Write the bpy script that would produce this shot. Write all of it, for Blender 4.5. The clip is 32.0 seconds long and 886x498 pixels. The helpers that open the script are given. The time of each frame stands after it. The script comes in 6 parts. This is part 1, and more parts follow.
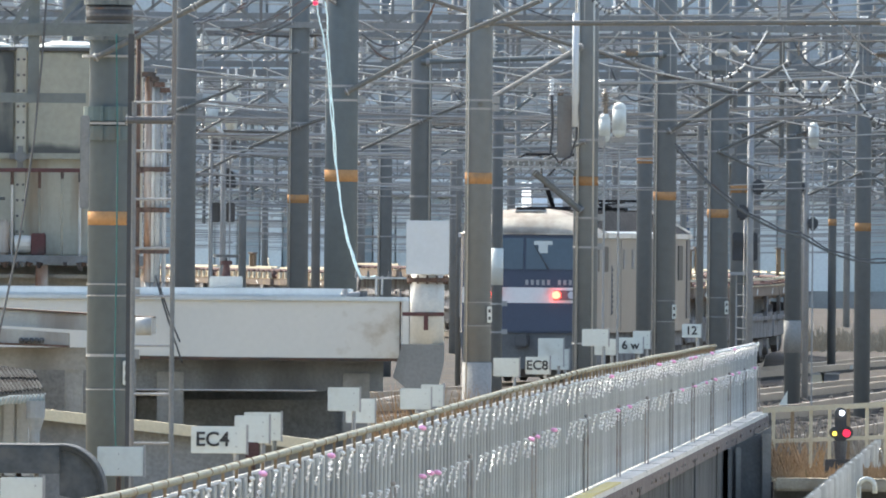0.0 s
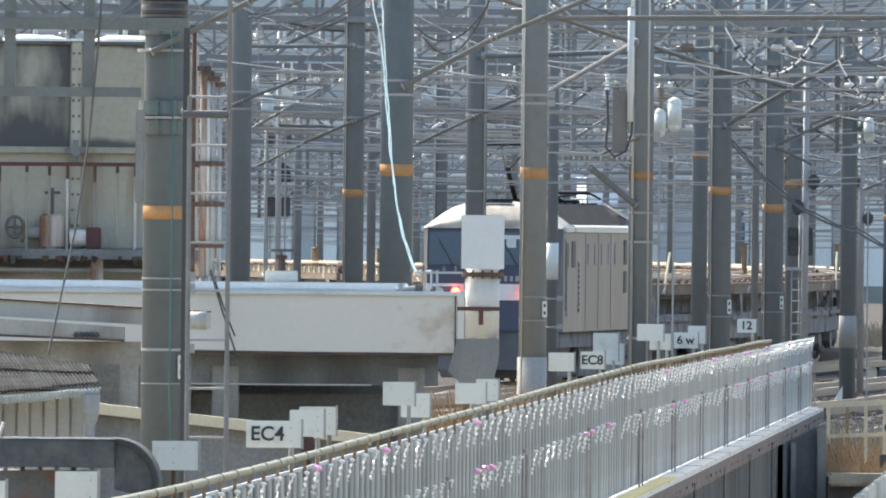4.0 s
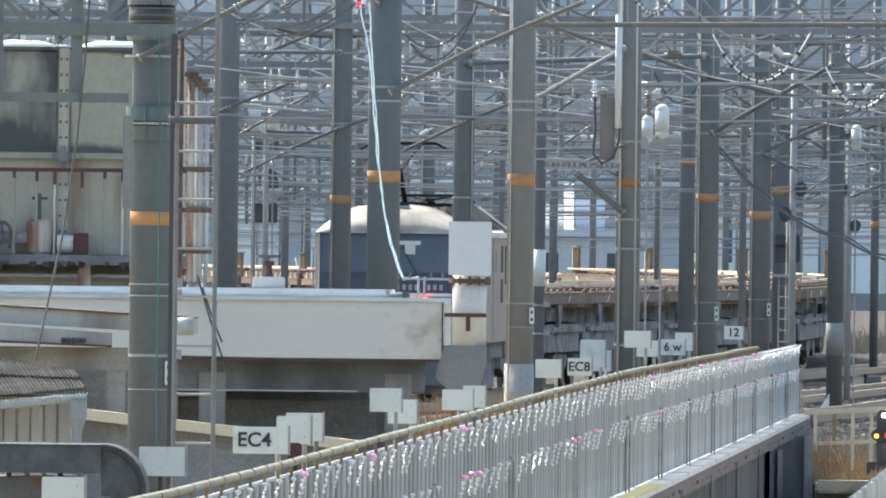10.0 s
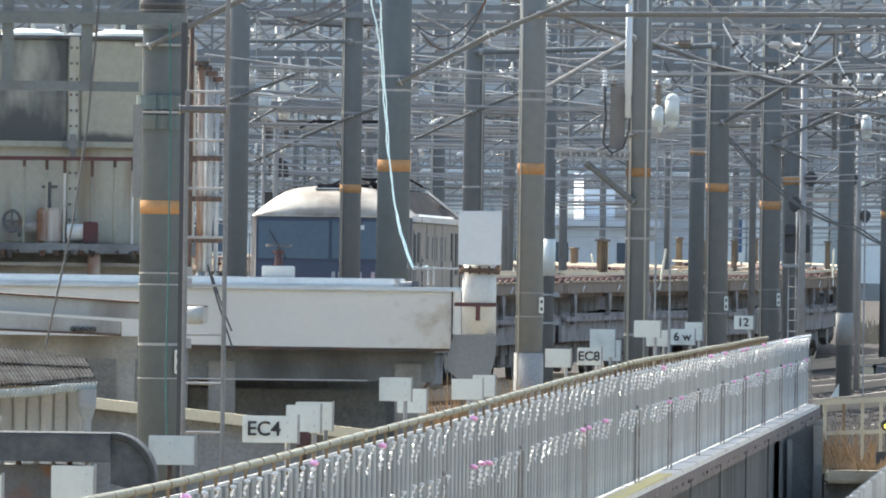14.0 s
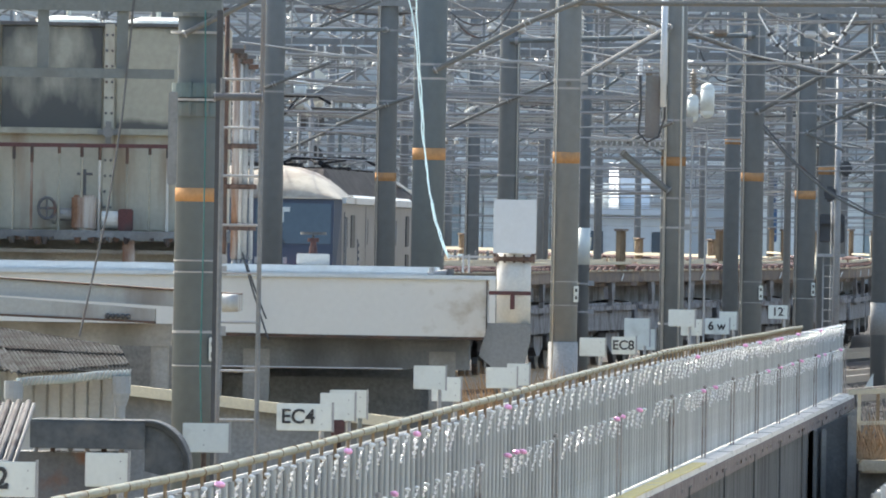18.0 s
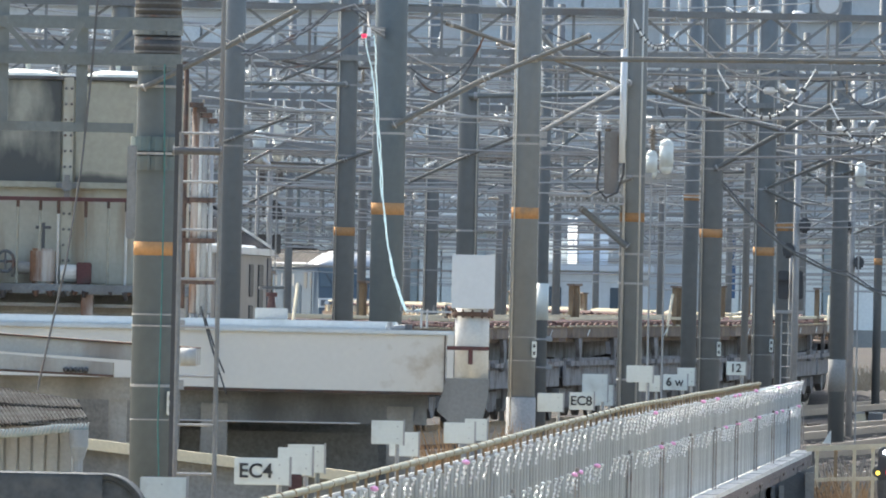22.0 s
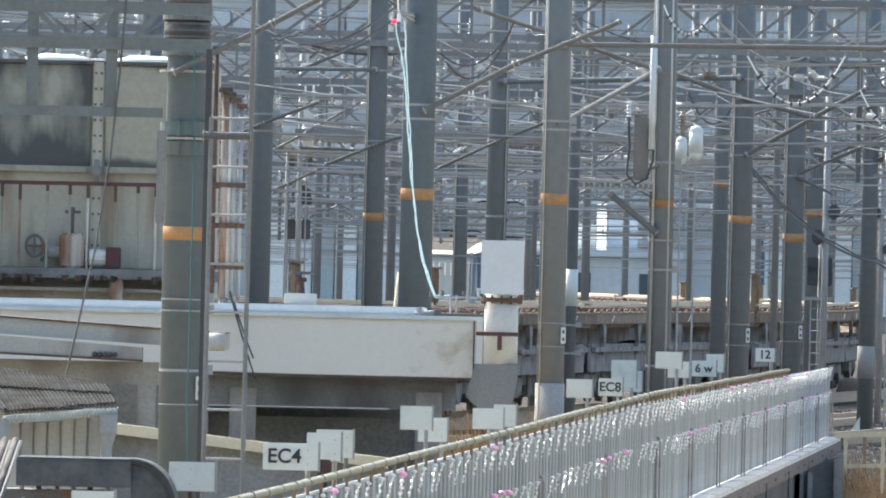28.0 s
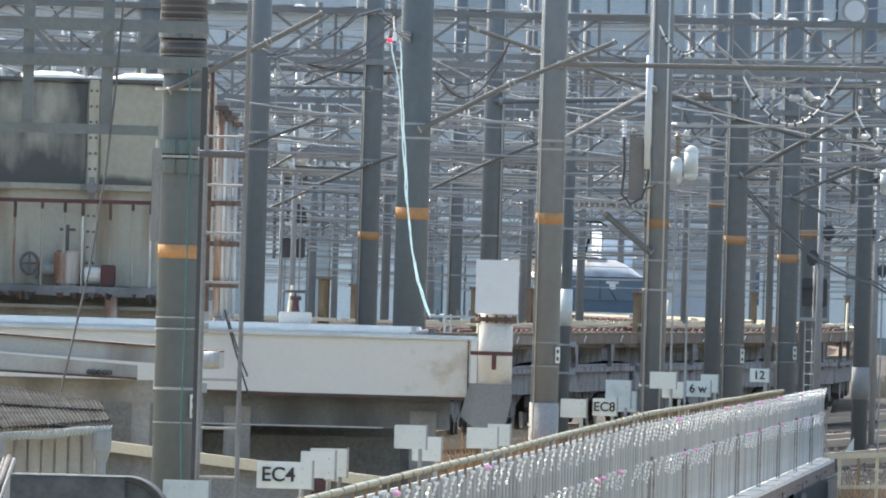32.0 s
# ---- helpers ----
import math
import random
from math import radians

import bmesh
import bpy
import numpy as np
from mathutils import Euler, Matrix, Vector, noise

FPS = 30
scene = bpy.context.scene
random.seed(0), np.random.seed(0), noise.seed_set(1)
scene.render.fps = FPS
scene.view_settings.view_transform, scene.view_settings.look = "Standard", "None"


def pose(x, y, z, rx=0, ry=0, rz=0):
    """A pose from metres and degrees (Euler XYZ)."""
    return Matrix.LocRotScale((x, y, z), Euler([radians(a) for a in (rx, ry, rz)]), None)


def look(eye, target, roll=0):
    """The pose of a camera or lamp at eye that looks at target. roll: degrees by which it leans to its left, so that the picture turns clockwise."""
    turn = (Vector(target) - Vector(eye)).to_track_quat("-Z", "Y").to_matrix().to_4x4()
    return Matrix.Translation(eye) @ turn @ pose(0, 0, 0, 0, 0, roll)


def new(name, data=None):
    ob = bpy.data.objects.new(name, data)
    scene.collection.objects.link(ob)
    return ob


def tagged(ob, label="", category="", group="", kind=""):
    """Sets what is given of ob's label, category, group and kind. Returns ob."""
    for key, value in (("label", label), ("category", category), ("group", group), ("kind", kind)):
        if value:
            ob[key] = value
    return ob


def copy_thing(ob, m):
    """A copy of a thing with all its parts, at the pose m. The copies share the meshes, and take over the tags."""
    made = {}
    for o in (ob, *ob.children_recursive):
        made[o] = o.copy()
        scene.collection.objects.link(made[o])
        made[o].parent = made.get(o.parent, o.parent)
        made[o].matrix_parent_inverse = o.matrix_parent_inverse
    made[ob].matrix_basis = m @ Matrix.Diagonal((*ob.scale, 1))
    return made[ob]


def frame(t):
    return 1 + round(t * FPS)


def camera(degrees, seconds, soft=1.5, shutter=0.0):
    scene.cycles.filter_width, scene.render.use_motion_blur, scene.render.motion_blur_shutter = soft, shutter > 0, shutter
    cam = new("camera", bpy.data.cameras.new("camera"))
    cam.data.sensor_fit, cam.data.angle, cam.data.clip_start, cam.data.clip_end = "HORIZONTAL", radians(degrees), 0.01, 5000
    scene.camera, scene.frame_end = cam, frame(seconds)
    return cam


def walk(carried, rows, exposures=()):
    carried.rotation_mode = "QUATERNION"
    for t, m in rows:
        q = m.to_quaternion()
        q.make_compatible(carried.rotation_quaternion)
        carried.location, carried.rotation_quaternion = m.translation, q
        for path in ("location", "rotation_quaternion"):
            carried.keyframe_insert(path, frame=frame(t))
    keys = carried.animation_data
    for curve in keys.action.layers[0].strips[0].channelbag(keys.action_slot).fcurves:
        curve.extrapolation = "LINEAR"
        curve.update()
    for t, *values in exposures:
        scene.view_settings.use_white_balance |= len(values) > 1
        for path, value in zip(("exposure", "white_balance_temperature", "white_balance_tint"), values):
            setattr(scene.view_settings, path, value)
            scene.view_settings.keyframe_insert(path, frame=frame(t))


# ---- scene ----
# A long view over a railway yard: a locomotive with flat wagons passes behind poles and a loading shelter.
cam = camera(3.0, 32.0, soft=1.9)
EYE = (0.0, 0.0, 1.85)
# seconds, yaw, pitch, lean in degrees
TURNS = [
    (0, -0.0000, 0.1662, 0.484),
    (0.5, 0.0033, 0.1372, 0.474),
    (1, 0.0084, 0.1290, 0.438),
    (1.5, 0.0181, 0.1239, 0.469),
    (2, 0.0847, 0.1191, 0.407),
    (2.5, 0.1091, 0.1304, 0.394),
    (3, 0.1721, 0.1413, 0.504),
    (3.5, 0.1840, 0.1440, 0.562),
    (5.5, 0.2016, 0.1530, 0.543),
    (6, 0.1994, 0.1521, 0.613),
    (6.5, 0.2010, 0.1519, 0.646),
    (7, 0.1875, 0.1664, 0.595),
    (7.5, 0.1793, 0.2169, 0.602),
    (8, 0.1670, 0.2519, 0.595),
    (8.5, 0.1588, 0.3129, 0.527),
    (9, 0.1496, 0.3180, 0.545),
    (9.5, 0.1503, 0.2873, 0.649),
    (10, 0.1437, 0.1683, 0.669),
    (10.5, 0.1394, 0.1719, 0.663),
    (11, 0.1301, 0.1714, 0.679),
    (11.5, 0.1301, 0.1713, 0.705),
    (12, 0.1233, 0.1582, 0.755),
    (12.5, 0.1237, 0.1513, 0.731),
    (13, 0.1302, 0.1451, 0.724),
    (13.5, 0.1489, 0.1358, 0.778),
    (14, 0.1766, 0.1317, 0.768),
    (14.5, 0.2216, 0.1295, 0.847),
    (15, 0.2641, 0.0542, 0.833),
    (15.5, 0.2755, 0.0290, 0.853),
    (17.5, 0.3279, 0.0893, 0.891),
    (18, 0.2938, 0.0907, 0.965),
    (18.5, 0.2682, 0.1076, 1.039),
    (19, 0.2302, 0.1496, 1.007),
    (19.5, 0.2092, 0.1766, 1.002),
    (20, 0.1924, 0.2316, 1.094),
    (20.5, 0.1749, 0.2592, 1.070),
    (21, 0.1671, 0.2792, 1.152),
    (21.5, 0.1630, 0.2883, 1.167),
    (22, 0.1565, 0.2795, 1.207),
    (22.5, 0.1521, 0.2820, 1.179),
    (23, 0.1514, 0.2059, 1.147),
    (23.5, 0.1457, 0.2081, 1.220),
    (24, 0.1495, 0.2114, 1.193),
    (24.5, 0.1684, 0.2108, 1.243),
    (25, 0.1876, 0.1669, 1.313),
    (25.5, 0.2012, 0.1461, 1.316),
    (27.5, 0.2232, 0.2226, 1.332),
    (28, 0.2548, 0.2287, 1.368),
    (28.5, 0.2843, 0.2295, 1.409),
    (29, 0.3451, 0.2315, 1.357),
    (29.5, 0.4270, 0.2365, 1.283),
    (30, 0.4517, 0.2539, 1.280),
    (30.5, 0.4569, 0.2672, 1.358),
    (31, 0.4156, 0.2744, 1.485),
    (31.5, 0.3008, 0.3187, 1.455),
    (32, 0.2389, 0.2941, 1.614),
]


def aim(yaw, pitch, lean):
    return Matrix.Translation(EYE) @ pose(0, 0, 0, 0, 0, yaw) @ pose(0, 0, 0, 90 + pitch) @ pose(0, 0, 0, 0, 0, lean)


walk(cam, [(t, aim(a, b, c)) for t, a, b, c in TURNS])

# ---- light ----
SUN_HIGH, SUN_TURN = 44.0, -33.0   # elevation, and degrees from straight ahead (negative: to the left)
world = bpy.data.worlds.new("sky")
scene.world = world
world.use_nodes = True
wn = world.node_tree.nodes
sky = wn.new("ShaderNodeTexSky")
sky.sky_type, sky.sun_disc = "NISHITA", False
sky.sun_elevation, sky.sun_rotation = radians(SUN_HIGH), radians(SUN_TURN)
sky.dust_density, sky.air_density = 3.3, 1.0
world.node_tree.links.new(sky.outputs[0], wn["Background"].inputs[0])
wn["Background"].inputs[1].default_value = 0.165
sun = new("sun", bpy.data.lights.new("sun", "SUN"))
sun.data.energy, sun.data.angle, sun.data.color = 3.0, radians(0.5), (1.0, 0.95, 0.87)
sd = Vector((math.sin(radians(SUN_TURN)) * math.cos(radians(SUN_HIGH)), math.cos(radians(SUN_TURN)) * math.cos(radians(SUN_HIGH)), math.sin(radians(SUN_HIGH))))
sun.matrix_world = look(tuple(sd * 100), (0, 0, 0))
scene.view_settings.exposure = 1.29
scene.view_settings.use_white_balance = True
scene.view_settings.white_balance_temperature = 6630
scene.view_settings.white_balance_tint = 5.8


# ---- materials ----
def mat(name, col, rough=0.6, metal=0.0, scale=3.0, vary=0.18, bump=0.15, fine=40.0, stain=None, stain_amount=0.0, stain_scale=0.8, per_object=0.0, streak=1.0):
    """Base colour varied at two scales, with relief and, where given, stains that run down by streak."""
    m = bpy.data.materials.new(name)
    m.use_nodes = True
    n, l = m.node_tree.nodes, m.node_tree.links
    b = n["Principled BSDF"]
    b.inputs["Roughness"].default_value, b.inputs["Metallic"].default_value = rough, metal
    tc = n.new("ShaderNodeTexCoord")
    big, small = n.new("ShaderNodeTexNoise"), n.new("ShaderNodeTexNoise")
    big.inputs["Scale"].default_value, small.inputs["Scale"].default_value = scale, fine
    big.inputs["Detail"].default_value, small.inputs["Detail"].default_value = 4, 3
    l.new(tc.outputs["Object"], big.inputs["Vector"])
    l.new(tc.outputs["Object"], small.inputs["Vector"])
    add = n.new("ShaderNodeMath")
    add.operation = "ADD"
    l.new(big.outputs["Fac"], add.inputs[0])
    l.new(small.outputs["Fac"], add.inputs[1])
    ramp = n.new("ShaderNodeMapRange")
    ramp.inputs["From Min"].default_value, ramp.inputs["From Max"].default_value = 0.6, 1.4
    ramp.inputs["To Min"].default_value, ramp.inputs["To Max"].default_value = 1 - vary, 1 + vary
    l.new(add.outputs[0], ramp.inputs["Value"])
    value = ramp.outputs[0]
    if per_object:
        info = n.new("ShaderNodeObjectInfo")
        pr = n.new("ShaderNodeMapRange")
        pr.inputs["To Min"].default_value, pr.inputs["To Max"].default_value = 1 - per_object, 1 + per_object
        l.new(info.outputs["Random"], pr.inputs["Value"])
        mul = n.new("ShaderNodeMath")
        mul.operation = "MULTIPLY"
        l.new(value, mul.inputs[0])
        l.new(pr.outputs[0], mul.inputs[1])
        value = mul.outputs[0]
    tint = n.new("ShaderNodeVectorMath")
    tint.operation = "SCALE"
    tint.inputs[0].default_value = col[:3]
    l.new(value, tint.inputs["Scale"])
    colour = tint.outputs["Vector"]
    if stain:
        mp = n.new("ShaderNodeMapping")
        mp.inputs["Scale"].default_value = (1, 1, streak)
        l.new(tc.outputs["Object"], mp.inputs["Vector"])
        sn = n.new("ShaderNodeTexNoise")
        sn.inputs["Scale"].default_value, sn.inputs["Detail"].default_value = stain_scale, 6
        l.new(mp.outputs["Vector"], sn.inputs["Vector"])
        sr = n.new("ShaderNodeMapRange")
        sr.inputs["From Min"].default_value, sr.inputs["From Max"].default_value = 0.62 - 0.25 * stain_amount, 0.78 - 0.2 * stain_amount
        l.new(sn.outputs["Fac"], sr.inputs["Value"])
        mix = n.new("ShaderNodeMix")
        mix.data_type = "RGBA"
        l.new(sr.outputs[0], mix.inputs["Factor"])
        l.new(colour, mix.inputs["A"])
        mix.inputs["B"].default_value = (*stain, 1)
        colour = mix.outputs["Result"]
    l.new(colour, b.inputs["Base Color"])
    bp = n.new("ShaderNodeBump")
    bp.inputs["Strength"].default_value, bp.inputs["Distance"].default_value = bump, 0.02
    l.new(small.outputs["Fac"], bp.inputs["Height"])
    l.new(bp.outputs[0], b.inputs["Normal"])
    return m


def mould(name, col, stain, low, high, cover, axis="Z", ends=(0.7, 0.45), grain=2.2, vary=0.14, start=0.82):
    """Painted sheet with mould grown from its lower and upper seams; low, high: how far up and down it reaches, 0 to 1."""
    m = mat(name, col, 0.75, 0, 1.0, vary, vary, 14)
    n, l = m.node_tree.nodes, m.node_tree.links
    b = n["Principled BSDF"]
    base = b.inputs["Base Color"].links[0].from_socket
    tc = n.new("ShaderNodeTexCoord")
    sep = n.new("ShaderNodeSeparateXYZ")
    l.new(tc.outputs["Generated"], sep.inputs[0])
    ramp = n.new("ShaderNodeValToRGB")
    e = ramp.color_ramp.elements
    for k, v in zip((0, 1), ends):
        e[k].position, e[k].color = float(k), (v, v, v, 1)
    for at, v in ((low, cover), (1 - high, cover)):
        k = e.new(at)
        k.color = (v, v, v, 1)
    l.new(sep.outputs[axis], ramp.inputs[0])
    mp = n.new("ShaderNodeMapping")
    mp.inputs["Scale"].default_value = (1, 1, 0.4 if axis == "Z" else 1.2)
    l.new(tc.outputs["Object"], mp.inputs["Vector"])
    no = n.new("ShaderNodeTexNoise")
    no.inputs["Scale"].default_value, no.inputs["Detail"].default_value = grain, 7
    l.new(mp.outputs["Vector"], no.inputs["Vector"])
    add = n.new("ShaderNodeMath")
    add.operation = "MULTIPLY_ADD"
    add.inputs[1].default_value = 1.5
    l.new(no.outputs["Fac"], add.inputs[0])
    l.new(ramp.outputs["Color"], add.inputs[2])
    fac = n.new("ShaderNodeMapRange")
    fac.inputs["From Min"].default_value, fac.inputs["From Max"].default_value = start, start + 0.38
    l.new(add.outputs[0], fac.inputs["Value"])
    mix = n.new("ShaderNodeMix")
    mix.data_type = "RGBA"
    mix.inputs["B"].default_value = (*stain, 1)
    l.new(fac.outputs[0], mix.inputs["Factor"])
    l.new(base, mix.inputs["A"])
    l.new(mix.outputs["Result"], b.inputs["Base Color"])
    return m


def glow(name, col, power):
    m = bpy.data.materials.new(name)
    m.use_nodes = True
    b = m.node_tree.nodes["Principled BSDF"]
    b.inputs["Base Color"].default_value = (*col, 1)
    b.inputs["Emission Color"].default_value = (*col, 1)
    b.inputs["Emission Strength"].default_value = power
    return m


RUST = (0.16, 0.07, 0.035)
M = {}
M["pole"] = mat("pole_concrete", (0.150, 0.166, 0.174), 0.5, 0, 0.7, 0.12, 0.08, 9, (0.115, 0.127, 0.135), 0.4, 1.1, 0.07, 0.08)
M["pole_steel"] = mat("pole_steel", (0.212, 0.215, 0.212), 0.7, 0, 2, 0.2, 0.1, 30, (0.17, 0.142, 0.125), 0.25, 2, 0.15, 0.2)
M["orange"] = mat("orange_band", (0.38, 0.215, 0.105), 0.85, 0, 4, 0.18, 0.1, 30, (0.25, 0.18, 0.125), 0.4, 6, 0.2)
M["green_steel"] = mat("green_painted_steel", (0.15, 0.17, 0.17), 0.6, 0.05, 2, 0.2, 0.1, 20, (0.125, 0.135, 0.13), 0.4, 2)
M["galv"] = mat("galvanised_steel", (0.32, 0.32, 0.315), 0.55, 0.2, 4, 0.2, 0.1, 40)
M["dark_steel"] = mat("dark_steel", (0.105, 0.106, 0.11), 0.6, 0.2, 4, 0.25, 0.15, 40, RUST, 0.15, 3)
M["wire"] = mat("copper_wire", (0.35, 0.34, 0.325), 0.45, 0.25, 4, 0.2, 0, 40)
M["black"] = mat("black_rubber", (0.05, 0.052, 0.056), 0.55, 0, 6, 0.25, 0.2, 40)
M["cream"] = mat("cream_tank_paint", (0.325, 0.312, 0.25), 0.75, 0, 1.0, 0.16, 0.15, 14, (0.17, 0.15, 0.12), 0.75, 2.2, 0, 0.2)
M["rust"] = mat("rusty_iron", (0.105, 0.062, 0.045), 0.85, 0.1, 5, 0.4, 0.5, 40, (0.062, 0.052, 0.047), 0.65, 4)
M["rust_white"] = mat("white_paint_with_rust", (0.55, 0.54, 0.5), 0.65, 0, 3, 0.12, 0.2, 30, RUST, 0.5, 1.8, 0, 0.3)
M["red_rail"] = mat("dark_red_paint", (0.10, 0.036, 0.036), 0.7, 0, 5, 0.3, 0.2, 40, (0.07, 0.045, 0.04), 0.5, 5)
M["roof_light"] = mat("pale_blue_roof_sheet", (0.53, 0.565, 0.575), 0.55, 0.05, 2, 0.08, 0.05, 20, (0.4, 0.42, 0.42), 0.3, 1.5)
M["white"] = mat("white_sign_enamel", (0.64, 0.665, 0.62), 0.5, 0, 2, 0.06, 0.05, 25, (0.48, 0.48, 0.43), 0.3, 2.5, 0.06)
M["white_grey"] = mat("pale_grey_panel", (0.58, 0.61, 0.63), 0.5, 0, 2, 0.05, 0.03, 20)
M["ink"] = mat("black_lettering", (0.03, 0.03, 0.032), 0.5, 0, 8, 0.2, 0, 30)
M["concrete"] = mat("concrete", (0.30, 0.295, 0.28), 0.9, 0, 1, 0.2, 0.35, 25, (0.14, 0.135, 0.125), 0.45, 0.9, 0, 0.4)
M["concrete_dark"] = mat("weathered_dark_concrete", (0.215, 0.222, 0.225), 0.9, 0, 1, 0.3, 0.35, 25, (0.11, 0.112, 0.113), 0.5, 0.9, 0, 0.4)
M["yellow_line"] = mat("yellow_paint_edge", (0.62, 0.52, 0.18), 0.7, 0, 3, 0.2, 0.2, 30, (0.4, 0.38, 0.3), 0.4, 3)
M["edge_cream"] = mat("cream_platform_edge", (0.58, 0.52, 0.38), 0.8, 0, 2, 0.12, 0.2, 30)
M["fence"] = mat("grey_steel_slats", (0.43, 0.445, 0.445), 0.45, 0.15, 3, 0.12, 0.05, 30, (0.30, 0.305, 0.295), 0.4, 2, 0.22, 0.3)
M["wire_pale"] = mat("bright_steel_wire", (0.46, 0.46, 0.44), 0.35, 0.4, 4, 0.2, 0, 40)
M["rail_tube"] = mat("pale_green_handrail", (0.215, 0.22, 0.158), 0.6, 0, 3, 0.15, 0.1, 30, (0.18, 0.14, 0.08), 0.45, 4)
M["foil"] = mat("silver_foil", (0.97, 0.97, 0.98), 0.28, 0.9, 20, 0.03, 0.1, 60)
# pink fringe of the foil's glints, put into a colour
M["glint_pink"] = mat("pink_glint", (1.0, 0.5, 0.78), 0.3, 0.6, 20, 0.05, 0.1, 60)
M["ballast"] = mat("ballast", (0.078, 0.073, 0.07), 0.95, 0, 0.6, 0.35, 0.9, 14, (0.115, 0.095, 0.07), 0.35, 0.25)
M["soil"] = mat("dry_soil", (0.30, 0.25, 0.175), 0.95, 0, 0.8, 0.3, 0.6, 14, (0.2, 0.17, 0.11), 0.5, 2.6)
M["drygrass"] = mat("dry_grass", (0.36, 0.25, 0.155), 0.9, 0, 6, 0.35, 0.1, 30, (0.25, 0.19, 0.11), 0.3, 2)
M["railsteel"] = mat("rail_steel", (0.24, 0.2, 0.17), 0.45, 0.4, 3, 0.2, 0.1, 30)
M["sleeper"] = mat("sleepers", (0.13, 0.123, 0.113), 0.9, 0, 2, 0.3, 0.3, 30)
M["navy"] = mat("navy_paint", (0.046, 0.058, 0.092), 0.4, 0, 2, 0.1, 0.03, 20)
M["blue"] = mat("blue_paint", (0.112, 0.148, 0.185), 0.7, 0, 2, 0.1, 0.03, 20)
M["loco_white"] = mat("white_loco_paint", (0.72, 0.71, 0.68), 0.35, 0, 2, 0.06, 0.03, 20, (0.38, 0.34, 0.29), 0.25, 1.1)
M["loco_roof"] = mat("sooty_white_roof", (0.44, 0.405, 0.335), 0.55, 0, 1, 0.12, 0.05, 20, (0.15, 0.12, 0.095), 0.8, 1.1)
M["loco_grey"] = mat("silver_grey_side", (0.135, 0.153, 0.178), 0.32, 0.15, 1.2, 0.16, 0.05, 10, (0.22, 0.235, 0.258), 0.45, 0.8, 0, 0.4)
M["roof_dark"] = mat("sooty_roof_gear", (0.045, 0.041, 0.041), 0.7, 0.1, 3, 0.3, 0.3, 30, (0.09, 0.082, 0.076), 0.3, 3)
# dirt with its base colour raised to hold the haze over the train
M["under"] = mat("hazed_underframe_dirt", (0.275, 0.265, 0.262), 0.85, 0.1, 3, 0.35, 0.4, 30, (0.14, 0.115, 0.105), 0.5, 1.6)
M["skirt"] = mat("grey_skirt", (0.14, 0.145, 0.15), 0.6, 0.1, 3, 0.2, 0.1, 30)
M["glass"] = mat("cab_glass", (0.072, 0.1, 0.125), 0.1, 0, 1, 0.1, 0, 10)
M["ochre"] = mat("ochre_sill", (0.27, 0.2, 0.13), 0.7, 0, 3, 0.25, 0.2, 30, (0.17, 0.115, 0.08), 0.4, 2)
M["wagon"] = mat("brown_wagon_steel", (0.235, 0.19, 0.16), 0.8, 0.1, 2, 0.3, 0.3, 30, (0.27, 0.21, 0.15), 0.5, 1.5, 0.2)
M["lamp_red"] = glow("red_lamp", (1.0, 0.08, 0.05), 5.0)
M["lamp_red_dim"] = glow("red_signal", (0.9, 0.02, 0.07), 0.7)
M["lamp_white"] = glow("white_signal", (0.8, 0.85, 1.0), 4.0)
M["lamp_yellow"] = glow("yellow_signal", (1.0, 0.75, 0.1), 1.1)
M["tile"] = mat("old_roof_sheet", (0.05, 0.053, 0.055), 0.95, 0, 2, 0.3, 0.6, 25, (0.024, 0.022, 0.022), 0.7, 3.2, 0.25, 0.6)
M["siding"] = mat("pale_siding", (0.41, 0.42, 0.41), 0.7, 0, 2, 0.12, 0.1, 30, (0.3, 0.29, 0.27), 0.4, 3, 0.1, 0.2)
M["gutter"] = mat("grey_green_gutter", (0.30, 0.35, 0.34), 0.5, 0.1, 3, 0.2, 0.1, 30)
M["rope"] = mat("pale_cyan_cable", (0.78, 0.95, 0.95), 0.3, 0, 8, 0.1, 0.2, 40)
M["teal"] = mat("teal_cable", (0.03, 0.16, 0.16), 0.5, 0, 8, 0.2, 0.1, 40)
M["porcelain"] = mat("white_porcelain", (0.78, 0.78, 0.76), 0.12, 0, 8, 0.1, 0, 30)
M["porcelain_brown"] = mat("brown_porcelain", (0.30, 0.25, 0.20), 0.25, 0, 8, 0.1, 0, 30)
# cladding colours raised to carry the distance haze
M["hall"] = mat("blue_grey_cladding", (0.67, 0.69, 0.655), 0.7, 0.05, 0.3, 0.14, 0.05, 6, (0.58, 0.59, 0.565), 0.4, 0.2, 0.25, 0.1)
M["hall_pale"] = mat("pale_cladding", (0.70, 0.72, 0.70), 0.7, 0.05, 0.3, 0.1, 0.05, 6, (0.5, 0.515, 0.495), 0.3, 0.2, 0.16, 0.1)
M["far"] = mat("distant_slope", (0.098, 0.096, 0.092), 0.95, 0, 0.05, 0.25, 0.05, 0.5, (0.075, 0.074, 0.072), 0.5, 0.06)
M["tarp"] = mat("dark_grey_tarpaulin", (0.088, 0.095, 0.1), 0.7, 0, 3, 0.3, 0.4, 18, (0.13, 0.132, 0.13), 0.4, 4)
M["old_iron"] = mat("streaked_old_iron_sheet", (0.125, 0.122, 0.12), 0.7, 0.1, 3, 0.2, 0.2, 30, (0.055, 0.045, 0.045), 0.6, 3, 0.3, 0.4)
M["slab"] = mat("grey_weathered_slab", (0.35, 0.355, 0.335), 0.85, 0, 1, 0.12, 0.2, 25, (0.22, 0.2, 0.18), 0.5, 2.2, 0, 0.2)
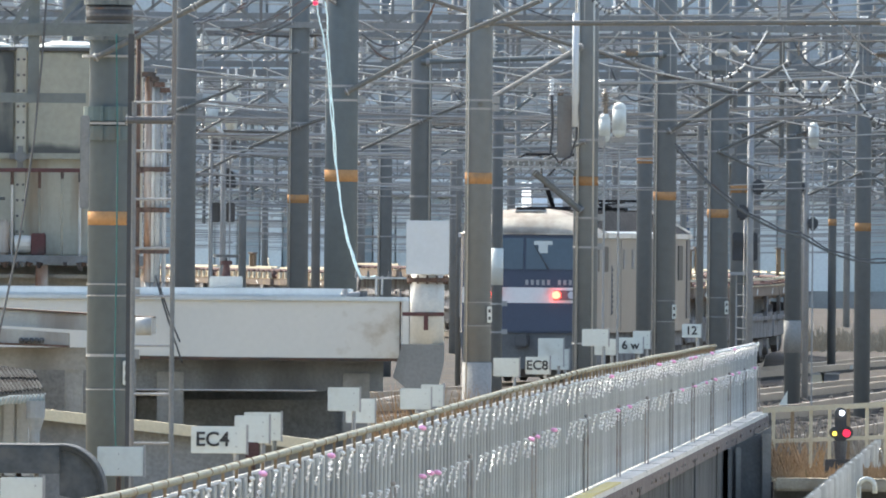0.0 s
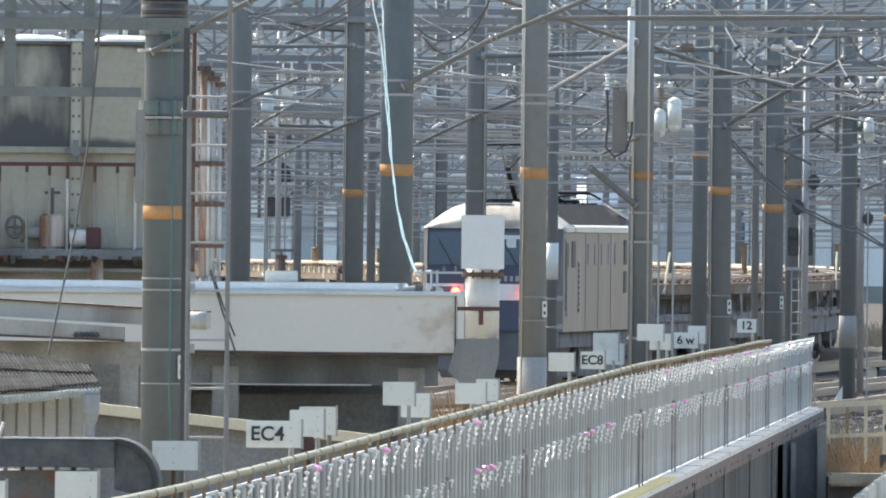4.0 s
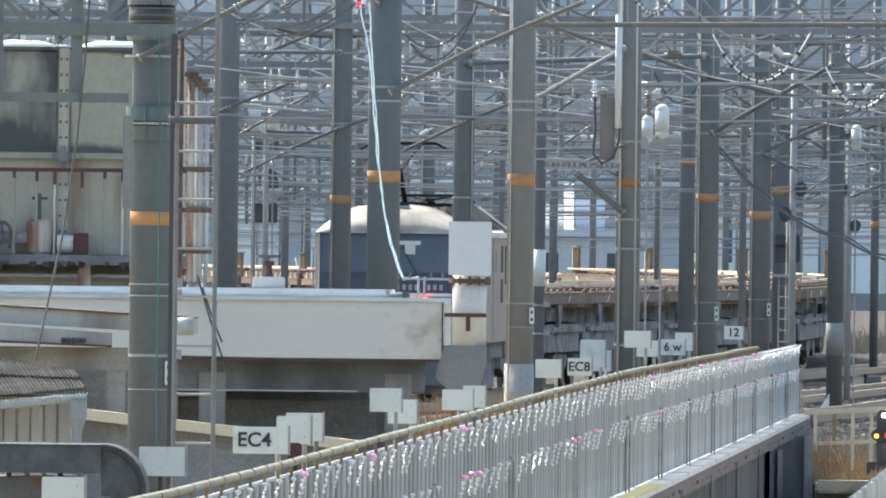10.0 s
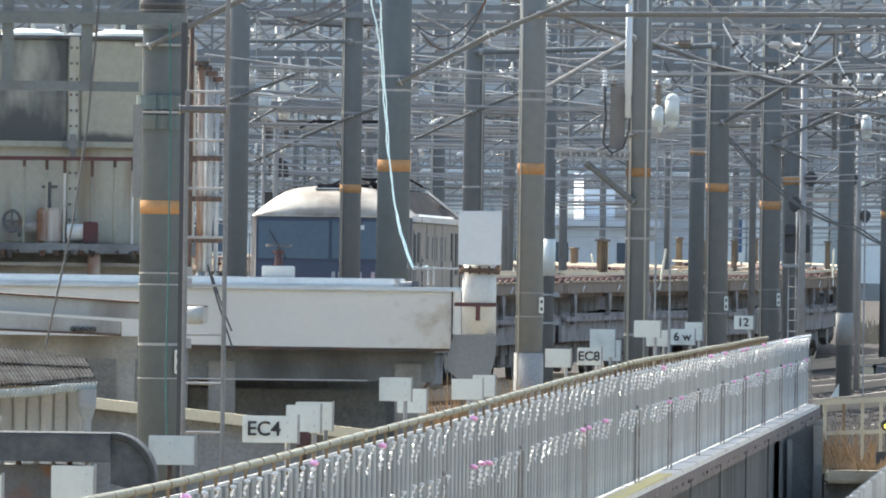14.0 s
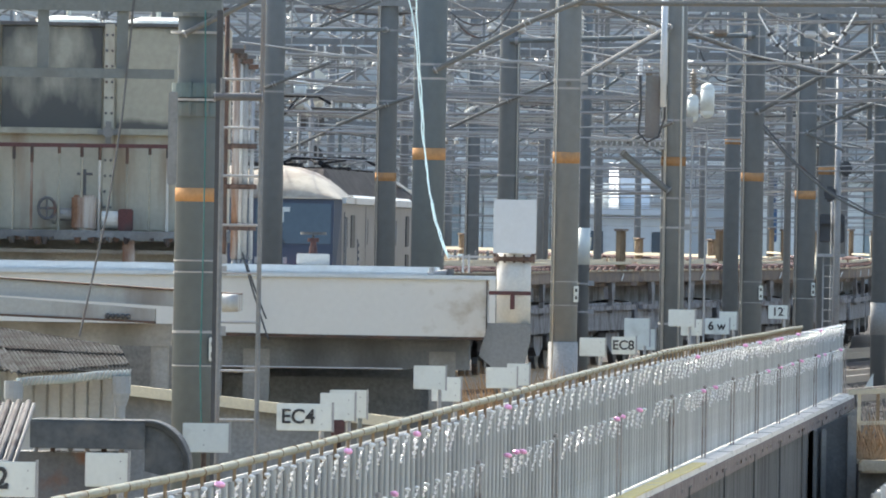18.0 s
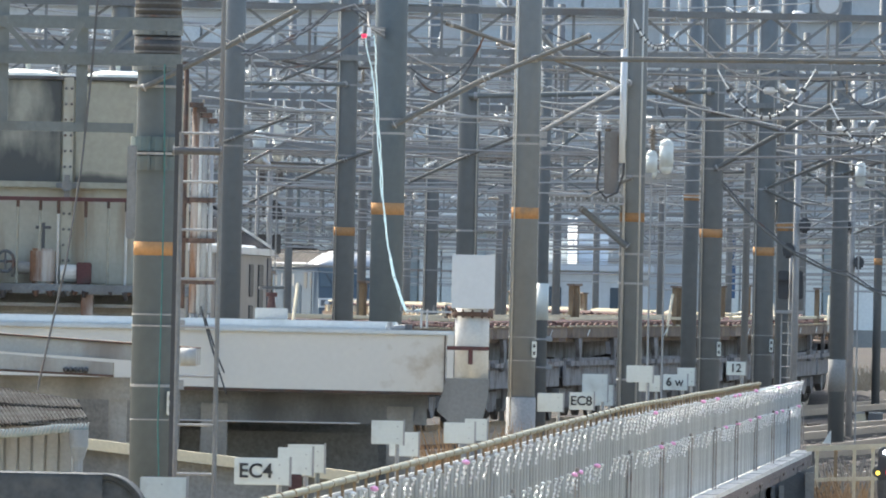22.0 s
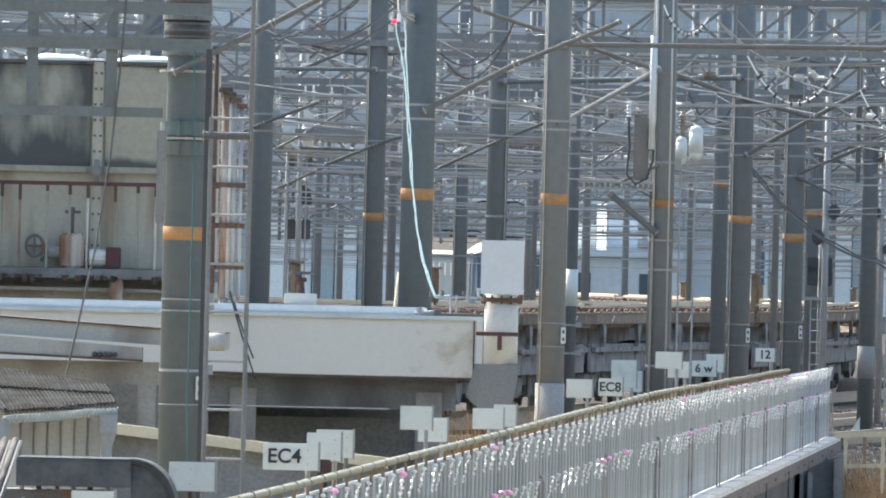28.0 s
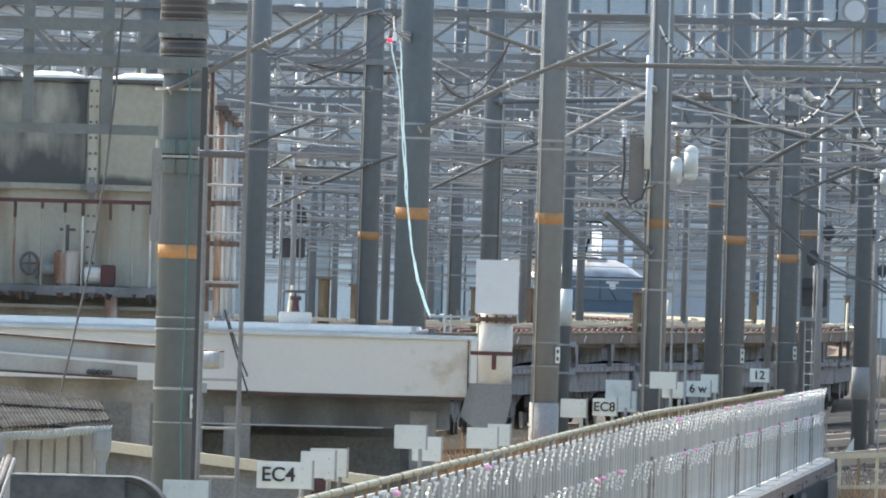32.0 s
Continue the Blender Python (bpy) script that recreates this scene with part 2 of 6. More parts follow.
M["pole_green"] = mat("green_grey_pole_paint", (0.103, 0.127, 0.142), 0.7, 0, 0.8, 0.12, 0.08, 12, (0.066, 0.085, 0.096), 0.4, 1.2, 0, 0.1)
M["coping"] = mat("worn_pale_coping", (0.70, 0.67, 0.61), 0.85, 0, 2, 0.15, 0.3, 30, (0.44, 0.38, 0.34), 0.35, 2.5)
M["can"] = mat("dull_grey_can", (0.27, 0.285, 0.29), 0.65, 0, 4, 0.12, 0.05, 30, (0.2, 0.2, 0.19), 0.3, 3)
M["cable_white"] = mat("white_cable", (0.82, 0.83, 0.82), 0.4, 0, 6, 0.05, 0, 30)
M["reed"] = mat("pale_reeds", (0.34, 0.29, 0.22), 0.9, 0, 6, 0.3, 0.1, 30, (0.25, 0.21, 0.15), 0.3, 2)
M["cream_light"] = mat("pale_cream_tank_paint", (0.42, 0.402, 0.33), 0.75, 0, 1.0, 0.12, 0.15, 14, (0.26, 0.2, 0.14), 0.5, 2.4, 0, 0.15)
M["hall_dark"] = mat("dark_blue_cladding", (0.35, 0.40, 0.40), 0.6, 0.05, 0.3, 0.15, 0.05, 6, (0.34, 0.37, 0.365), 0.3, 0.2, 0.25, 0.1)
# sooty white roof with the sky's blue reflection put into its colour
M["blue_roof"] = mat("white_roof_sky_tint", (0.36, 0.395, 0.43), 0.6, 0, 1, 0.1, 0.05, 20, (0.2, 0.195, 0.19), 0.75, 1.2)
M["coping_edge"] = mat("rusty_coping_edge", (0.165, 0.135, 0.125), 0.85, 0, 4, 0.3, 0.3, 30, (0.09, 0.058, 0.052), 0.6, 6)
M["trough"] = mat("grey_trough_concrete", (0.21, 0.213, 0.21), 0.9, 0, 1, 0.15, 0.2, 25, (0.14, 0.14, 0.135), 0.5, 2, 0, 0.3)
M["arm"] = mat("dull_arm_paint", (0.142, 0.142, 0.133), 0.85, 0, 2, 0.25, 0.1, 30, (0.18, 0.165, 0.145), 0.4, 3)
M["rust_pipe"] = mat("orange_rusted_pipe", (0.2, 0.105, 0.06), 0.85, 0, 4, 0.3, 0.4, 30, (0.45, 0.42, 0.38), 0.6, 6, 0, 0.12)
M["maroon"] = mat("maroon_rollers", (0.10, 0.06, 0.06), 0.7, 0.1, 5, 0.35, 0.3, 30, (0.15, 0.11, 0.095), 0.5, 4)
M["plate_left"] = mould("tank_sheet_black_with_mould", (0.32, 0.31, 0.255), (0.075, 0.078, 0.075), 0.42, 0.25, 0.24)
M["plate_right"] = mould("tank_sheet_mould_at_the_seams", (0.34, 0.325, 0.26), (0.10, 0.095, 0.085), 0.12, 0.08, 0.0)
M["fascia"] = mould("cream_fascia_board", (0.62, 0.60, 0.55), (0.46, 0.41, 0.33), 0.02, 0.16, 0.0, "X", (0.0, 0.42), 5.0, 0.04, 1.04)
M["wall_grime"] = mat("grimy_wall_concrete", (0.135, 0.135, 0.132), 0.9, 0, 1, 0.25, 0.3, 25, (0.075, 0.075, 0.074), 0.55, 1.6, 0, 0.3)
M["post_brown"] = mat("brown_fence_post", (0.34, 0.315, 0.295), 0.7, 0, 4, 0.2, 0.1, 30, (0.16, 0.11, 0.095), 0.4, 5)
M["pantograph"] = mat("matt_black_arms", (0.03, 0.03, 0.032), 0.9, 0, 6, 0.2, 0, 30)
M["twigs"] = mat("grey_dry_twigs", (0.30, 0.27, 0.23), 0.9, 0, 6, 0.35, 0.1, 30)
M["ledge_tan"] = mat("tan_stone_ledge", (0.40, 0.36, 0.285), 0.9, 0, 1.5, 0.25, 0.4, 20, (0.25, 0.21, 0.16), 0.5, 2.5)
# distance haze put into the paled glass and wall colours
M["hazed_glass"] = mat("hazed_window_band", (0.47, 0.51, 0.53), 0.4, 0, 0.3, 0.2, 0, 6, None, 0, 0.8, 0.25)
M["hazed_wall"] = mat("hazed_office_wall", (0.56, 0.575, 0.575), 0.8, 0, 0.2, 0.12, 0.05, 4, (0.47, 0.485, 0.485), 0.4, 0.15, 0.1, 0.3)
M["teal_clamp"] = mat("teal_painted_clamp", (0.105, 0.15, 0.155), 0.6, 0.05, 3, 0.2, 0.1, 20, (0.13, 0.14, 0.13), 0.4, 4)
M["panel_blue"] = mat("pale_blue_panel", (0.60, 0.66, 0.71), 0.6, 0, 0.5, 0.08, 0.03, 10)
M["porcelain_blue"] = mat("blue_door_paint", (0.06, 0.12, 0.22), 0.6, 0, 3, 0.1, 0.05, 20)

for k in ("ballast", "soil", "sleeper", "tile", "far", "concrete_dark", "tarp", "drygrass", "reed", "blue", "trough", "ochre", "wagon", "under", "wall_grime", "pantograph", "twigs", "maroon", "old_iron", "ledge_tan", "orange", "roof_dark"):
    M[k].node_tree.nodes["Principled BSDF"].inputs["Specular IOR Level"].default_value = 0.05


# ---- building helpers ----
def box(bm, x0, x1, y0, y1, z0, z1, bevel=0.0):
    r = bmesh.ops.create_cube(bm, size=1.0)
    for v in r["verts"]:
        v.co = Vector(((x0 + x1) / 2 + v.co.x * (x1 - x0), (y0 + y1) / 2 + v.co.y * (y1 - y0), (z0 + z1) / 2 + v.co.z * (z1 - z0)))
    if bevel:
        es = {e for v in r["verts"] for e in v.link_edges}
        bmesh.ops.bevel(bm, geom=list(es), offset=bevel, segments=2, affect="EDGES")
    return bm


def rod(bm, a, b, r, r2=None, seg=8, caps=True):
    a, b = Vector(a), Vector(b)
    d = b - a
    if d.length < 1e-6:
        return bm
    m = Matrix.Translation((a + b) / 2) @ d.to_track_quat("Z", "Y").to_matrix().to_4x4()
    bmesh.ops.create_cone(bm, cap_ends=caps, segments=seg, radius1=r, radius2=r if r2 is None else r2, depth=d.length, matrix=m)
    return bm


def bar(bm, a, b, w, h):
    """A square-edged bar from a to b."""
    a, b = Vector(a), Vector(b)
    d = b - a
    m = Matrix.Translation((a + b) / 2) @ d.to_track_quat("Y", "Z").to_matrix().to_4x4() @ Matrix.Diagonal((w, d.length, h, 1))
    bmesh.ops.create_cube(bm, size=1.0, matrix=m)
    return bm


def tube(bm, pts, r, seg=6):
    """One continuous round bar through the points."""
    pts = [Vector(p) for p in pts]
    rings = []
    for i, p in enumerate(pts):
        d = (pts[min(i + 1, len(pts) - 1)] - pts[max(i - 1, 0)]).normalized()
        side = d.cross(Vector((0, 0, 1)) if abs(d.z) < 0.95 else Vector((0, 1, 0))).normalized()
        up = side.cross(d)
        rings.append([bm.verts.new(p + r * (side * math.cos(2 * math.pi * k / seg) + up * math.sin(2 * math.pi * k / seg))) for k in range(seg)])
    for a, b in zip(rings, rings[1:]):
        for k in range(seg):
            bm.faces.new((a[k], a[(k + 1) % seg], b[(k + 1) % seg], b[k]))
    bm.faces.new(rings[0][::-1])
    bm.faces.new(rings[-1])
    return bm


def strip(bm, profile, length_axis, a, b):
    """Extrudes a closed profile of (u, z) points from a to b along x or y."""
    rings = []
    for s in (a, b):
        rings.append([bm.verts.new((s, u, z) if length_axis == "x" else (u, s, z)) for u, z in profile])
    n = len(profile)
    for i in range(n):
        j = (i + 1) % n
        bm.faces.new((rings[0][i], rings[0][j], rings[1][j], rings[1][i]))
    bm.faces.new(rings[0][::-1])
    bm.faces.new(rings[1])
    bmesh.ops.recalc_face_normals(bm, faces=bm.faces)
    return bm


def B():
    return bmesh.new()


def mesh_of(bm, name, material, smooth=False):
    me = bpy.data.meshes.new(name)
    bm.to_mesh(me)
    bm.free()
    me.materials.append(material)
    if smooth:
        for p in me.polygons:
            p.use_smooth = True
    return me


def part(name, bm, material, parent=None, label="", smooth=False):
    ob = new(name, mesh_of(bm, name, material, smooth))
    ob.parent = parent
    if label:
        tagged(ob, label)
    return ob


def thing(name, place, label, category, group="", kind="", turn=0.0):
    ob = new(name)
    ob.empty_display_size = 0.2
    ob.matrix_basis = pose(*place, 0, 0, turn)
    return tagged(ob, label, category, group, kind)


def single(name, bm, material, label, category, group="", kind="", smooth=False):
    return tagged(part(name, bm, material, None, "", smooth), label, category, group, kind)


def sag(a, b, drop, n=10):
    a, b = Vector(a), Vector(b)
    return [a.lerp(b, i / n) - Vector((0, 0, drop * 4 * (i / n) * (1 - i / n))) for i in range(n + 1)]


def letters(name, text, size, material, parent, m):
    c = bpy.data.curves.new(name, "FONT")
    c.body, c.size, c.extrude, c.align_x, c.align_y, c.offset = text, size, 0.002, "CENTER", "CENTER", size * 0.018
    c.materials.append(material)
    tmp = new(name + "_source", c)
    me = bpy.data.meshes.new_from_object(tmp.evaluated_get(bpy.context.evaluated_depsgraph_get()))
    bpy.data.objects.remove(tmp)
    ob = new(name, me)
    ob.parent = parent
    ob.matrix_basis = m
    return ob


# ---- ground ----
LOW, YARD = -1.4, -0.3
RISE = 0.0037   # the yard climbs gently beyond 325 m


def ground_z(y):
    return YARD + RISE * (min(max(y, 325.0), 800.0) - 325.0)


bm = B()
rows = [(236.16, -3.0), (236.16, YARD), (325.0, YARD), (800.0, ground_z(800)), (3500.0, ground_z(800)), (3500.0, -3.0)]
strip(bm, rows, "x", -700, 700)
single("ground", bm, M["ballast"], "grey-brown stone ballast of the railway yard", "ground", "", "structure")
bm = B()
box(bm, -700, 700, -200, 236.16, -4.0, LOW)
single("ground_lower", bm, M["soil"], "lower ground of soil and gravel before the yard", "ground", "", "structure")

bm = B()
box(bm, -90, -9.2, 180, 236.16, -3.0, YARD)
single("ground_bank", bm, M["ballast"], "ballast bank carrying the track past the tank", "ground", "", "structure")

# railway tracks: (x at the yard's front edge, sideways drift per metre)
TRACKS = [(-9.0, 0.10), (-4.2, 0.10), (0.4, 0.085), (5.4, 0.07), (10.0, 0.05), (15.0, 0.045), (20.0, 0.04)]
for x0, k in TRACKS:
    tr = thing("track", (0, 0, YARD), "railway track with worn steel rails on sleepers", "track", "tracks of the yard", "structure")
    for s in (-0.535, 0.535):
        bm = B()
        for ya, yb in ((242.16, 325.0), (325.0, 800.0)):
            bar(bm, (x0 + s + k * (ya - 242.16), ya, 0.11 + ground_z(ya) - YARD), (x0 + s + k * (yb - 242.16), yb, 0.11 + ground_z(yb) - YARD), 0.07, 0.15)
        part("rail", bm, M["railsteel"], tr)
    bm = B()
    for i in range(150):
        y = 242.16 + i * 1.6
        bar(bm, (x0 - 1.0 + k * i * 1.6, y, ground_z(y) - YARD), (x0 + 1.0 + k * i * 1.6, y, ground_z(y) - YARD), 0.22, 0.08)
    tagged(part("sleepers", bm, M["sleeper"], tr), kind="stuff")

# ---- distance ----
bm = B()
y = 1500
cols = [(-260 + i * 13, 62 + 10 * noise.noise((i * 0.21, 3.1, 0)) + 4 * noise.noise((i * 0.9, 1.1, 0))) for i in range(41)]
prev = None
for x, h in cols:
    ring = [bm.verts.new((x, y, -2)), bm.verts.new((x, y + 60, h * 0.5)), bm.verts.new((x, y + 260, h * 1.4))]
    if prev:
        for i in range(2):
            bm.faces.new((prev[i], ring[i], ring[i + 1], prev[i + 1]))
    prev = ring
single("backdrop_slope", bm, M["far"], "hazy grey wooded slope in the distance", "hill", "", "structure", True)


def far_hall(name, x0, x1, y, z0, z1, step, material, trim, label):
    h = thing(name, (0, 0, 0), label, "building")
    bm = B()
    box(bm, x0, x1, y + 0.3, y + 14, YARD, z1)
    part("wall", bm, material, h)
    kinds = []
    for mt in (material, trim, M["hall_dark"]):
        bm = B()
        box(bm, 0.04, step - 0.04, 0, 0.25, z0, z1 - 0.2, 0.03)
        kinds.append(mesh_of(bm, "cladding_panel", mt))
    for i in range(int((x1 - x0) / step)):
        ob = new("cladding_panel", kinds[(0, 1, 0, 2, 0, 0, 1, 2, 2, 0, 1)[(i * 5 + i * i) % 11]])
        ob.parent = h
        ob.location = (x0 + i * step, y + (0.0 if i % 3 else -0.12), 0)
    bm = B()
    box(bm, x0 - 0.5, x1 + 0.5, y - 0.5, y + 15, z1, z1 + 0.28)
    part("roof_edge", bm, trim, h)
    bm = B()
    box(bm, x0, x1, y - 0.2, y, YARD, z0)
    part("plinth", bm, M["concrete"], h)
    return h


far_hall("train_shed", -12.772, 3.037, 860.58, 2.4, 7.065, 1.15, M["hall"], M["hall_pale"], "long blue-grey clad train shed far behind the tracks")
far_hall("train_shed", 12.166, 34.304, 920.62, 2.4, 7.457, 1.5, M["hall"], M["hall_pale"], "blue-grey clad workshop far behind the tracks")
far_hall("office_block", -44.642, -15.792, 1040.70, 2.4, 11.630, 1.8, M["hall"], M["hall_pale"], "pale grey building far behind the yard")

for x0, x1, z0, z1 in ((3.670, 8.162, 17.471, 18.744), (11.343, 16.958, 17.316, 18.140), (-5.489, -2.494, 15.967, 17.539), (-15.243, -8.505, 18.146, 19.045)):
    fb = thing("tall_block", ((x0 + x1) / 2, 1120.76, 0), "pale distant building rising behind the wires", "building", "distant blocks")
    bm = B()
    box(bm, (x0 - x1) / 2, (x1 - x0) / 2, 0, 12, YARD, z0)
    part("wall", bm, M["hall"], fb)
    bm = B()
    box(bm, (x0 - x1) / 2 - 0.3, (x1 - x0) / 2 + 0.3, -0.3, 12.3, z0, z1)
    part("roof", bm, M["roof_light"], fb)

bm = B()
box(bm, 12.968, 13.397, 918.62, 918.62 + 0.3, 3.987, 7.423, 0.03)
single("blue_door", bm, M["porcelain_blue"], "tall blue door of the far workshop", "door")
# long office building with bands of windows, high behind the wires
ob_ = thing("office_building", (0, 1085, 0), "grey office building with bands of dark windows paled by haze, far behind", "building")
bm = B()
box(bm, -48, 52, 0.4, 16, YARD, 25.0)
part("wall", bm, M["hazed_wall"], ob_)
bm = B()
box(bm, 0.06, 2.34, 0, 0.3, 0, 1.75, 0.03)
pane_mesh = mesh_of(bm, "window", M["hazed_glass"])
for f in range(5):
    z = 9.6 + f * 3.3
    bm = B()
    box(bm, -48.2, 52.2, -0.15, 0.4, z - 0.55, z - 0.12)
    part("floor_band", bm, M["hall_pale"], ob_)
    for k in range(41):
        if (k * 7 + f * 3) % 5 == 0:
            continue
        w = new("window", pane_mesh)
        w.parent = ob_
        w.location = (-48 + k * 2.44, 0, z)
# pale concrete building with a railed roof, a white block and a pale blue clad room on it
b = thing("pump_house", (3.55, 660.45, 0), "grey concrete building with white rails and roof rooms", "building")
bm = B()
box(bm, -2.4, 2.7, 0, 5, YARD, 4.32, 0.05)
part("wall", bm, M["hazed_wall"], b)
bm = B()
box(bm, -2.6, 2.9, -0.35, 5.2, 4.32, 4.60, 0.03)
part("roof", bm, M["white_grey"], b)
# white block made as a wedge, its slope added to catch the sun
bm = B()
strip(bm, [(0.6, 4.60), (4.4, 4.60), (4.4, 6.42)], "x", -0.48, -0.11)
part("sloped_white_block", bm, M["cable_white"], b)
bm = B()
box(bm, -0.05, 1.12, 2.4, 4.6, 4.60, 5.80, 0.03)
part("roof_room", bm, M["panel_blue"], b)
bm = B()
box(bm, -1.25, -0.5, 2.6, 4.4, 4.60, 5.60, 0.03)
part("roof_hut", bm, M["hall_pale"], b)
for x in (-1.25, -1.0, -0.75, -0.5, -0.25):
    bm = B()
    rod(bm, (x, 1.8, 4.60), (x, 1.8, 5.55), 0.03, None, 6)
    part("rail_post", bm, M["white"], b)
for z in (4.95, 5.25, 5.55):
    bm = B()
    rod(bm, (-1.3, 1.8, z), (-0.2, 1.8, z), 0.022, None, 6)
    part("guard_rail", bm, M["white"], b)
for x in (-1.7, 1.2):
    bm = B()
    box(bm, x, x + 1.0, -0.06, 0.02, 2.6, 3.7, 0.02)
    part("window", bm, M["glass"], b)


# ---- poles ----
def pole(px, d, dia, band=None, label="", steel=None, top=12.0, sleeve=None, rings=(), plate=None, conduit=()):
    """A tapered pole; band: heights of the orange ring."""
    zb = YARD if d > 236.16 else LOW
    p = thing("catenary_pole", (px, d, zb), label or "grey concrete overhead-line pole with an orange band", "pole", "overhead-line poles")
    r0 = dia / 2
    taper = lambda z: r0 * (1 - 0.007 * (z - zb))
    bm = B()
    rod(bm, (0, 0, 0), (0, 0, top - zb), r0, r0 * (1 - 0.007 * (top - zb)), 24)
    part("shaft", bm, steel or M["pole"], p, "", True)
    if band:
        bm = B()
        rod(bm, (0, 0, band[0] - zb), (0, 0, band[1] - zb), taper(band[0]) + 0.004, taper(band[1]) + 0.004, 24)
        part("orange_band", bm, M["orange"], p, "", True)
    if sleeve:
        bm = B()
        rod(bm, (0, 0, sleeve[0] - zb), (0, 0, sleeve[1] - zb), taper(sleeve[0]) + 0.012, None, 24)
        part("pale_sleeve", bm, M["white"] if dia < 0.25 else M["concrete"], p, "", True)
    for z in rings:
        bm = B()
        rod(bm, (0, 0, z - zb), (0, 0, z - zb + (0.016 if d < 200 else 0.03)), taper(z) + 0.008, None, 20)
        box(bm, r0 * 0.5, r0 + 0.09, -0.05, 0.05, z - zb - 0.02, z - zb + 0.07)
        part("clamp", bm, M["galv"], p)
    for side, cr in conduit:
        bm = B()
        rod(bm, (side * r0 * 0.72, -r0 * 0.72 - cr, 0), (side * r0 * 0.66, -r0 * 0.66 - cr, top - zb - 1.5), cr, None, 8)
        part("conduit", bm, M["wire_pale"], p, "thin pale conduit", True)
    if plate:
        bm = B()
        box(bm, r0 * 0.7, r0 * 1.05, -r0 * 0.85, -r0 * 0.6, plate - zb - 0.11, plate - zb + 0.11, 0.006)
        part("number_plate", bm, M["white"], p, "small white plate")
        for dz in (-0.05, 0.05):
            bm = B()
            box(bm, r0 * 0.8, r0 * 0.95, -r0 * 0.86 - 0.004, -r0 * 0.85, plate - zb + dz - 0.022, plate - zb + dz + 0.022)
            part("plate_mark", bm, M["ink"], p)
        for dz in (0.16, -0.16):
            bm = B()
            rod(bm, (0, 0, plate - zb + dz), (0, 0, plate - zb + dz + 0.012), taper(plate) + 0.006, None, 20)
            part("wire_tie", bm, M["galv"], p)
    return p


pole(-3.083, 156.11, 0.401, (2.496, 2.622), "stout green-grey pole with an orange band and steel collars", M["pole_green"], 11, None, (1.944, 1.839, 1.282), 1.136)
pole(-2.166, 252.17, 0.320, (3.247, 3.373), rings=(4.426, 5.479), conduit=((-1.1, 0.008),))
# the darker pole colour offsets bounce light that brightens this pole
pole(-1.296, 214.14, 0.429, (3.313, 3.463), "green-grey pole with an orange band, its colour darkened for shade", M["pole_green"], rings=(4.328, 4.507))
pole(-3.789, 248.17, 0.315, None, "plain grey concrete overhead-line pole", rings=(4.495, 4.744))
pole(-0.349, 260.18, 0.330, None, "plain grey concrete overhead-line pole", rings=(3.394, 4.567), conduit=((1.1, 0.011),))
pole(-1.379, 400.0, 0.347, None, "thin grey pole with a pale conduit", top=13.783, rings=(3.281,), conduit=((-1.1, 0.018),))
pole(0.475, 230.16, 0.377, (3.407, 3.561), sleeve=(LOW, 0.978), rings=(4.414, 4.529), plate=1.631, conduit=((-1.1, 0.009),))
pole(0.961, 300.20, 0.201, None, "thin grey pole behind a stouter one", sleeve=(2.089, 2.741), rings=(1.738, 1.237))
pole(2.020, 240.16, 0.353, (3.463, 3.592), "grey pole carrying conduits, boxes and an orange band", rings=(4.097, 2.990, 2.573, 1.209), conduit=((-1.0, 0.02), (0.8, 0.016), (0.2, 0.012)))
pole(3.853, 324.22, 0.303, (4.460, 4.590), rings=(5.651,))
pole(3.405, 260.18, 0.356, (3.382, 3.513), rings=(5.598, 4.425), plate=1.670, conduit=((-1.1, 0.011),))
pole(4.864, 320.22, 0.139, None, "thin pale steel pole", M["pole_steel"])
pole(4.546, 280.19, 0.356, (3.217, 3.358), rings=(4.630, 4.303), plate=1.729, conduit=((-1.1, 0.011),))
pole(5.766, 330.22, 0.331, (3.950, 4.105), "lattice-braced grey pole with an orange band", rings=(5.075, 2.373))
pole(6.836, 330.22, 0.320, None, "grey pole with a pale lower panel", sleeve=(0.838, 1.467), rings=(5.084,))
pole(9.899, 430.29, 0.216, (3.773, 3.946), "slim grey pole far down the yard", rings=(5.210,))
pole(7.746, 312.21, 0.302, (3.146, 3.302), rings=(4.241,))
pole(-5.529, 252.17, 0.354, None, "plain grey concrete overhead-line pole")
pole(8.972, 300.20, 0.321, (3.410, 3.560))
# slimmer poles further down the yard
FAR_POLES = [(-2.860, 380.26, 0.203), (0.286, 480.32, 0.209), (0.346, 372.25, 0.124), (2.082, 520.35, 0.261), (3.679, 580.39, 0.233), (4.686, 460.31, 0.215), (7.440, 524.35, 0.210), (-6.173, 520.35, 0.243), (-6.953, 660.45, 0.265), (-3.009, 620.42, 0.290), (10.376, 560.0, 0.262), (12.830, 600.41, 0.261), (15.290, 640.43, 0.257)]
for x, y, w in FAR_POLES:
    pole(x, y, w, None, "slim grey pole far down the yard", M["pole_steel"])


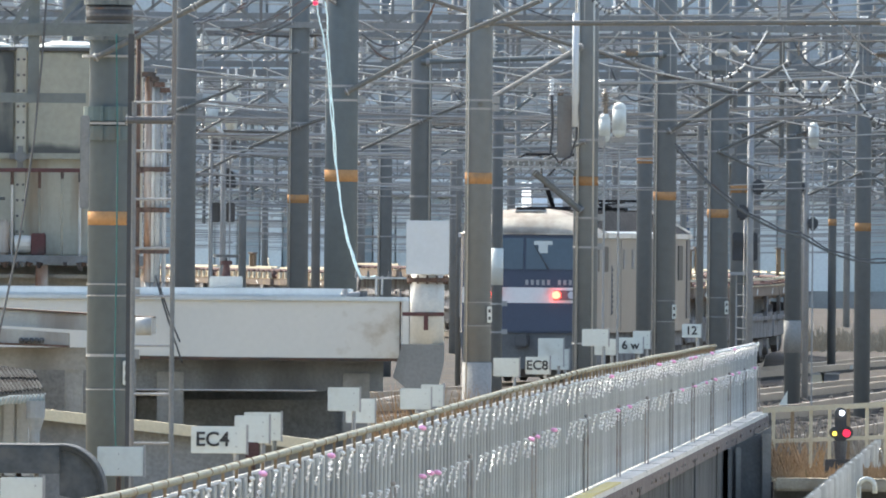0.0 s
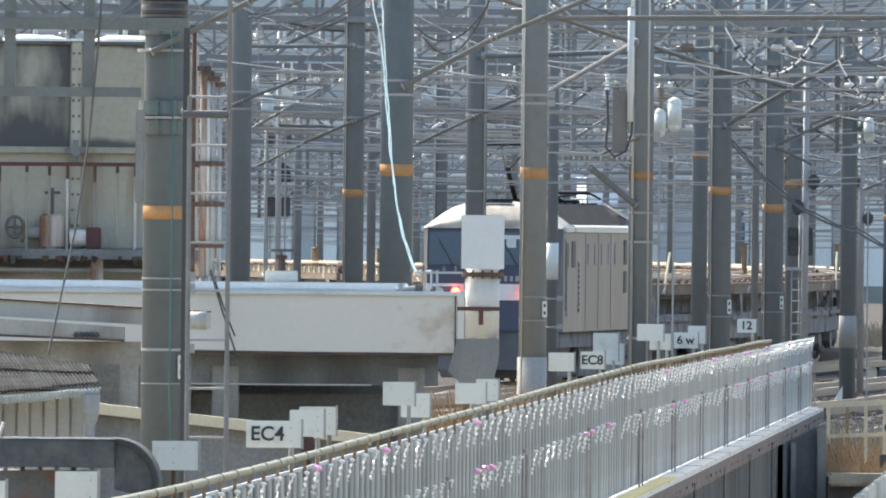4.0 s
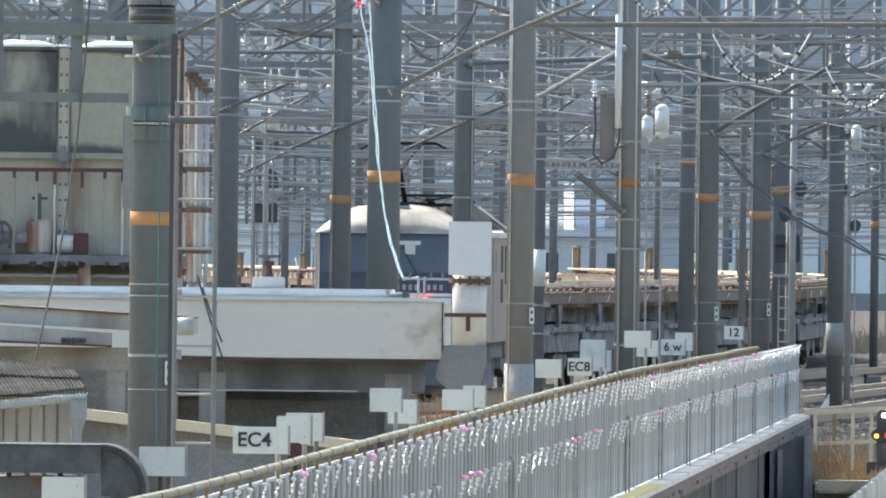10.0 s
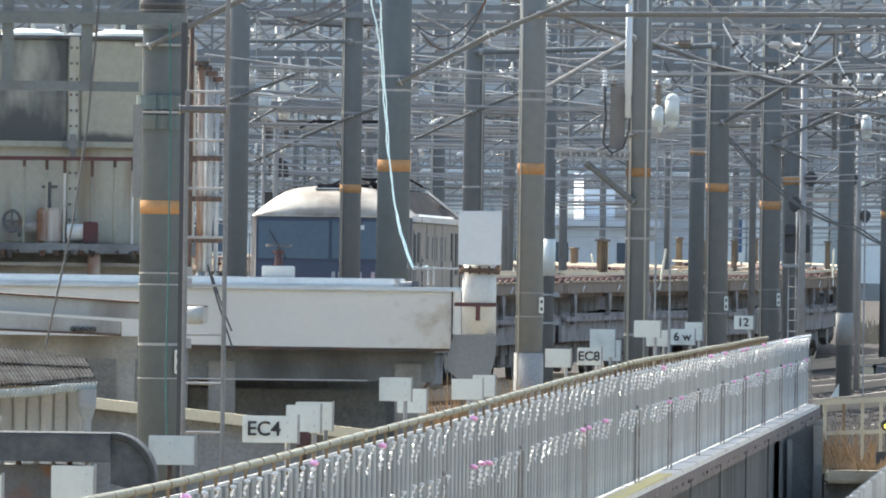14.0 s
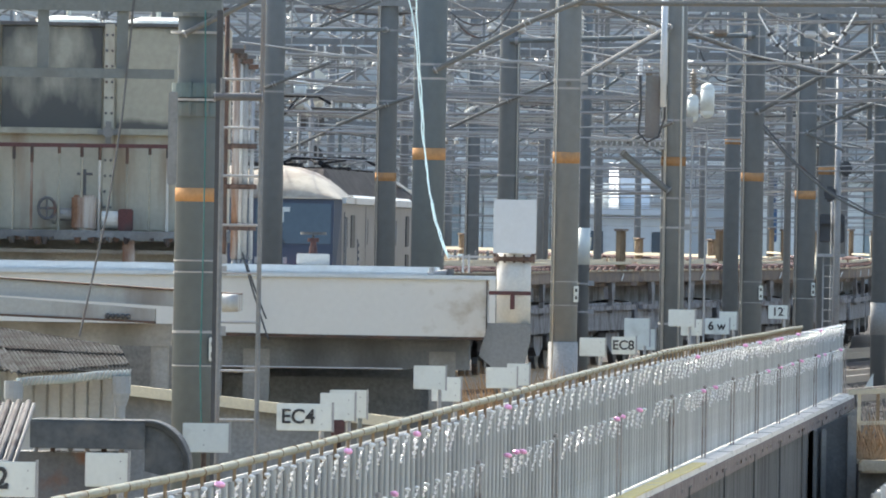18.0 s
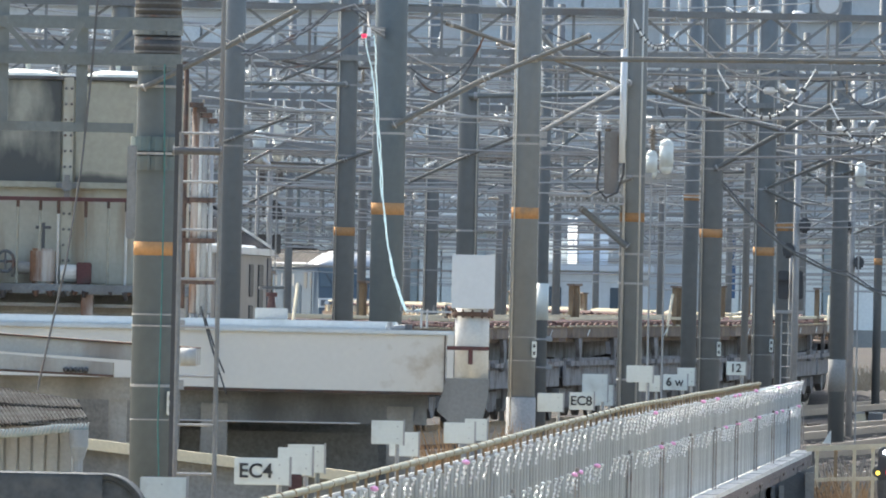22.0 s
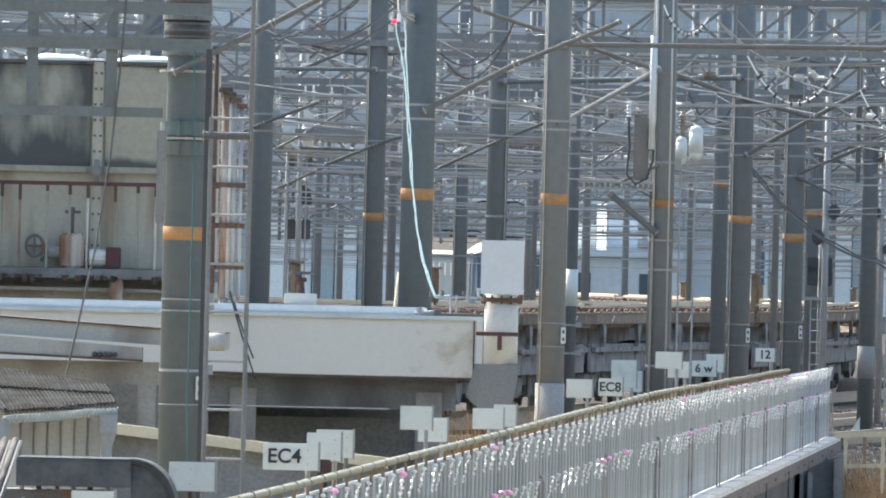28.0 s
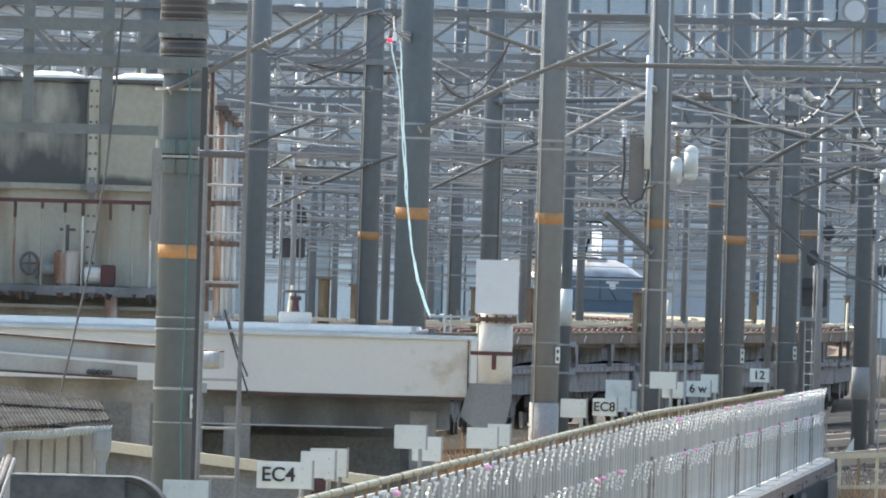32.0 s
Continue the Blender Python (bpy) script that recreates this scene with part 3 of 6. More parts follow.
# ---- gantries and wires ----
def gantry(x0, x1, y, z, h, cell, r, material, label):
    """A lattice beam across the tracks."""
    gt = thing("gantry_beam", (0, y, 0), label, "gantry", "lattice beams over the tracks")
    for zz in (z, z + h):
        for yy in (0, 0.5):
            bm = B()
            bar(bm, (x0, yy, zz), (x1, yy, zz), r * 2, r * 2)
            part("chord", bm, material, gt)
    bm = B()
    n = max(2, int((x1 - x0) / cell))
    for i in range(n):
        a, c = x0 + (x1 - x0) * i / n, x0 + (x1 - x0) * (i + 1) / n
        bar(bm, (a, 0, z), (c, 0, z + h) if i % 2 else (a, 0, z + h), r, r)
        bar(bm, (a, 0.5, z + h) if i % 2 else (a, 0.5, z), (c, 0.5, z) if i % 2 else (c, 0.5, z + h), r, r)
    tagged(part("bracing", bm, material, gt), kind="stuff")
    return gt


rnd = random.Random(5)
GANTRIES = [(126, 5.9, 0.75), (140, 5.7, 0.8), (156, 6.0, 0.7), (165, 5.4, 0.8), (186, 5.9, 0.7), (208, 5.5, 0.8), (232, 6.0, 0.7), (262, 5.6, 0.8), (300, 5.9, 0.7), (345, 5.6, 0.8), (395, 5.9, 0.8)]
spans = []
for d, z, h in GANTRIES:
    y = d * 2.0
    half = y * 0.032
    gt = gantry(-max(half, 10.6), half, y, z, h, 0.95, 0.045, rnd.choice((M["galv"], M["pole_steel"], M["pole_steel"])), "grey lattice steel beam over the tracks")
    spans.append((gt, y, half, z, h))
    for x in (-max(half, 10.6), half):
        bm = B()
        rod(bm, (x, 0.25, YARD), (x, 0.25, z + h + 1.5), 0.17, 0.14, 16)
        part("leg", bm, M["pole"], gt, "", True)

# overhead lines along the tracks
for k, (x0, slope) in enumerate(TRACKS + [(-13.5, 0.1), (25.0, 0.04), (-1.8, 0.09), (2.8, 0.08), (7.6, 0.06)]):
    ln = thing("overhead_line", (0, 0, 0), "copper contact wire with its carrier wire and hangers", "overhead wire", "overhead lines of the tracks")
    ya = 242.16
    bm, bc, bd = B(), B(), B()
    ca, co = [], []
    for i in range(10):
        a = Vector((x0 + slope * i * 52, ya + i * 52, 5.15))
        c = Vector((x0 + slope * (i + 1) * 52, ya + (i + 1) * 52, 5.15))
        pts = sag(a + Vector((0, 0, 1.0)), c + Vector((0, 0, 1.0)), 0.6, 8)
        ca += pts if not ca else pts[1:]
        co += [a] if not co else []
        co.append(c)
        for p in pts[1:-1]:
            rod(bd, p, (p.x, p.y, 5.15), 0.008, None, 4)
    tube(bc, co, 0.014, 5)
    tube(bm, ca, 0.014, 5)
    part("contact_wire", bc, M["wire"], ln)
    part("carrier_wire", bm, M["wire"], ln)
    tagged(part("hanger_wire", bd, M["wire"], ln), kind="stuff")

# cross wires between the gantry legs, many strands far down the yard
for k in range(150):
    gt, y, half, z0, h = spans[min(10, int(11 * (k / 150) ** 0.85))]
    za = rnd.uniform(4.1, z0 + h + 1.4)
    bm = B()
    tube(bm, sag((-half, 0.25, za), (half, 0.25 + rnd.uniform(-0.1, 0.1), za + rnd.uniform(-0.5, 0.5)), rnd.uniform(0.05, 0.7), 16), rnd.choice((0.009, 0.013, 0.018, 0.024)), 5)
    part("span_wire", bm, M[rnd.choice(("wire", "wire_pale", "galv"))], gt)

# short slack loops under the beams
for k in range(90):
    gt, y, half, z0, h = rnd.choice(spans)
    x, w = rnd.uniform(-half, half * 0.9), rnd.uniform(0.8, 2.6)
    bm = B()
    tube(bm, sag((x, rnd.uniform(0, 0.5), z0 + rnd.choice((0, h))), (x + w, rnd.uniform(0, 0.5), z0 + rnd.choice((0, h))), rnd.uniform(0.15, 0.7), 8), rnd.choice((0.01, 0.014, 0.02)), 5)
    part("jumper_loop", bm, M[rnd.choice(("wire_pale", "dark_steel", "galv"))], gt)

# cantilever brackets hung from the beams
for gt, y, half, z0, h in spans[2:8]:
    for k in range(8):
        x, s, w = rnd.uniform(-half, half), rnd.choice((-1, 1)), rnd.uniform(1.2, 2.2)
        bm = B()
        rod(bm, (x, 0.25, z0 + h), (x, 0.25, z0 - 1.5), 0.05, None, 8)
        rod(bm, (x, 0.2, z0 - 1.3), (x + s * w, 0.2, z0 - 0.35), 0.026, None, 8)
        rod(bm, (x, 0.2, z0 - 0.3), (x + s * w, 0.2, z0 - 0.35), 0.022, None, 8)
        rod(bm, (x + s * w * 0.55, 0.2, z0 - 0.75), (x + s * w * 1.1, 0.2, z0 - 0.9), 0.016, None, 6)
        part("cantilever", bm, M[rnd.choice(("arm", "pole_steel", "green_steel"))], gt)

# insulators on the spans
bm = B()
for i in range(4):
    rod(bm, (0, 0, i * 0.07), (0, 0, i * 0.07 + 0.03), 0.075, 0.045, 12)
rod(bm, (0, 0, -0.06), (0, 0, 0.36), 0.022, None, 8)
ins_white = mesh_of(bm, "insulator", M["porcelain"], True)
bm = B()
for i in range(4):
    rod(bm, (0, 0, i * 0.07), (0, 0, i * 0.07 + 0.03), 0.075, 0.045, 12)
rod(bm, (0, 0, -0.06), (0, 0, 0.36), 0.022, None, 8)
ins_brown = mesh_of(bm, "insulator", M["porcelain_brown"], True)
for k in range(650):
    gt, y, half, z, h = rnd.choice(spans)
    ob = new("insulator", ins_white if rnd.random() < 0.85 else ins_brown)
    ob.parent = gt
    ob.matrix_basis = pose(rnd.uniform(-1, 1) * half, rnd.uniform(0, 0.5), z - 0.36 + rnd.choice((0, 0, h + 0.4)), rnd.choice((0, 0, 90, 60)), 0, rnd.uniform(0, 360)) @ Matrix.Scale(rnd.uniform(0.5, 0.8), 4)


def arm(a, b, r, label="grey steel bracket arm on a pole", material=None):
    a, b = Vector(a), Vector(b)
    t = thing("bracket_arm", a, label, "bracket", "bracket arms of the poles")
    d = b - a
    bm = B()
    rod(bm, (0, 0, 0), d, r, None, 12)
    part("tube", bm, material or M["arm"], t)
    for k in (0.02, 0.97):
        bm = B()
        rod(bm, d * k, d * (k + 0.015), r * 1.5, None, 12)
        part("clamp", bm, M["galv"], t)


arm((-3.236, 155.81, 4.024), (-2.303, 155.81, 4.516), 0.026)
arm((-2.303, 155.81, 4.516), (-1.811, 155.81, 4.791), 0.026)
arm((-1.260, 213.90, 4.433), (-0.086, 213.90, 5.064), 0.034)
arm((-0.086, 213.90, 5.064), (1.231, 213.90, 5.633), 0.03)
arm((0.490, 229.96, 4.489), (1.947, 239.96, 5.441), 0.036)
arm((1.947, 239.96, 5.441), (3.329, 259.98, 5.334), 0.035)
arm((3.329, 259.98, 5.334), (4.460, 259.98, 5.040), 0.03)
arm((4.460, 259.98, 5.040), (5.850, 259.98, 4.991), 0.028)
arm((-0.675, 229.96, 6.053), (1.907, 239.96, 5.417), 0.03)
arm((0.404, 229.96, 5.586), (6.088, 229.96, 5.650), 0.035, "pale horizontal steel tube under the wires")
pf = thing("pole_platform", (0, 239.9, 0), "grey slatted steel platform on a pole", "platform")
for z in (3.72, 3.82):
    bm = B()
    bar(bm, (0.82, 0, z), (1.90, 0, z - 0.01), 0.06, 0.03)
    part("edge_bar", bm, M["galv"], pf)
for i in range(14):
    bm = B()
    box(bm, 0.84 + i * 0.077, 0.89 + i * 0.077, 0, 0.5, 3.74, 3.80)
    part("slat", bm, M["pole_steel"], pf)
arm((1.281, 239.96, 3.648), (1.967, 239.96, 3.093), 0.045)
arm((3.423, 259.98, 4.423), (5.324, 259.98, 5.525), 0.036)
arm((-3.424, 251.97, 5.423), (-2.250, 251.97, 5.938), 0.022, "bright steel brace between poles")
arm((-2.162, 251.97, 5.501), (-3.787, 248.17, 5.432), 0.03, "grey steel tube between two poles", M["green_steel"])
arm((-0.363, 259.98, 5.477), (3.413, 259.98, 5.630), 0.04, "grey green steel tube between poles", M["green_steel"])

for a, b in (((4.531, 279.99, 4.320), (5.649, 279.99, 4.825)), ((4.531, 279.99, 4.320), (5.188, 279.99, 4.026)), ((5.757, 330.02, 5.073), (7.207, 330.02, 5.637)), ((6.826, 330.02, 5.082), (8.091, 330.02, 5.479)), ((7.741, 312.01, 4.239), (6.723, 312.01, 3.814)), ((-0.355, 259.98, 4.565), (-1.263, 259.98, 4.123)), ((-0.355, 259.98, 4.565), (0.380, 259.98, 4.875)), ((-2.170, 251.97, 4.382), (-2.908, 251.97, 4.064)), ((-2.170, 251.97, 4.382), (-1.398, 251.97, 4.641)), ((-3.794, 247.97, 4.617), (-4.438, 247.97, 4.322)), ((-3.794, 247.97, 4.617), (-2.952, 247.97, 4.956)), ((3.840, 324.02, 5.649), (4.800, 324.02, 5.982)), ((2.015, 239.96, 4.095), (1.320, 239.96, 3.769))):
    arm(a, b, 0.024, "thin grey steel cantilever on a pole")
# hanging feeder cables with black spacers
for a, b, drop in (((3.055, 229.96, 5.486), (4.383, 229.96, 5.520), 0.645), ((4.595, 229.96, 5.061), (5.631, 229.96, 5.124), 0.576), ((5.519, 229.96, 4.800), (6.555, 229.96, 4.886), 0.576), ((1.897, 229.96, 6.152), (2.513, 229.96, 6.004), 0.307)):
    hc = thing("feeder_cable", (0, 0, 0), "pale feeder cable hanging in a loop with black spacers", "cable", "hanging feeder cables")
    pts = sag(a, b, drop, 12)
    bm = B()
    tube(bm, pts, 0.0115, 8)
    part("cable", bm, M["cable_white"], hc)
    for e in (pts[0], pts[-1]):
        bm = B()
        rod(bm, e, (e.x, e.y, 5.624), 0.008, None, 6)
        part("hanger", bm, M["galv"], hc)
    for p, q in list(zip(pts, pts[1:]))[1:-1]:
        bm = B()
        rod(bm, p.lerp(q, 0.4), p.lerp(q, 0.62), 0.046, None, 10)
        part("spacer", bm, M["black"], hc)

# twin loops of dark cable over the poles
slack = thing("slack_cable", (0, 0, 0), "dark slack cables hung from pole to pole", "cable")
for a, b, drop in (((-1.082, 220.15, 5.282), (-0.166, 220.15, 5.584), 0.294), ((-1.008, 220.15, 5.173), (-0.130, 220.15, 5.695), 0.441), ((-2.788, 210.14, 5.182), (-1.599, 210.14, 5.683), 0.140), ((-2.858, 210.14, 5.111), (-1.564, 210.14, 5.578), 0.182), ((3.421, 250.17, 4.118), (5.313, 250.17, 2.797), 0.251), ((5.313, 250.17, 2.797), (6.986, 250.17, 2.519), 0.209)):
    bm = B()
    tube(bm, sag(a, b, drop, 12), 0.019 if a[0] > 3 else 0.014, 6)
    part("slack_cable", bm, M["arm"] if a[0] > 3 else M["dark_steel"], slack)
    if a[0] > 3:
        bm = B()
        tube(bm, [p + Vector((0, 0.1, 0.045 + 0.02 * math.sin(k * 1.7))) for k, p in enumerate(sag(a, b, drop, 12))], 0.013, 6)
        part("slack_cable", bm, M["dark_steel"], slack)

# ---- fence on its retaining wall ----
TOPS = [Vector((-2.358, 84.06, 0.693)), Vector((-1.811, 93.46, 0.733)), Vector((-0.696, 115.08, 0.891)), Vector((1.272, 158.11, 1.169)), Vector((4.826, 260.18, 1.282))]


def along(pts, s):
    """The point at the share s of a line of points."""
    ls = [(b - a).length for a, b in zip(pts, pts[1:])]
    d = s * sum(ls)
    for (a, b), l in zip(zip(pts, pts[1:]), ls):
        if d <= l:
            return a.lerp(b, d / l)
        d -= l
    return pts[-1].copy()


FH = 1.12
fence = thing("path_fence", (0, 0, 0), "grey steel slat fence with a pale green handrail", "fence")
N_SLAT = 300
bm = B()
rod(bm, (0, 0, -FH), (0, 0, -0.09), 0.021, None, 10)
box(bm, -0.26, 0.26, 0.012, 0.024, -FH, -0.1)
slat = mesh_of(bm, "slat", M["fence"])
def along_turn(s):
    a, b = along(TOPS, max(0, s - 0.01)), along(TOPS, min(1, s + 0.01))
    return math.degrees(math.atan2(b.y - a.y, b.x - a.x))


for i in range(N_SLAT):
    p = along(TOPS, (i + 0.5) / N_SLAT)
    ob = new("slat", slat)
    ob.parent = fence
    ob.matrix_basis = pose(p.x, p.y, p.z, 0, 0, along_turn((i + 0.5) / N_SLAT) + rnd.uniform(-0.5, 0.3))
for i in range(15):
    p = along(TOPS, i / 14)
    bm = B()
    for e in (-0.016, 0.016):
        rod(bm, (p.x + 0.045 + e, p.y - 0.06, p.z - FH - 0.05), (p.x + 0.045 + e, p.y - 0.06, p.z - 0.45), 0.009, None, 8)
    bmesh.ops.create_uvsphere(bm, u_segments=8, v_segments=6, radius=0.02, matrix=Matrix.Translation((p.x + 0.045, p.y - 0.06, p.z - 0.42)))
    part("post", bm, M["post_brown"], fence)
for dz in (0.09, 0.55, 1.0):
    bm = B()
    tube(bm, [along(TOPS, i / 30) + Vector((-0.03, 0, -dz)) for i in range(31)], 0.018, 6)
    part("cross_rail", bm, M["galv"], fence)
bm = B()
tube(bm, [along(TOPS, i / 40 * 0.81) + Vector((0.0, 0, 0.003 * math.sin(i * 0.9))) for i in range(41)], 0.024, 10)
part("handrail", bm, M["rail_tube"], fence, "pale green weathered handrail")
for i in range(110):
    p = along(TOPS, (i + 0.5) / 110 * 0.81)
    bm = B()
    rod(bm, p - Vector((0, 0, 0.13)), p, 0.012, None, 6)
    rod(bm, p - Vector((0, 0.02, 0)), p + Vector((0, 0.02, 0)), 0.028, None, 8)
    part("rail_bracket", bm, M["ochre"], fence)

# twisted foil ribbons tied to the fence
def ribbon(length, turns, w):
    bm = B()
    prev = None
    n = 34
    for i in range(n + 1):
        a, z = turns * 2 * math.pi * i / n, -length * i / n
        c = (bm.verts.new((math.cos(a) * w + 0.004 * math.sin(i * 0.4), math.sin(a) * w, z)), bm.verts.new((-math.cos(a) * w + 0.004 * math.sin(i * 0.4), -math.sin(a) * w, z)))
        if prev:
            bm.faces.new((prev[0], prev[1], c[1], c[0]))
        prev = c
    bmesh.ops.solidify(bm, geom=bm.faces[:], thickness=0.002)
    ribbon_faces = set(bm.faces)
    # bead at the top, coloured white or pink, painted as the foil's glint
    bmesh.ops.create_uvsphere(bm, u_segments=8, v_segments=5, radius=w * 1.55, matrix=Matrix.Translation((0, 0, 0.004)) @ Matrix.Diagonal((1.25, 1, 0.75, 1)))
    for f in bm.faces:
        f.material_index = 0 if f in ribbon_faces else 1
    return bm


foils = [mesh_of(ribbon(0.17, 2.3, 0.011), "foil_ribbon", M["foil"]), mesh_of(ribbon(0.14, 1.9, 0.011), "foil_ribbon", M["foil"]), mesh_of(ribbon(0.19, 2.7, 0.010), "foil_ribbon", M["foil"])]
pinks = mesh_of(ribbon(0.16, 2.0, 0.017), "foil_ribbon", M["foil"])
for me in foils:
    me.materials.append(M["cable_white"])
pinks.materials.append(M["glint_pink"])
for row, dz in ((0, 0.08), (1, 0.44)):
    for i in range(140):
        s = (i + 0.5 + rnd.uniform(-0.15, 0.15)) / 140
        if rnd.random() < 0.12 and row:
            continue
        p = along(TOPS, s)
        pink = rnd.random() < (0.2 if row else 0.1)
        ob = new("foil_ribbon", pinks if pink else rnd.choice(foils))
        ob.matrix_basis = pose(p.x + 0.045, p.y - 0.2, p.z - dz - rnd.uniform(0, 0.02), 0, rnd.uniform(6, 14), rnd.uniform(-30, 30))
        tagged(ob, "silver foil ribbon with a painted pink glint on the fence" if pink else "twisted silver foil ribbon tied to the fence", "ribbon", "foil ribbons on the fence")

# coping, yellow edge and retaining wall under the fence
wall = thing("retaining_wall", (0, 0, 0), "concrete retaining wall with a pale worn coping", "wall", "", "structure")


def ribbon_wall(name, off0, off1, z0, z1, material, s0=0.0, s1=1.0, n=24, flat=None):
    bm = B()
    prev = None
    for i in range(n + 1):
        p = along(TOPS, s0 + (s1 - s0) * i / n)
        zt = p.z - FH
        ring = [bm.verts.new((p.x + o, p.y, LOW - 0.5 if (z0 is None and k in (0, 3)) else zt + (z1 if k in (1, 2) else z0))) for k, o in enumerate((off0, off0, off1, off1))]
        if prev:
            for k in range(4):
                bm.faces.new((prev[k], prev[(k + 1) % 4], ring[(k + 1) % 4], ring[k]))
        else:
            bm.faces.new(ring)
        prev = ring
    bm.faces.new(prev[::-1])
    bmesh.ops.recalc_face_normals(bm, faces=bm.faces)
    return part(name, bm, material, wall)


ribbon_wall("coping", -0.12, 0.20, -0.09, -0.02, M["coping"])
ribbon_wall("rusty_edge", 0.185, 0.21, -0.24, -0.075, M["coping_edge"])
ribbon_wall("yellow_edge", 0.06, 0.203, -0.02, -0.006, M["yellow_line"], 0.0, 0.47)
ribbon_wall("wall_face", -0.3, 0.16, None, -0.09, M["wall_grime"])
for i in range(60):
    p = along(TOPS, 0.25 + 0.745 * (i + 0.5 + rnd.uniform(-0.3, 0.3)) / 60)
    if rnd.random() < 0.35:
        continue
    bm = B()
    box(bm, p.x + 0.21, p.x + 0.222, p.y - 0.1, p.y + 0.1, p.z - FH - 0.18, p.z - FH - 0.145)
    part("bolt_plate", bm, M["post_brown"] if i % 4 else M["rust"], wall)
for i in range(18):
    p = along(TOPS, 0.3 + 0.7 * i / 18)
    bm = B()
    box(bm, p.x - 0.1, p.x + 0.202, p.y - 0.02, p.y + 0.02, p.z - FH - 0.05, p.z - FH - 0.016)
    part("coping_joint", bm, M["concrete"], wall)
endp = TOPS[-1]
for i in range(9):
    p = along(TOPS, 0.35 + 0.65 * i / 8)
    bm = B()
    box(bm, p.x + 0.2, p.x + 0.216, p.y - 0.1, p.y + 0.1, LOW, p.z - FH - 0.16)
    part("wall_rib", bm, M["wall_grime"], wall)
bm = B()
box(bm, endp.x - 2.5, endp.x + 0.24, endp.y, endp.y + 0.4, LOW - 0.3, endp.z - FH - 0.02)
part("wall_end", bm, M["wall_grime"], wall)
for f in (0.80, 0.93, 0.985):
    p = along(TOPS, f)
    bm = B()
    box(bm, p.x + 0.2, p.x + 0.25, p.y - 0.9, p.y + 0.9, LOW - 0.3, p.z - FH - 0.24)
    part("wall_pillar", bm, M["concrete_dark"], wall)

# second fence across the path, near corner
F2 = [Vector((4.144, 200.14, -0.635)), Vector((6.221, 236.16, 0.033)), Vector((9.149, 280.19, 0.879))]
f2 = thing("path_fence", (0, 0, 0), "grey steel slat fence with glinting tips beside the lower path", "fence")
bm = B()
box(bm, -0.1, 0.1, -0.012, 0.012, -1.1, 0, 0.004)
slat2 = mesh_of(bm, "slat", M["fence"])
for i in range(110):
    p = along(F2, i / 110)
    ob = new("slat", slat2)
    ob.parent = f2
    ob.matrix_basis = pose(p.x, p.y, p.z, 0, 0, rnd.uniform(-8, 8) + 60)
for dz in (0.06, 0.9):
    bm = B()
    tube(bm, [p - Vector((0.02, 0, dz)) for p in F2], 0.022, 8)
    part("cross_rail", bm, M["galv"], f2)
for i in range(40):
    p = along(F2, (i + 0.5) / 40)
    ob = new("foil_ribbon", foils[i % 3])
    ob.matrix_basis = pose(p.x, p.y - 0.06, p.z - 0.01, 0, rnd.uniform(0, 40), rnd.uniform(0, 360))
    tagged(ob, "twisted silver foil ribbon tied to the fence", "ribbon", "foil ribbons on the fence")
bm = B()
c = Vector((5.239, 208.14, -0.428))
tube(bm, [c + Vector((-0.1, 0, -1.2)), c + Vector((-0.1, 0, 0))] + [c + Vector((-0.1 * math.cos(a * math.pi / 8), 0, 0.1 * math.sin(a * math.pi / 8))) for a in range(9)] + [c + Vector((0.1, 0, -0.08))], 0.03, 10)
single("vent_pipe", bm, M["white"], "white bent vent pipe by the fence", "pipe", "", "", True)

# ---- signal, railing and dry grass on the lower ground ----
BANK = -0.5
edge = thing("yard_edge_wall", (0, 0, 0), "low concrete wall where the yard steps down", "wall", "", "structure")
bm = B()
box(bm, 4.64, 9.878, 224.15, 235.6, LOW - 1, BANK)
part("bank", bm, M["soil"], edge)
bm = B()
strip(bm, [(3.80, LOW - 1), (4.405, LOW - 1), (4.405, 0.17), (3.80, -0.15)], "y", 225.9, 226.14)
part("wing_wall", bm, M["concrete_dark"], edge)
for x, w in ((3.93, 0.07), (4.28, 0.12)):
    bm = B()
    box(bm, x, x + w, 225.7, 225.9, LOW - 1, -0.15 + 0.32 * (x - 3.80) / 0.605 - 0.03, 0.01)
    part("wing_pillar", bm, M["concrete"], edge)
bm = B()
box(bm, 4.40, 9.878, 223.4, 224.13, -0.66, BANK + 0.008, 0.03)
part("ledge", bm, M["ledge_tan"], edge)
bm = B()
box(bm, 4.40, 9.878, 223.7, 224.13, LOW - 0.4, -0.66)
part("wall_face", bm, M["wall_grime"], edge)
rl = thing("timber_railing", (0, 0, 0), "weathered cream timber railing before the ballast", "railing")
for py0, py1 in ((716, 724), (778, 785)):
    bm = B()
    bar(bm, (4.354, 229.35, 0.362), (7.800, 229.35, 0.560), 0.06, 0.069) if py0 < 730 else bar(bm, (4.358, 229.35, -0.059), (7.804, 229.35, 0.100), 0.06, 0.054)
    part("rail_board", bm, M["edge_cream"], rl)
for i in range(16):
    x = 4.480 + i * 0.253
    bm = B()
    box(bm, x, x + 0.046, 229.35, 229.35 + 0.06, BANK - 0.1, 0.404 + 0.006 * i)
    part("baluster", bm, M["ochre"] if i % 3 == 1 else M["edge_cream"], rl)

sg = thing("dwarf_signal", (5.353, 226.95, BANK), "black dwarf signal with white, yellow and red lights on a box", "signal")
k = 0.008
bm = B()
box(bm, -26 * k, 26 * k, -0.12, 0.12, 0, 29 * k, 0.01)
part("base_box", bm, M["black"], sg)
bm = B()
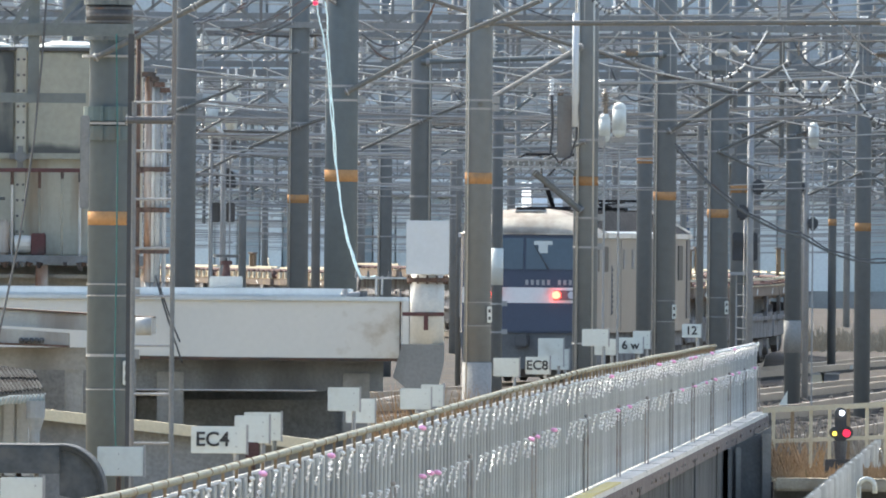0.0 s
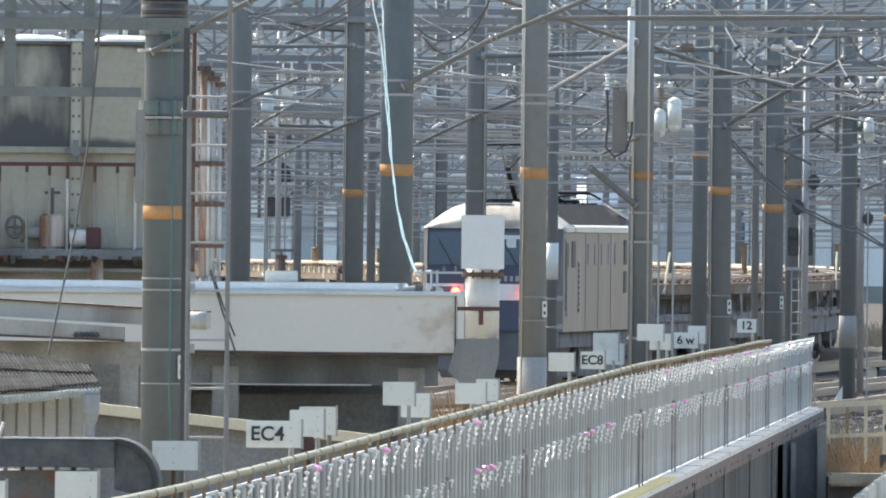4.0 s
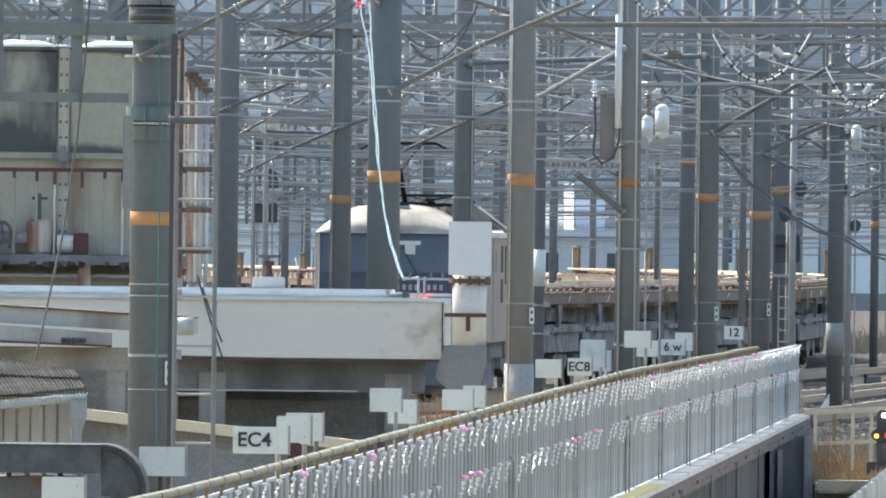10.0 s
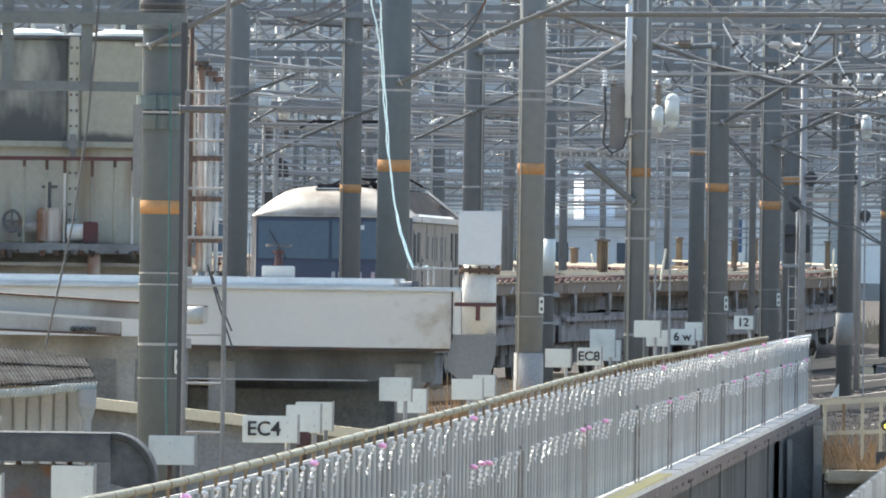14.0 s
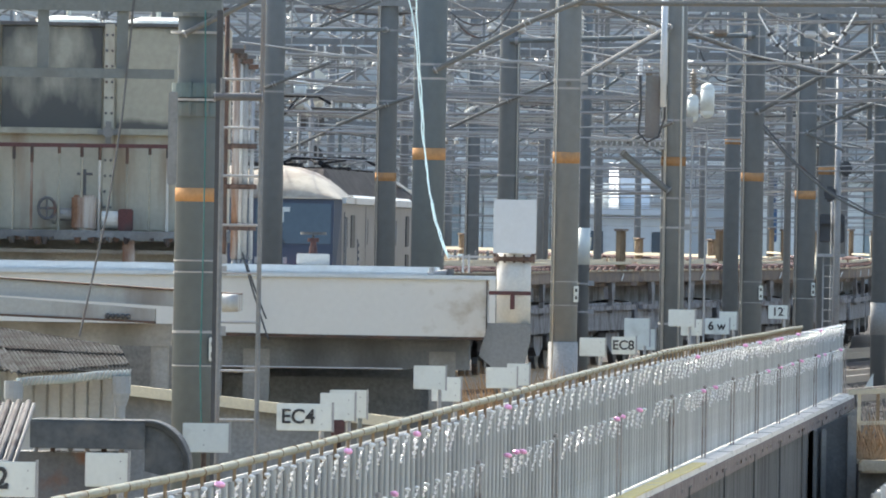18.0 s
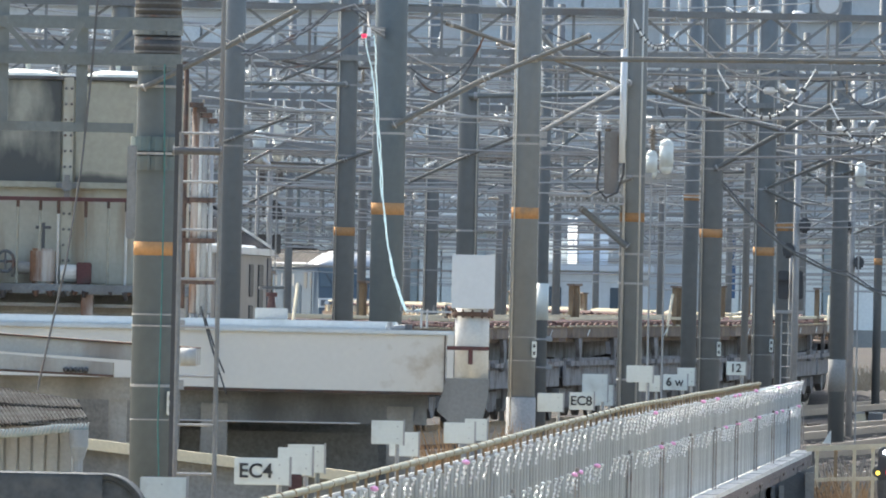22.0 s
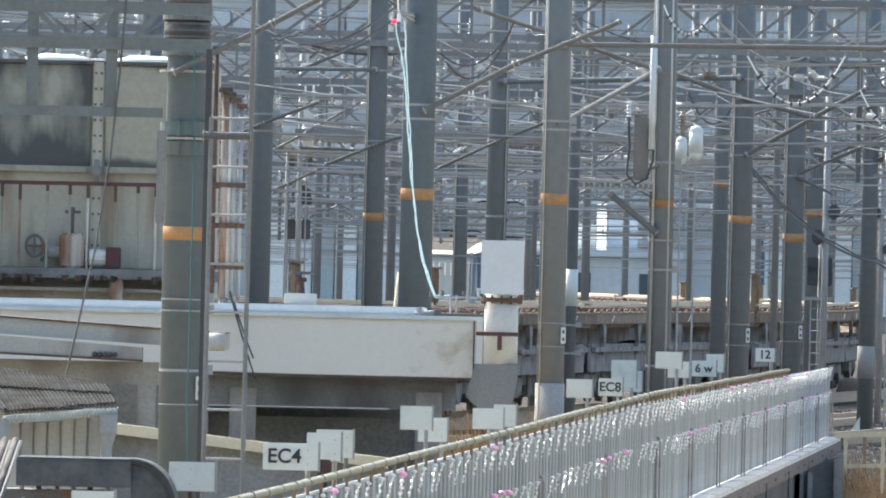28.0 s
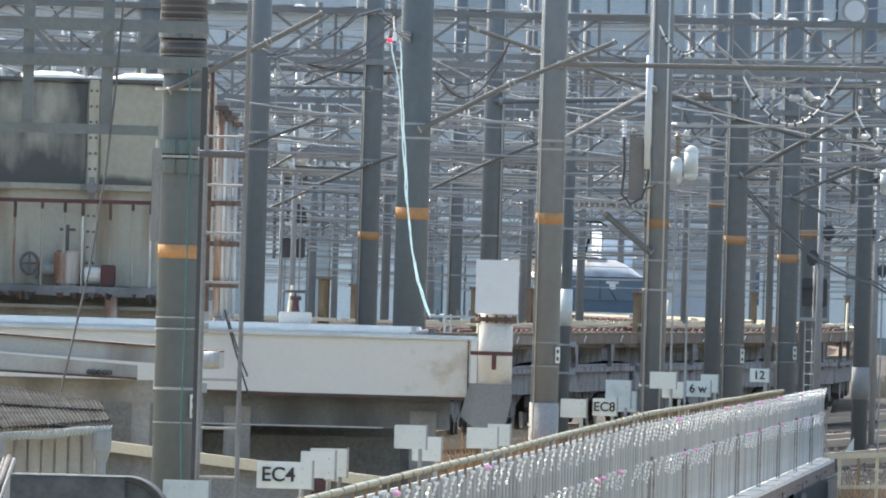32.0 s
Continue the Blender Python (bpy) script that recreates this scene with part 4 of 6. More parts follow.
rod(bm, (0, 0, 29 * k), (0, 0, 60 * k), 9 * k, 12 * k, 12)
part("stem", bm, M["dark_steel"], sg)
bm = B()
for cx, cz, r in ((-9, 74, 10), (10, 74, 11), (0, 106, 10)):
    rod(bm, (cx * k, -0.06, cz * k), (cx * k, 0.14, cz * k), r * k, None, 20)
box(bm, -10 * k, 10 * k, -0.05, 0.13, 60 * k, 108 * k, 0.01)
part("head", bm, M["black"], sg)
for cx, cz, r, mt in ((-10, 72, 3.7, "lamp_yellow"), (10, 73, 6.5, "lamp_red_dim"), (2, 107, 4.0, "lamp_white")):
    bm = B()
    rod(bm, (cx * k, -0.085, cz * k), (cx * k, -0.06, cz * k), r * k, None, 18)
    part("lens", bm, M[mt], sg)
    bm = B()
    box(bm, (cx - r) * k, (cx + r) * k, -0.13, -0.06, (cz + r + 1) * k, (cz + r + 2.2) * k)
    part("hood", bm, M["black"], sg)
bm = B()
box(bm, -0.11, 0.11, 0, 0.1, 0, 0.28, 0.01)
ob = single("red_marker", bm, M["red_rail"], "small red marker box beside the signal", "marker")
ob.location = (5.667, 227.75, BANK)


def grass_patch(name, x0, x1, y0, y1, z, h, n, label, material=M["drygrass"]):
    bm = B()
    for i in range(n):
        x, y = rnd.uniform(x0, x1), rnd.uniform(y0, y1)
        hh, lean = h * rnd.uniform(0.4, 1.1), rnd.uniform(-0.35, 0.35) * h
        w = 0.02
        z = ground_z(y) if y > 325 else z
        v = [bm.verts.new((x - w, y, z)), bm.verts.new((x + w, y, z)), bm.verts.new((x + lean * 0.5 + w * 0.7, y, z + hh * 0.6)), bm.verts.new((x + lean, y + lean * 0.3, z + hh)), bm.verts.new((x + lean * 0.5 - w * 0.7, y, z + hh * 0.6))]
        bm.faces.new(v)
    return single(name, bm, material, label, "grass", "", "stuff")


grass_patch("dry_grass", 4.505, 5.281, 230.16, 235.36, BANK, 0.55, 75, "orange-brown dry grass behind the railing")
grass_patch("dry_grass", 4.458, 4.946, 228.15, 229.15, BANK, 0.5, 60, "orange-brown dry grass at the railing's foot")
grass_patch("dry_grass", 4.645, 7.901, 224.95, 234.16, BANK, 0.12, 500, "thin dry grass on the bank")
grass_patch("dry_twigs", 4.62, 7.6, 231.0, 235.4, BANK, 0.75, 260, "grey leafless twigs behind the railing", M["twigs"])
grass_patch("dry_grass", 4.42, 7.0, 224.3, 228.0, BANK, 0.2, 350, "trampled dry grass on the bank's edge")
grass_patch("dry_grass", -0.712, 0.916, 228.15, 229.35, LOW, 1.95, 900, "tall orange-brown dry grass beside the shelter")
grass_patch("dry_grass", 10.778, 16.488, 500.34, 524.35, YARD, 0.75, 900, "pale brown reeds along the far tracks", M["reed"])
grass_patch("dry_grass", -9.764, 15.169, 780.53, 800.54, YARD, 1.0, 900, "pale brown reeds along the far tracks", M["reed"])

bm = B()
for i in range(2200):
    y = 236.56 + 150 * rnd.random() ** 1.6
    x, s = rnd.uniform(0.0185, 0.0345) * y, rnd.uniform(0.04, 0.11)
    bmesh.ops.create_icosphere(bm, subdivisions=1, radius=s, matrix=Matrix.Translation((x, y, ground_z(y))) @ Matrix.Diagonal((1, 1, 0.6, 1)))
single("ballast_stones", bm, M["ballast"], "loose grey-brown ballast stones", "stones", "", "stuff")

# small lineside things on the ballast
def marker(place, w, h, label, slope=0.0):
    t = thing("lineside_marker", place, label, "marker", "lineside markers")
    bm = B()
    v = [(-w / 2, 0), (w / 2, 0), (w / 2, h), (-w / 2, h * (1 - slope))]
    strip(bm, v, "y", -0.03, 0.03)
    part("board", bm, M["white"], t)
    bm = B()
    box(bm, -w * 0.12, w * 0.12, -0.036, -0.03, h * 0.25, h * 0.36)
    part("marks", bm, M["ink"], t)
    return t


marker((6.441, 320.22, YARD), 0.203, 0.449, "white slanted trackside marker on the ballast", 0.75)
marker((10.315, 430.29, YARD), 0.259, 0.575, "white slanted trackside marker on the ballast", 0.75)
for px_, w, h, mt in ((8.447, 0.3, 0.5, "edge_cream"), (8.728, 0.4, 0.5, "skirt"), (10.281, 0.45, 1.0, "green_steel")):
    t = thing("relay_box", (px_, 380.26, YARD), "weathered trackside relay cabinet", "cabinet", "trackside cabinets")
    bm = B()
    box(bm, -w / 2, w / 2, 0, 0.3, 0, h, 0.015)
    part("body", bm, M[mt], t)
    bm = B()
    box(bm, -w / 2 - 0.02, w / 2 + 0.02, -0.02, 0.32, h, h + 0.04, 0.01)
    part("lid", bm, M["galv"], t)

# ---- shelter with the cream fascia ----
sh = thing("loading_shelter", (0, 0, 0), "flat-roofed shelter with a broad cream fascia and pale blue roof", "shelter")
d = 202.14
fx0, fx1 = -8.121, -0.505
fz0, fz1 = 1.102, 1.804
bm = B()
strip(bm, [(fx0, fz0 + 0.08), (fx1, fz0), (fx1, fz1), (fx0, fz1 + 0.0)], "y", d, d + 0.09)
part("fascia", bm, M["fascia"], sh)
bm = B()
strip(bm, [(d + 0.04, fz0), (d + 7.2, fz0 + 0.06), (d + 7.2, fz1 + 0.02), (d + 0.04, fz1)], "x", fx1 - 0.07, fx1 + 0.004)
part("end_fascia", bm, M["fascia"], sh)
bm = B()
box(bm, fx0, fx1 + 0.1, d - 0.05, d + 7.4, fz1, fz1 + 0.054, 0.008)
part("roof_edge", bm, M["roof_light"], sh)
bm = B()
box(bm, fx0, -1.103, d + 0.5, d + 6.5, fz1 + 0.054, fz1 + 0.149, 0.01)
part("roof_upstand", bm, M["roof_light"], sh)
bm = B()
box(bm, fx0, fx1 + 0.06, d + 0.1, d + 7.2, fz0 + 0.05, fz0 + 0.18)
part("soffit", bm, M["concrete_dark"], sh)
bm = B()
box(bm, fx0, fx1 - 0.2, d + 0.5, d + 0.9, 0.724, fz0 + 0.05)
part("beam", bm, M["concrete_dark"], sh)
for px in (-1.025, -3.253, -5.548):
    bm = B()
    box(bm, px - 0.16, px + 0.16, d + 0.45, d + 0.85, LOW, 0.940, 0.01)
    part("column", bm, M["concrete"], sh)
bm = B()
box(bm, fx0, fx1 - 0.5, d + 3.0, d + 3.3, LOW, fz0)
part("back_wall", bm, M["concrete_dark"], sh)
bm = B()
box(bm, -3.655, -1.292, d + 2.0, d + 2.2, LOW, 0.602)
part("inner_wall", bm, M["concrete_dark"], sh)
bm = B()
tube(bm, [(-3.674, 201.14, 0.731), (-1.491, 201.14, 0.736)], 0.012, 6)
part("conduit", bm, M["galv"], sh)
bm = B()
box(bm, fx0, fx1 + 0.003, d - 0.006, d + 0.1, fz0 - 0.012, fz0 + 0.022)
part("drip_edge", bm, M["rust"], sh)
bm = B()
box(bm, fx1 - 0.006, fx1 + 0.012, d - 0.01, d + 0.02, fz0, fz1)
part("corner_strip", bm, M["rust"], sh)
bm = B()
box(bm, -0.477, -0.396, 201.54, 201.54 + 0.5, 1.173, 1.813, 0.01)
part("end_panel", bm, M["fascia"], sh)
# clutter on the roof end
cl = thing("roof_valve", (-0.967, 202.14, 1.849), "small dark valve with a bent pipe on the shelter roof", "valve")
bm = B()
rod(bm, (-0.25, 0.1, 0.02), (0.02, 0.1, 0.05), 0.03, None, 8)
rod(bm, (-0.2, 0.1, -0.03), (-0.2, 0.1, 0.1), 0.035, None, 10)
part("pipe", bm, M["galv"], cl)
bm = B()
rod(bm, (0.02, 0.1, -0.02), (0.02, 0.1, 0.08), 0.05, None, 10)
part("valve_body", bm, M["dark_steel"], cl)
# a hand valve standing on a concrete block behind the roof
for place in ((-2.640, 206.14, fz1 + 0.149), (-7.459, 206.14, fz1 + 0.149)):
    hv = thing("hand_valve", place, "rusty hand valve standing on a concrete block", "valve", "hand valves")
    bm = B()
    box(bm, -0.2, 0.2, 0, 0.3, 0, 0.14, 0.01)
    part("block", bm, M["rust_white"], hv)
    bm = B()
    rod(bm, (0, 0.15, 0.14), (0, 0.15, 0.28), 0.055, 0.035, 12)
    rod(bm, (0, 0.15, 0.28), (0, 0.15, 0.33), 0.07, None, 12)
    part("valve_body", bm, M["maroon"], hv)
    bm = B()
    rod(bm, (0, 0.15, 0.33), (0, 0.15, 0.40), 0.012, None, 8)
    rod(bm, (0, 0.15, 0.37), (0, 0.15, 0.405), 0.16, None, 16)
    part("wheel", bm, M["black"], hv)

# white standpipe with the pale blank panel
sp = thing("standpipe", (-0.179, 198.13, LOW), "white rust-streaked pipe carrying a blank pale panel", "pipe")
zz = lambda z: z - LOW
bm = B()
rod(bm, (0, 0, zz(1.306)), (0, 0, zz(2.140)), 0.199, None, 24)
part("pipe", bm, M["rust_white"], sp, "", True)
bm = B()
rod(bm, (0, 0, zz(2.034)), (0, 0, zz(2.087)), 0.245, None, 24)
part("flange", bm, M["rust"], sp)
for i in range(12):
    a = i * math.pi / 6
    bm = B()
    rod(bm, (0.225 * math.cos(a), 0.225 * math.sin(a), zz(2.014)), (0.225 * math.cos(a), 0.225 * math.sin(a), zz(2.113)), 0.014, None, 6)
    part("flange_bolt", bm, M["rust"], sp)
bm = B()
box(bm, -0.291, 0.199, -0.218, -0.199, zz(1.637), zz(1.683), 0.004)
box(bm, -0.040, 0.013, -0.218, -0.192, zz(1.471), zz(1.637), 0.004)
part("red_strap", bm, M["red_rail"], sp)
bm = B()
rod(bm, (0, 0, 0), (0, 0, zz(0.843)), 0.132, None, 20)
part("lower_pipe", bm, M["trough"], sp, "", True)
bm = B()
strip(bm, [(-0.397, zz(0.922)), (-0.199, zz(0.750)), (0.132, zz(0.776)), (0.205, zz(1.107)), (0.205, zz(1.306)), (-0.291, zz(1.306))], "y", -0.199, 0.199)
part("trough", bm, M["trough"], sp, "grey concrete trough under the pipe")
bm = B()
box(bm, -0.251, 0.251, -0.278, -0.258, zz(2.126), zz(2.755), 0.006)
part("blank_panel", bm, M["white_grey"], sp, "pale grey blank panel")
bm = B()
box(bm, -0.165, 0.165, -0.258, -0.132, zz(2.232), zz(2.285))
part("panel_bracket", bm, M["galv"], sp)
# service arm left of the pipe
ar = thing("service_arm", (-0.785, 203.34, 2.115), "rusty service arm with small clamps on two stays", "bracket")
bm = B()
bar(bm, (-0.2, 0, -0.03), (0.40, 0, -0.03), 0.04, 0.026)
part("arm", bm, M["galv"], ar)
for x in (-2, 8):
    bm = B()
    rod(bm, (0.007 * x, 0, -0.231), (0.007 * x, 0, 0), 0.014, None, 8)
    part("stay", bm, M["galv"], ar)
for x in (-36, -16, 20, 40):
    bm = B()
    rod(bm, (0.007 * x, 0, -0.03), (0.007 * x, 0, 0.05), 0.02, 0.012, 8)
    part("clamp", bm, M["dark_steel"], ar)

# pale cyan twin cable
tw = thing("twin_cable", (0, 0, 0), "pale cyan twin cable hanging down to the shelter", "cable")
lie = [Vector((-1.520, 203.34, 5.40)), Vector((-1.487, 203.34, 5.15)), Vector((-1.432, 203.34, 4.745)), Vector((-1.379, 203.34, 4.066)), Vector((-1.326, 203.34, 3.455)), Vector((-1.254, 203.34, 2.912)), Vector((-1.169, 203.34, 2.506)), Vector((-1.030, 203.34, 2.120))]
for side in (-1, 1):
    pts = []
    for i in range(71):
        f = i / 10
        k = min(6, int(f))
        p = lie[k].lerp(lie[k + 1], f - k)
        gap = max(0.006, 0.046 - 0.0125 * f)
        pts.append(p + Vector((0.03 + side * gap * (1 + 0.4 * math.sin(f * 2.3)) + 0.014 * noise.noise((f * 4.1, side * 3.3, 0)), side * 0.006, 0)))
    pts += [Vector((-0.98, 203.34, 2.085 + 0.012 * side)), Vector((-0.90, 203.34, 2.09)), Vector((-0.8, 203.34, 2.10 + 0.01 * side))]
    bm = B()
    tube(bm, pts, 0.0085, 8)
    part("cable", bm, M["rope"], tw)
bm = B()
rod(bm, (-1.50, 203.34, 5.38), (-1.50, 203.34, 5.49), 0.032, 0.02, 10)
part("clamp", bm, M["cable_white"], tw)
bm = B()
rod(bm, (-1.585, 203.34, 5.38), (-1.53, 203.34, 5.385), 0.024, None, 10)
part("red_tag", bm, M["lamp_red_dim"], tw, "small red marker lamp")
bundle = thing("cable_bundle", (0, 0, 0), "braided bundle of grey cables sagging between poles", "cable")
for k in range(5):
    bm = B()
    a, c = Vector((-3.05, 205, 5.17)), Vector((-1.95, 205, 5.72))
    line = [p + Vector((0, 0.02 * k, 0.045 * noise.noise((i * 0.8, k * 2.7, 0)) + 0.012 * (k - 2))) for i, p in enumerate(sag(a, c, 0.10, 22))]
    line += [Vector((-1.75 + 0.06 * k, 205, 5.75 + 0.05 * math.sin(k * 2.0))), Vector((-1.53, 205, 5.58 + 0.03 * k)), Vector((-1.50, 203.4, 5.49)), Vector((-1.38, 213.95, 5.55 + 0.03 * k))]
    tube(bm, line, 0.011, 6)
    part("cable", bm, M["galv"] if k % 2 else M["dark_steel"], bundle)

# ---- old tank with stained cream plates ----
tk = thing("old_tank", (0, 0, 0), "old cream plate tank with dark stains and rusty fittings", "tank")
d = 216.15
tx = [-6.938, -6.815, -5.472, -5.342, -3.906]
ztop, zmid, zlow = 4.996, 3.610, 2.354
bm = B()
box(bm, tx[1], tx[4], d + 0.06, d + 3.4, zlow, ztop, 0.02)
part("body", bm, M["cream_light"], tk)
bm = B()
box(bm, tx[0], tx[4] + 0.02, d - 0.03, d + 0.2, ztop - 0.03, ztop + 0.015)
part("rim", bm, M["old_iron"], tk)
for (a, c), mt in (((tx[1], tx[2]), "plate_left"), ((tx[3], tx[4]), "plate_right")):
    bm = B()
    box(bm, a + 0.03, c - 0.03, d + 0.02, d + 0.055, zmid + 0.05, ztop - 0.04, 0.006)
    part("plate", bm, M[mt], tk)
for a, c in ((tx[0], tx[1]), (tx[2], tx[3])):
    bm = B()
    box(bm, a, c, d - 0.04, d + 0.1, zlow, ztop, 0.006)
    part("joint_strip", bm, M["cream_light"], tk)
    z = zlow + 0.1
    while z < ztop - 0.05:
        for s in (0.22, 0.78):
            bm = B()
            rod(bm, (a + (c - a) * s, d - 0.055, z), (a + (c - a) * s, d - 0.04, z), 0.019, None, 6)
            part("bolt", bm, M["dark_steel"], tk)
        z += 0.2
bm = B()
box(bm, tx[1], tx[4], d - 0.05, d + 0.1, zmid - 0.03, zmid + 0.05, 0.006)
part("ledge", bm, M["cream"], tk)
bm = B()
bar(bm, (tx[0] - 0.6, d - 0.3, 3.430), (-3.683, d - 0.3, 3.442), 0.035, 0.051)
part("red_rail", bm, M["red_rail"], tk)
for i in range(10):
    x = tx[0] - 0.3 + i * 0.289 + (0.06 if i % 3 else 0)
    bm = B()
    rod(bm, (x, d - 0.3, zlow), (x, d - 0.3, 3.430), 0.017, None, 8)
    part("rail_post", bm, M["cream"] if i % 3 else M["rust_white"], tk)
    bm = B()
    rod(bm, (x, d - 0.3, 3.33 - 0.04 * (i % 4)), (x, d - 0.3, 3.428), 0.021, None, 8)
    part("rusted_socket", bm, M["rust"], tk)
bm = B()
box(bm, tx[0] - 1.4, -3.768, d - 0.5, d + 3.4, zlow - 0.130, zlow, 0.01)
part("walkway", bm, M["concrete_dark"], tk)
for i in range(50):
    if rnd.random() < 0.35:
        continue
    x = tx[0] - 1.2 + i * 0.085 + rnd.uniform(-0.03, 0.03)
    r = rnd.uniform(0.025, 0.06)
    bm = B()
    rod(bm, (x, d - 0.5, zlow - 0.09), (x + rnd.uniform(-0.02, 0.02), d - 0.5, zlow - 0.12 - rnd.uniform(0.0, 0.08)), r, r * 0.5, 6)
    part("rust_flake", bm, M["rust"] if rnd.random() < 0.4 else M["old_iron"], tk)
bm = B()
box(bm, tx[0] - 1.0, -3.924, d + 0.1, d + 3.2, LOW, zlow - 0.130)
part("base_wall", bm, M["concrete"], tk)
bm = B()
box(bm, tx[0] - 1.0, -3.924, d - 0.2, d + 0.1, 2.065, 2.108)
part("base_ledge", bm, M["galv"], tk)
for x, w in ((-5.115, 0.159), (-7.534, 0.159)):
    bm = B()
    box(bm, x - w / 2, x + w / 2, d - 0.45, d - 0.25, 1.791, zlow, 0.01)
    part("leg", bm, M["rust_white"], tk)
for x in (-5.969, -4.814):
    bm = B()
    rod(bm, (x, d + 1.0, ztop), (x, d + 1.0, ztop + 0.06), 0.42, 0.40, 20)
    rod(bm, (x, d + 1.0, ztop + 0.06), (x, d + 1.0, ztop + 0.11), 0.40, 0.2, 20)
    rod(bm, (x, d + 1.0, ztop + 0.11), (x, d + 1.0, ztop + 0.2), 0.03, None, 8)
    rod(bm, (x, d + 1.0, ztop + 0.2), (x, d + 1.0, ztop + 0.24), 0.12, None, 12)
    part("hatch", bm, M["white"], tk)
bm = B()
bx0 = (tx[2] + tx[3]) / 2
rod(bm, (bx0, d - 0.2, zmid), (bx0, d - 0.05, zmid), 0.075, None, 12)
bar(bm, (bx0 - 0.14, d - 0.12, zmid), (bx0 + 0.14, d - 0.12, zmid), 0.06, 0.07)
bar(bm, (bx0, d - 0.12, zmid - 0.16), (bx0, d - 0.12, zmid + 0.14), 0.07, 0.06)
part("boss", bm, M["concrete"], tk)
bm = B()
for i in range(16):
    a, c = i * math.pi / 8, (i + 1) * math.pi / 8
    rod(bm, (-6.17 + 0.11 * math.cos(a), d - 0.3, 2.63 + 0.135 * math.sin(a)), (-6.17 + 0.11 * math.cos(c), d - 0.3, 2.63 + 0.135 * math.sin(c)), 0.02, None, 6)
rod(bm, (-6.17, d - 0.3, 2.50), (-6.17, d - 0.3, 2.76), 0.014, None, 6)
rod(bm, (-6.28, d - 0.3, 2.63), (-6.06, d - 0.3, 2.63), 0.014, None, 6)
rod(bm, (-6.17, d - 0.3, 2.63), (-6.17, d, 2.63), 0.03, None, 8)
part("hand_wheel", bm, M["dark_steel"], tk, "dark spoked hand wheel")
# fittings on the walkway
ft = thing("pipe_valve", (-5.697, 216.15 - 0.22, zlow), "rusted valve with a white flange on the tank walkway", "valve")
bm = B()
box(bm, -0.16, 0.16, -0.1, 0.2, 0, 0.45, 0.03)
part("body", bm, M["rust_pipe"], ft)
bm = B()
rod(bm, (0, 0.05, 0.45), (0, 0.05, 0.78), 0.022, None, 8)
rod(bm, (-0.1, 0.05, 0.72), (0.1, 0.05, 0.72), 0.018, None, 8)
part("spindle", bm, M["dark_steel"], ft)
bm = B()
rod(bm, (-0.36, 0.05, 0.2), (-0.16, 0.05, 0.2), 0.08, None, 14)
rod(bm, (-0.40, 0.05, 0.2), (-0.36, 0.05, 0.2), 0.12, None, 16)
part("flange", bm, M["concrete"], ft)
rb = thing("red_valve", (-5.170, 216.15 - 0.25, zlow), "small dark red valve box with a white cap", "valve")
bm = B()
box(bm, -0.09, 0.1, -0.1, 0.1, 0, 0.28, 0.015)
part("body", bm, M["red_rail"], rb)
bm = B()
rod(bm, (-0.3, 0, 0.14), (-0.09, 0, 0.14), 0.11, None, 14)
part("cap", bm, M["rust_white"], rb)

# rusty pipes and ladder between the tank and the poles
for x, w, mt, top in ((-3.637, 0.097, "rust_pipe", 4.572), (-3.766, 0.063, "rust", 5.072), (-3.578, 0.056, "rust_white", 4.516), (-3.518, 0.076, "concrete", 4.448), (-3.438, 0.056, "galv", 4.380)):
    rp = thing("riser_pipe", (x, 208.14, LOW), "white riser pipe streaked with orange rust", "pipe", "riser pipes")
    bm = B()
    rod(bm, (0, 0, 2.014 - LOW), (0, 0, top - LOW), w / 2, None, 14)
    part("pipe", bm, M[mt], rp, "", True)
    bm = B()
    rod(bm, (0, 0, 0), (0, 0, 2.014 - LOW), w / 2 * 0.7, None, 12)
    part("lower_pipe", bm, M["concrete"], rp, "", True)
    for z in (2.904, 3.404, 2.396, top):
        bm = B()
        rod(bm, (0, 0, z - LOW - 0.03), (0, 0, z - LOW + 0.03), w / 2 + 0.04, None, 14)
        part("collar", bm, M["rust"], rp)
ld = thing("steel_ladder", (0, 0, 0), "grey steel access ladder beside the stout pole", "ladder")
for px in (-2.430, -2.786):
    bm = B()
    rod(bm, (px, 152.10, LOW), (px, 152.10, 4.817 if px > -2.613 else 3.594), 0.022, None, 10)
    part("upright", bm, M["pole_steel"], ld)
for z in (0.522, 0.964, 1.401, 1.843, 2.275, 2.717, 3.149, 3.586):
    bm = B()
    rod(bm, (-2.786, 152.10, z), (-2.430, 152.10, z), 0.012, None, 8)
    part("rung", bm, M["galv"], ld)
arm((-2.865, 152.10, 3.426), (-2.418, 152.10, 3.430), 0.035, "dark steel strut from the stout pole", M["dark_steel"])

# green gantry on the stout pole
gg = thing("green_gantry", (0, 0, 0), "green painted steel gantry fixed to the stout pole", "gantry")
for z, h in ((4.595, 0.113), (4.266, 0.113)):
    bm = B()
    bar(bm, (-7.655, 154.10, z), (-2.838, 154.10, z), 0.12, h)
    part("chord", bm, M["green_steel"], gg)
bm = B()
bar(bm, (-7.650, 154.10, 3.643), (-3.265, 154.10, 3.643), 0.1, 0.088)
part("lower_chord", bm, M["green_steel"], gg)
for px in (-3.743, -4.464, -5.339, -6.214):
    bm = B()
    bar(bm, (px, 154.10, 3.607), (px, 154.10, 4.842), 0.103, 0.05)
    part("upright", bm, M["green_steel"], gg)
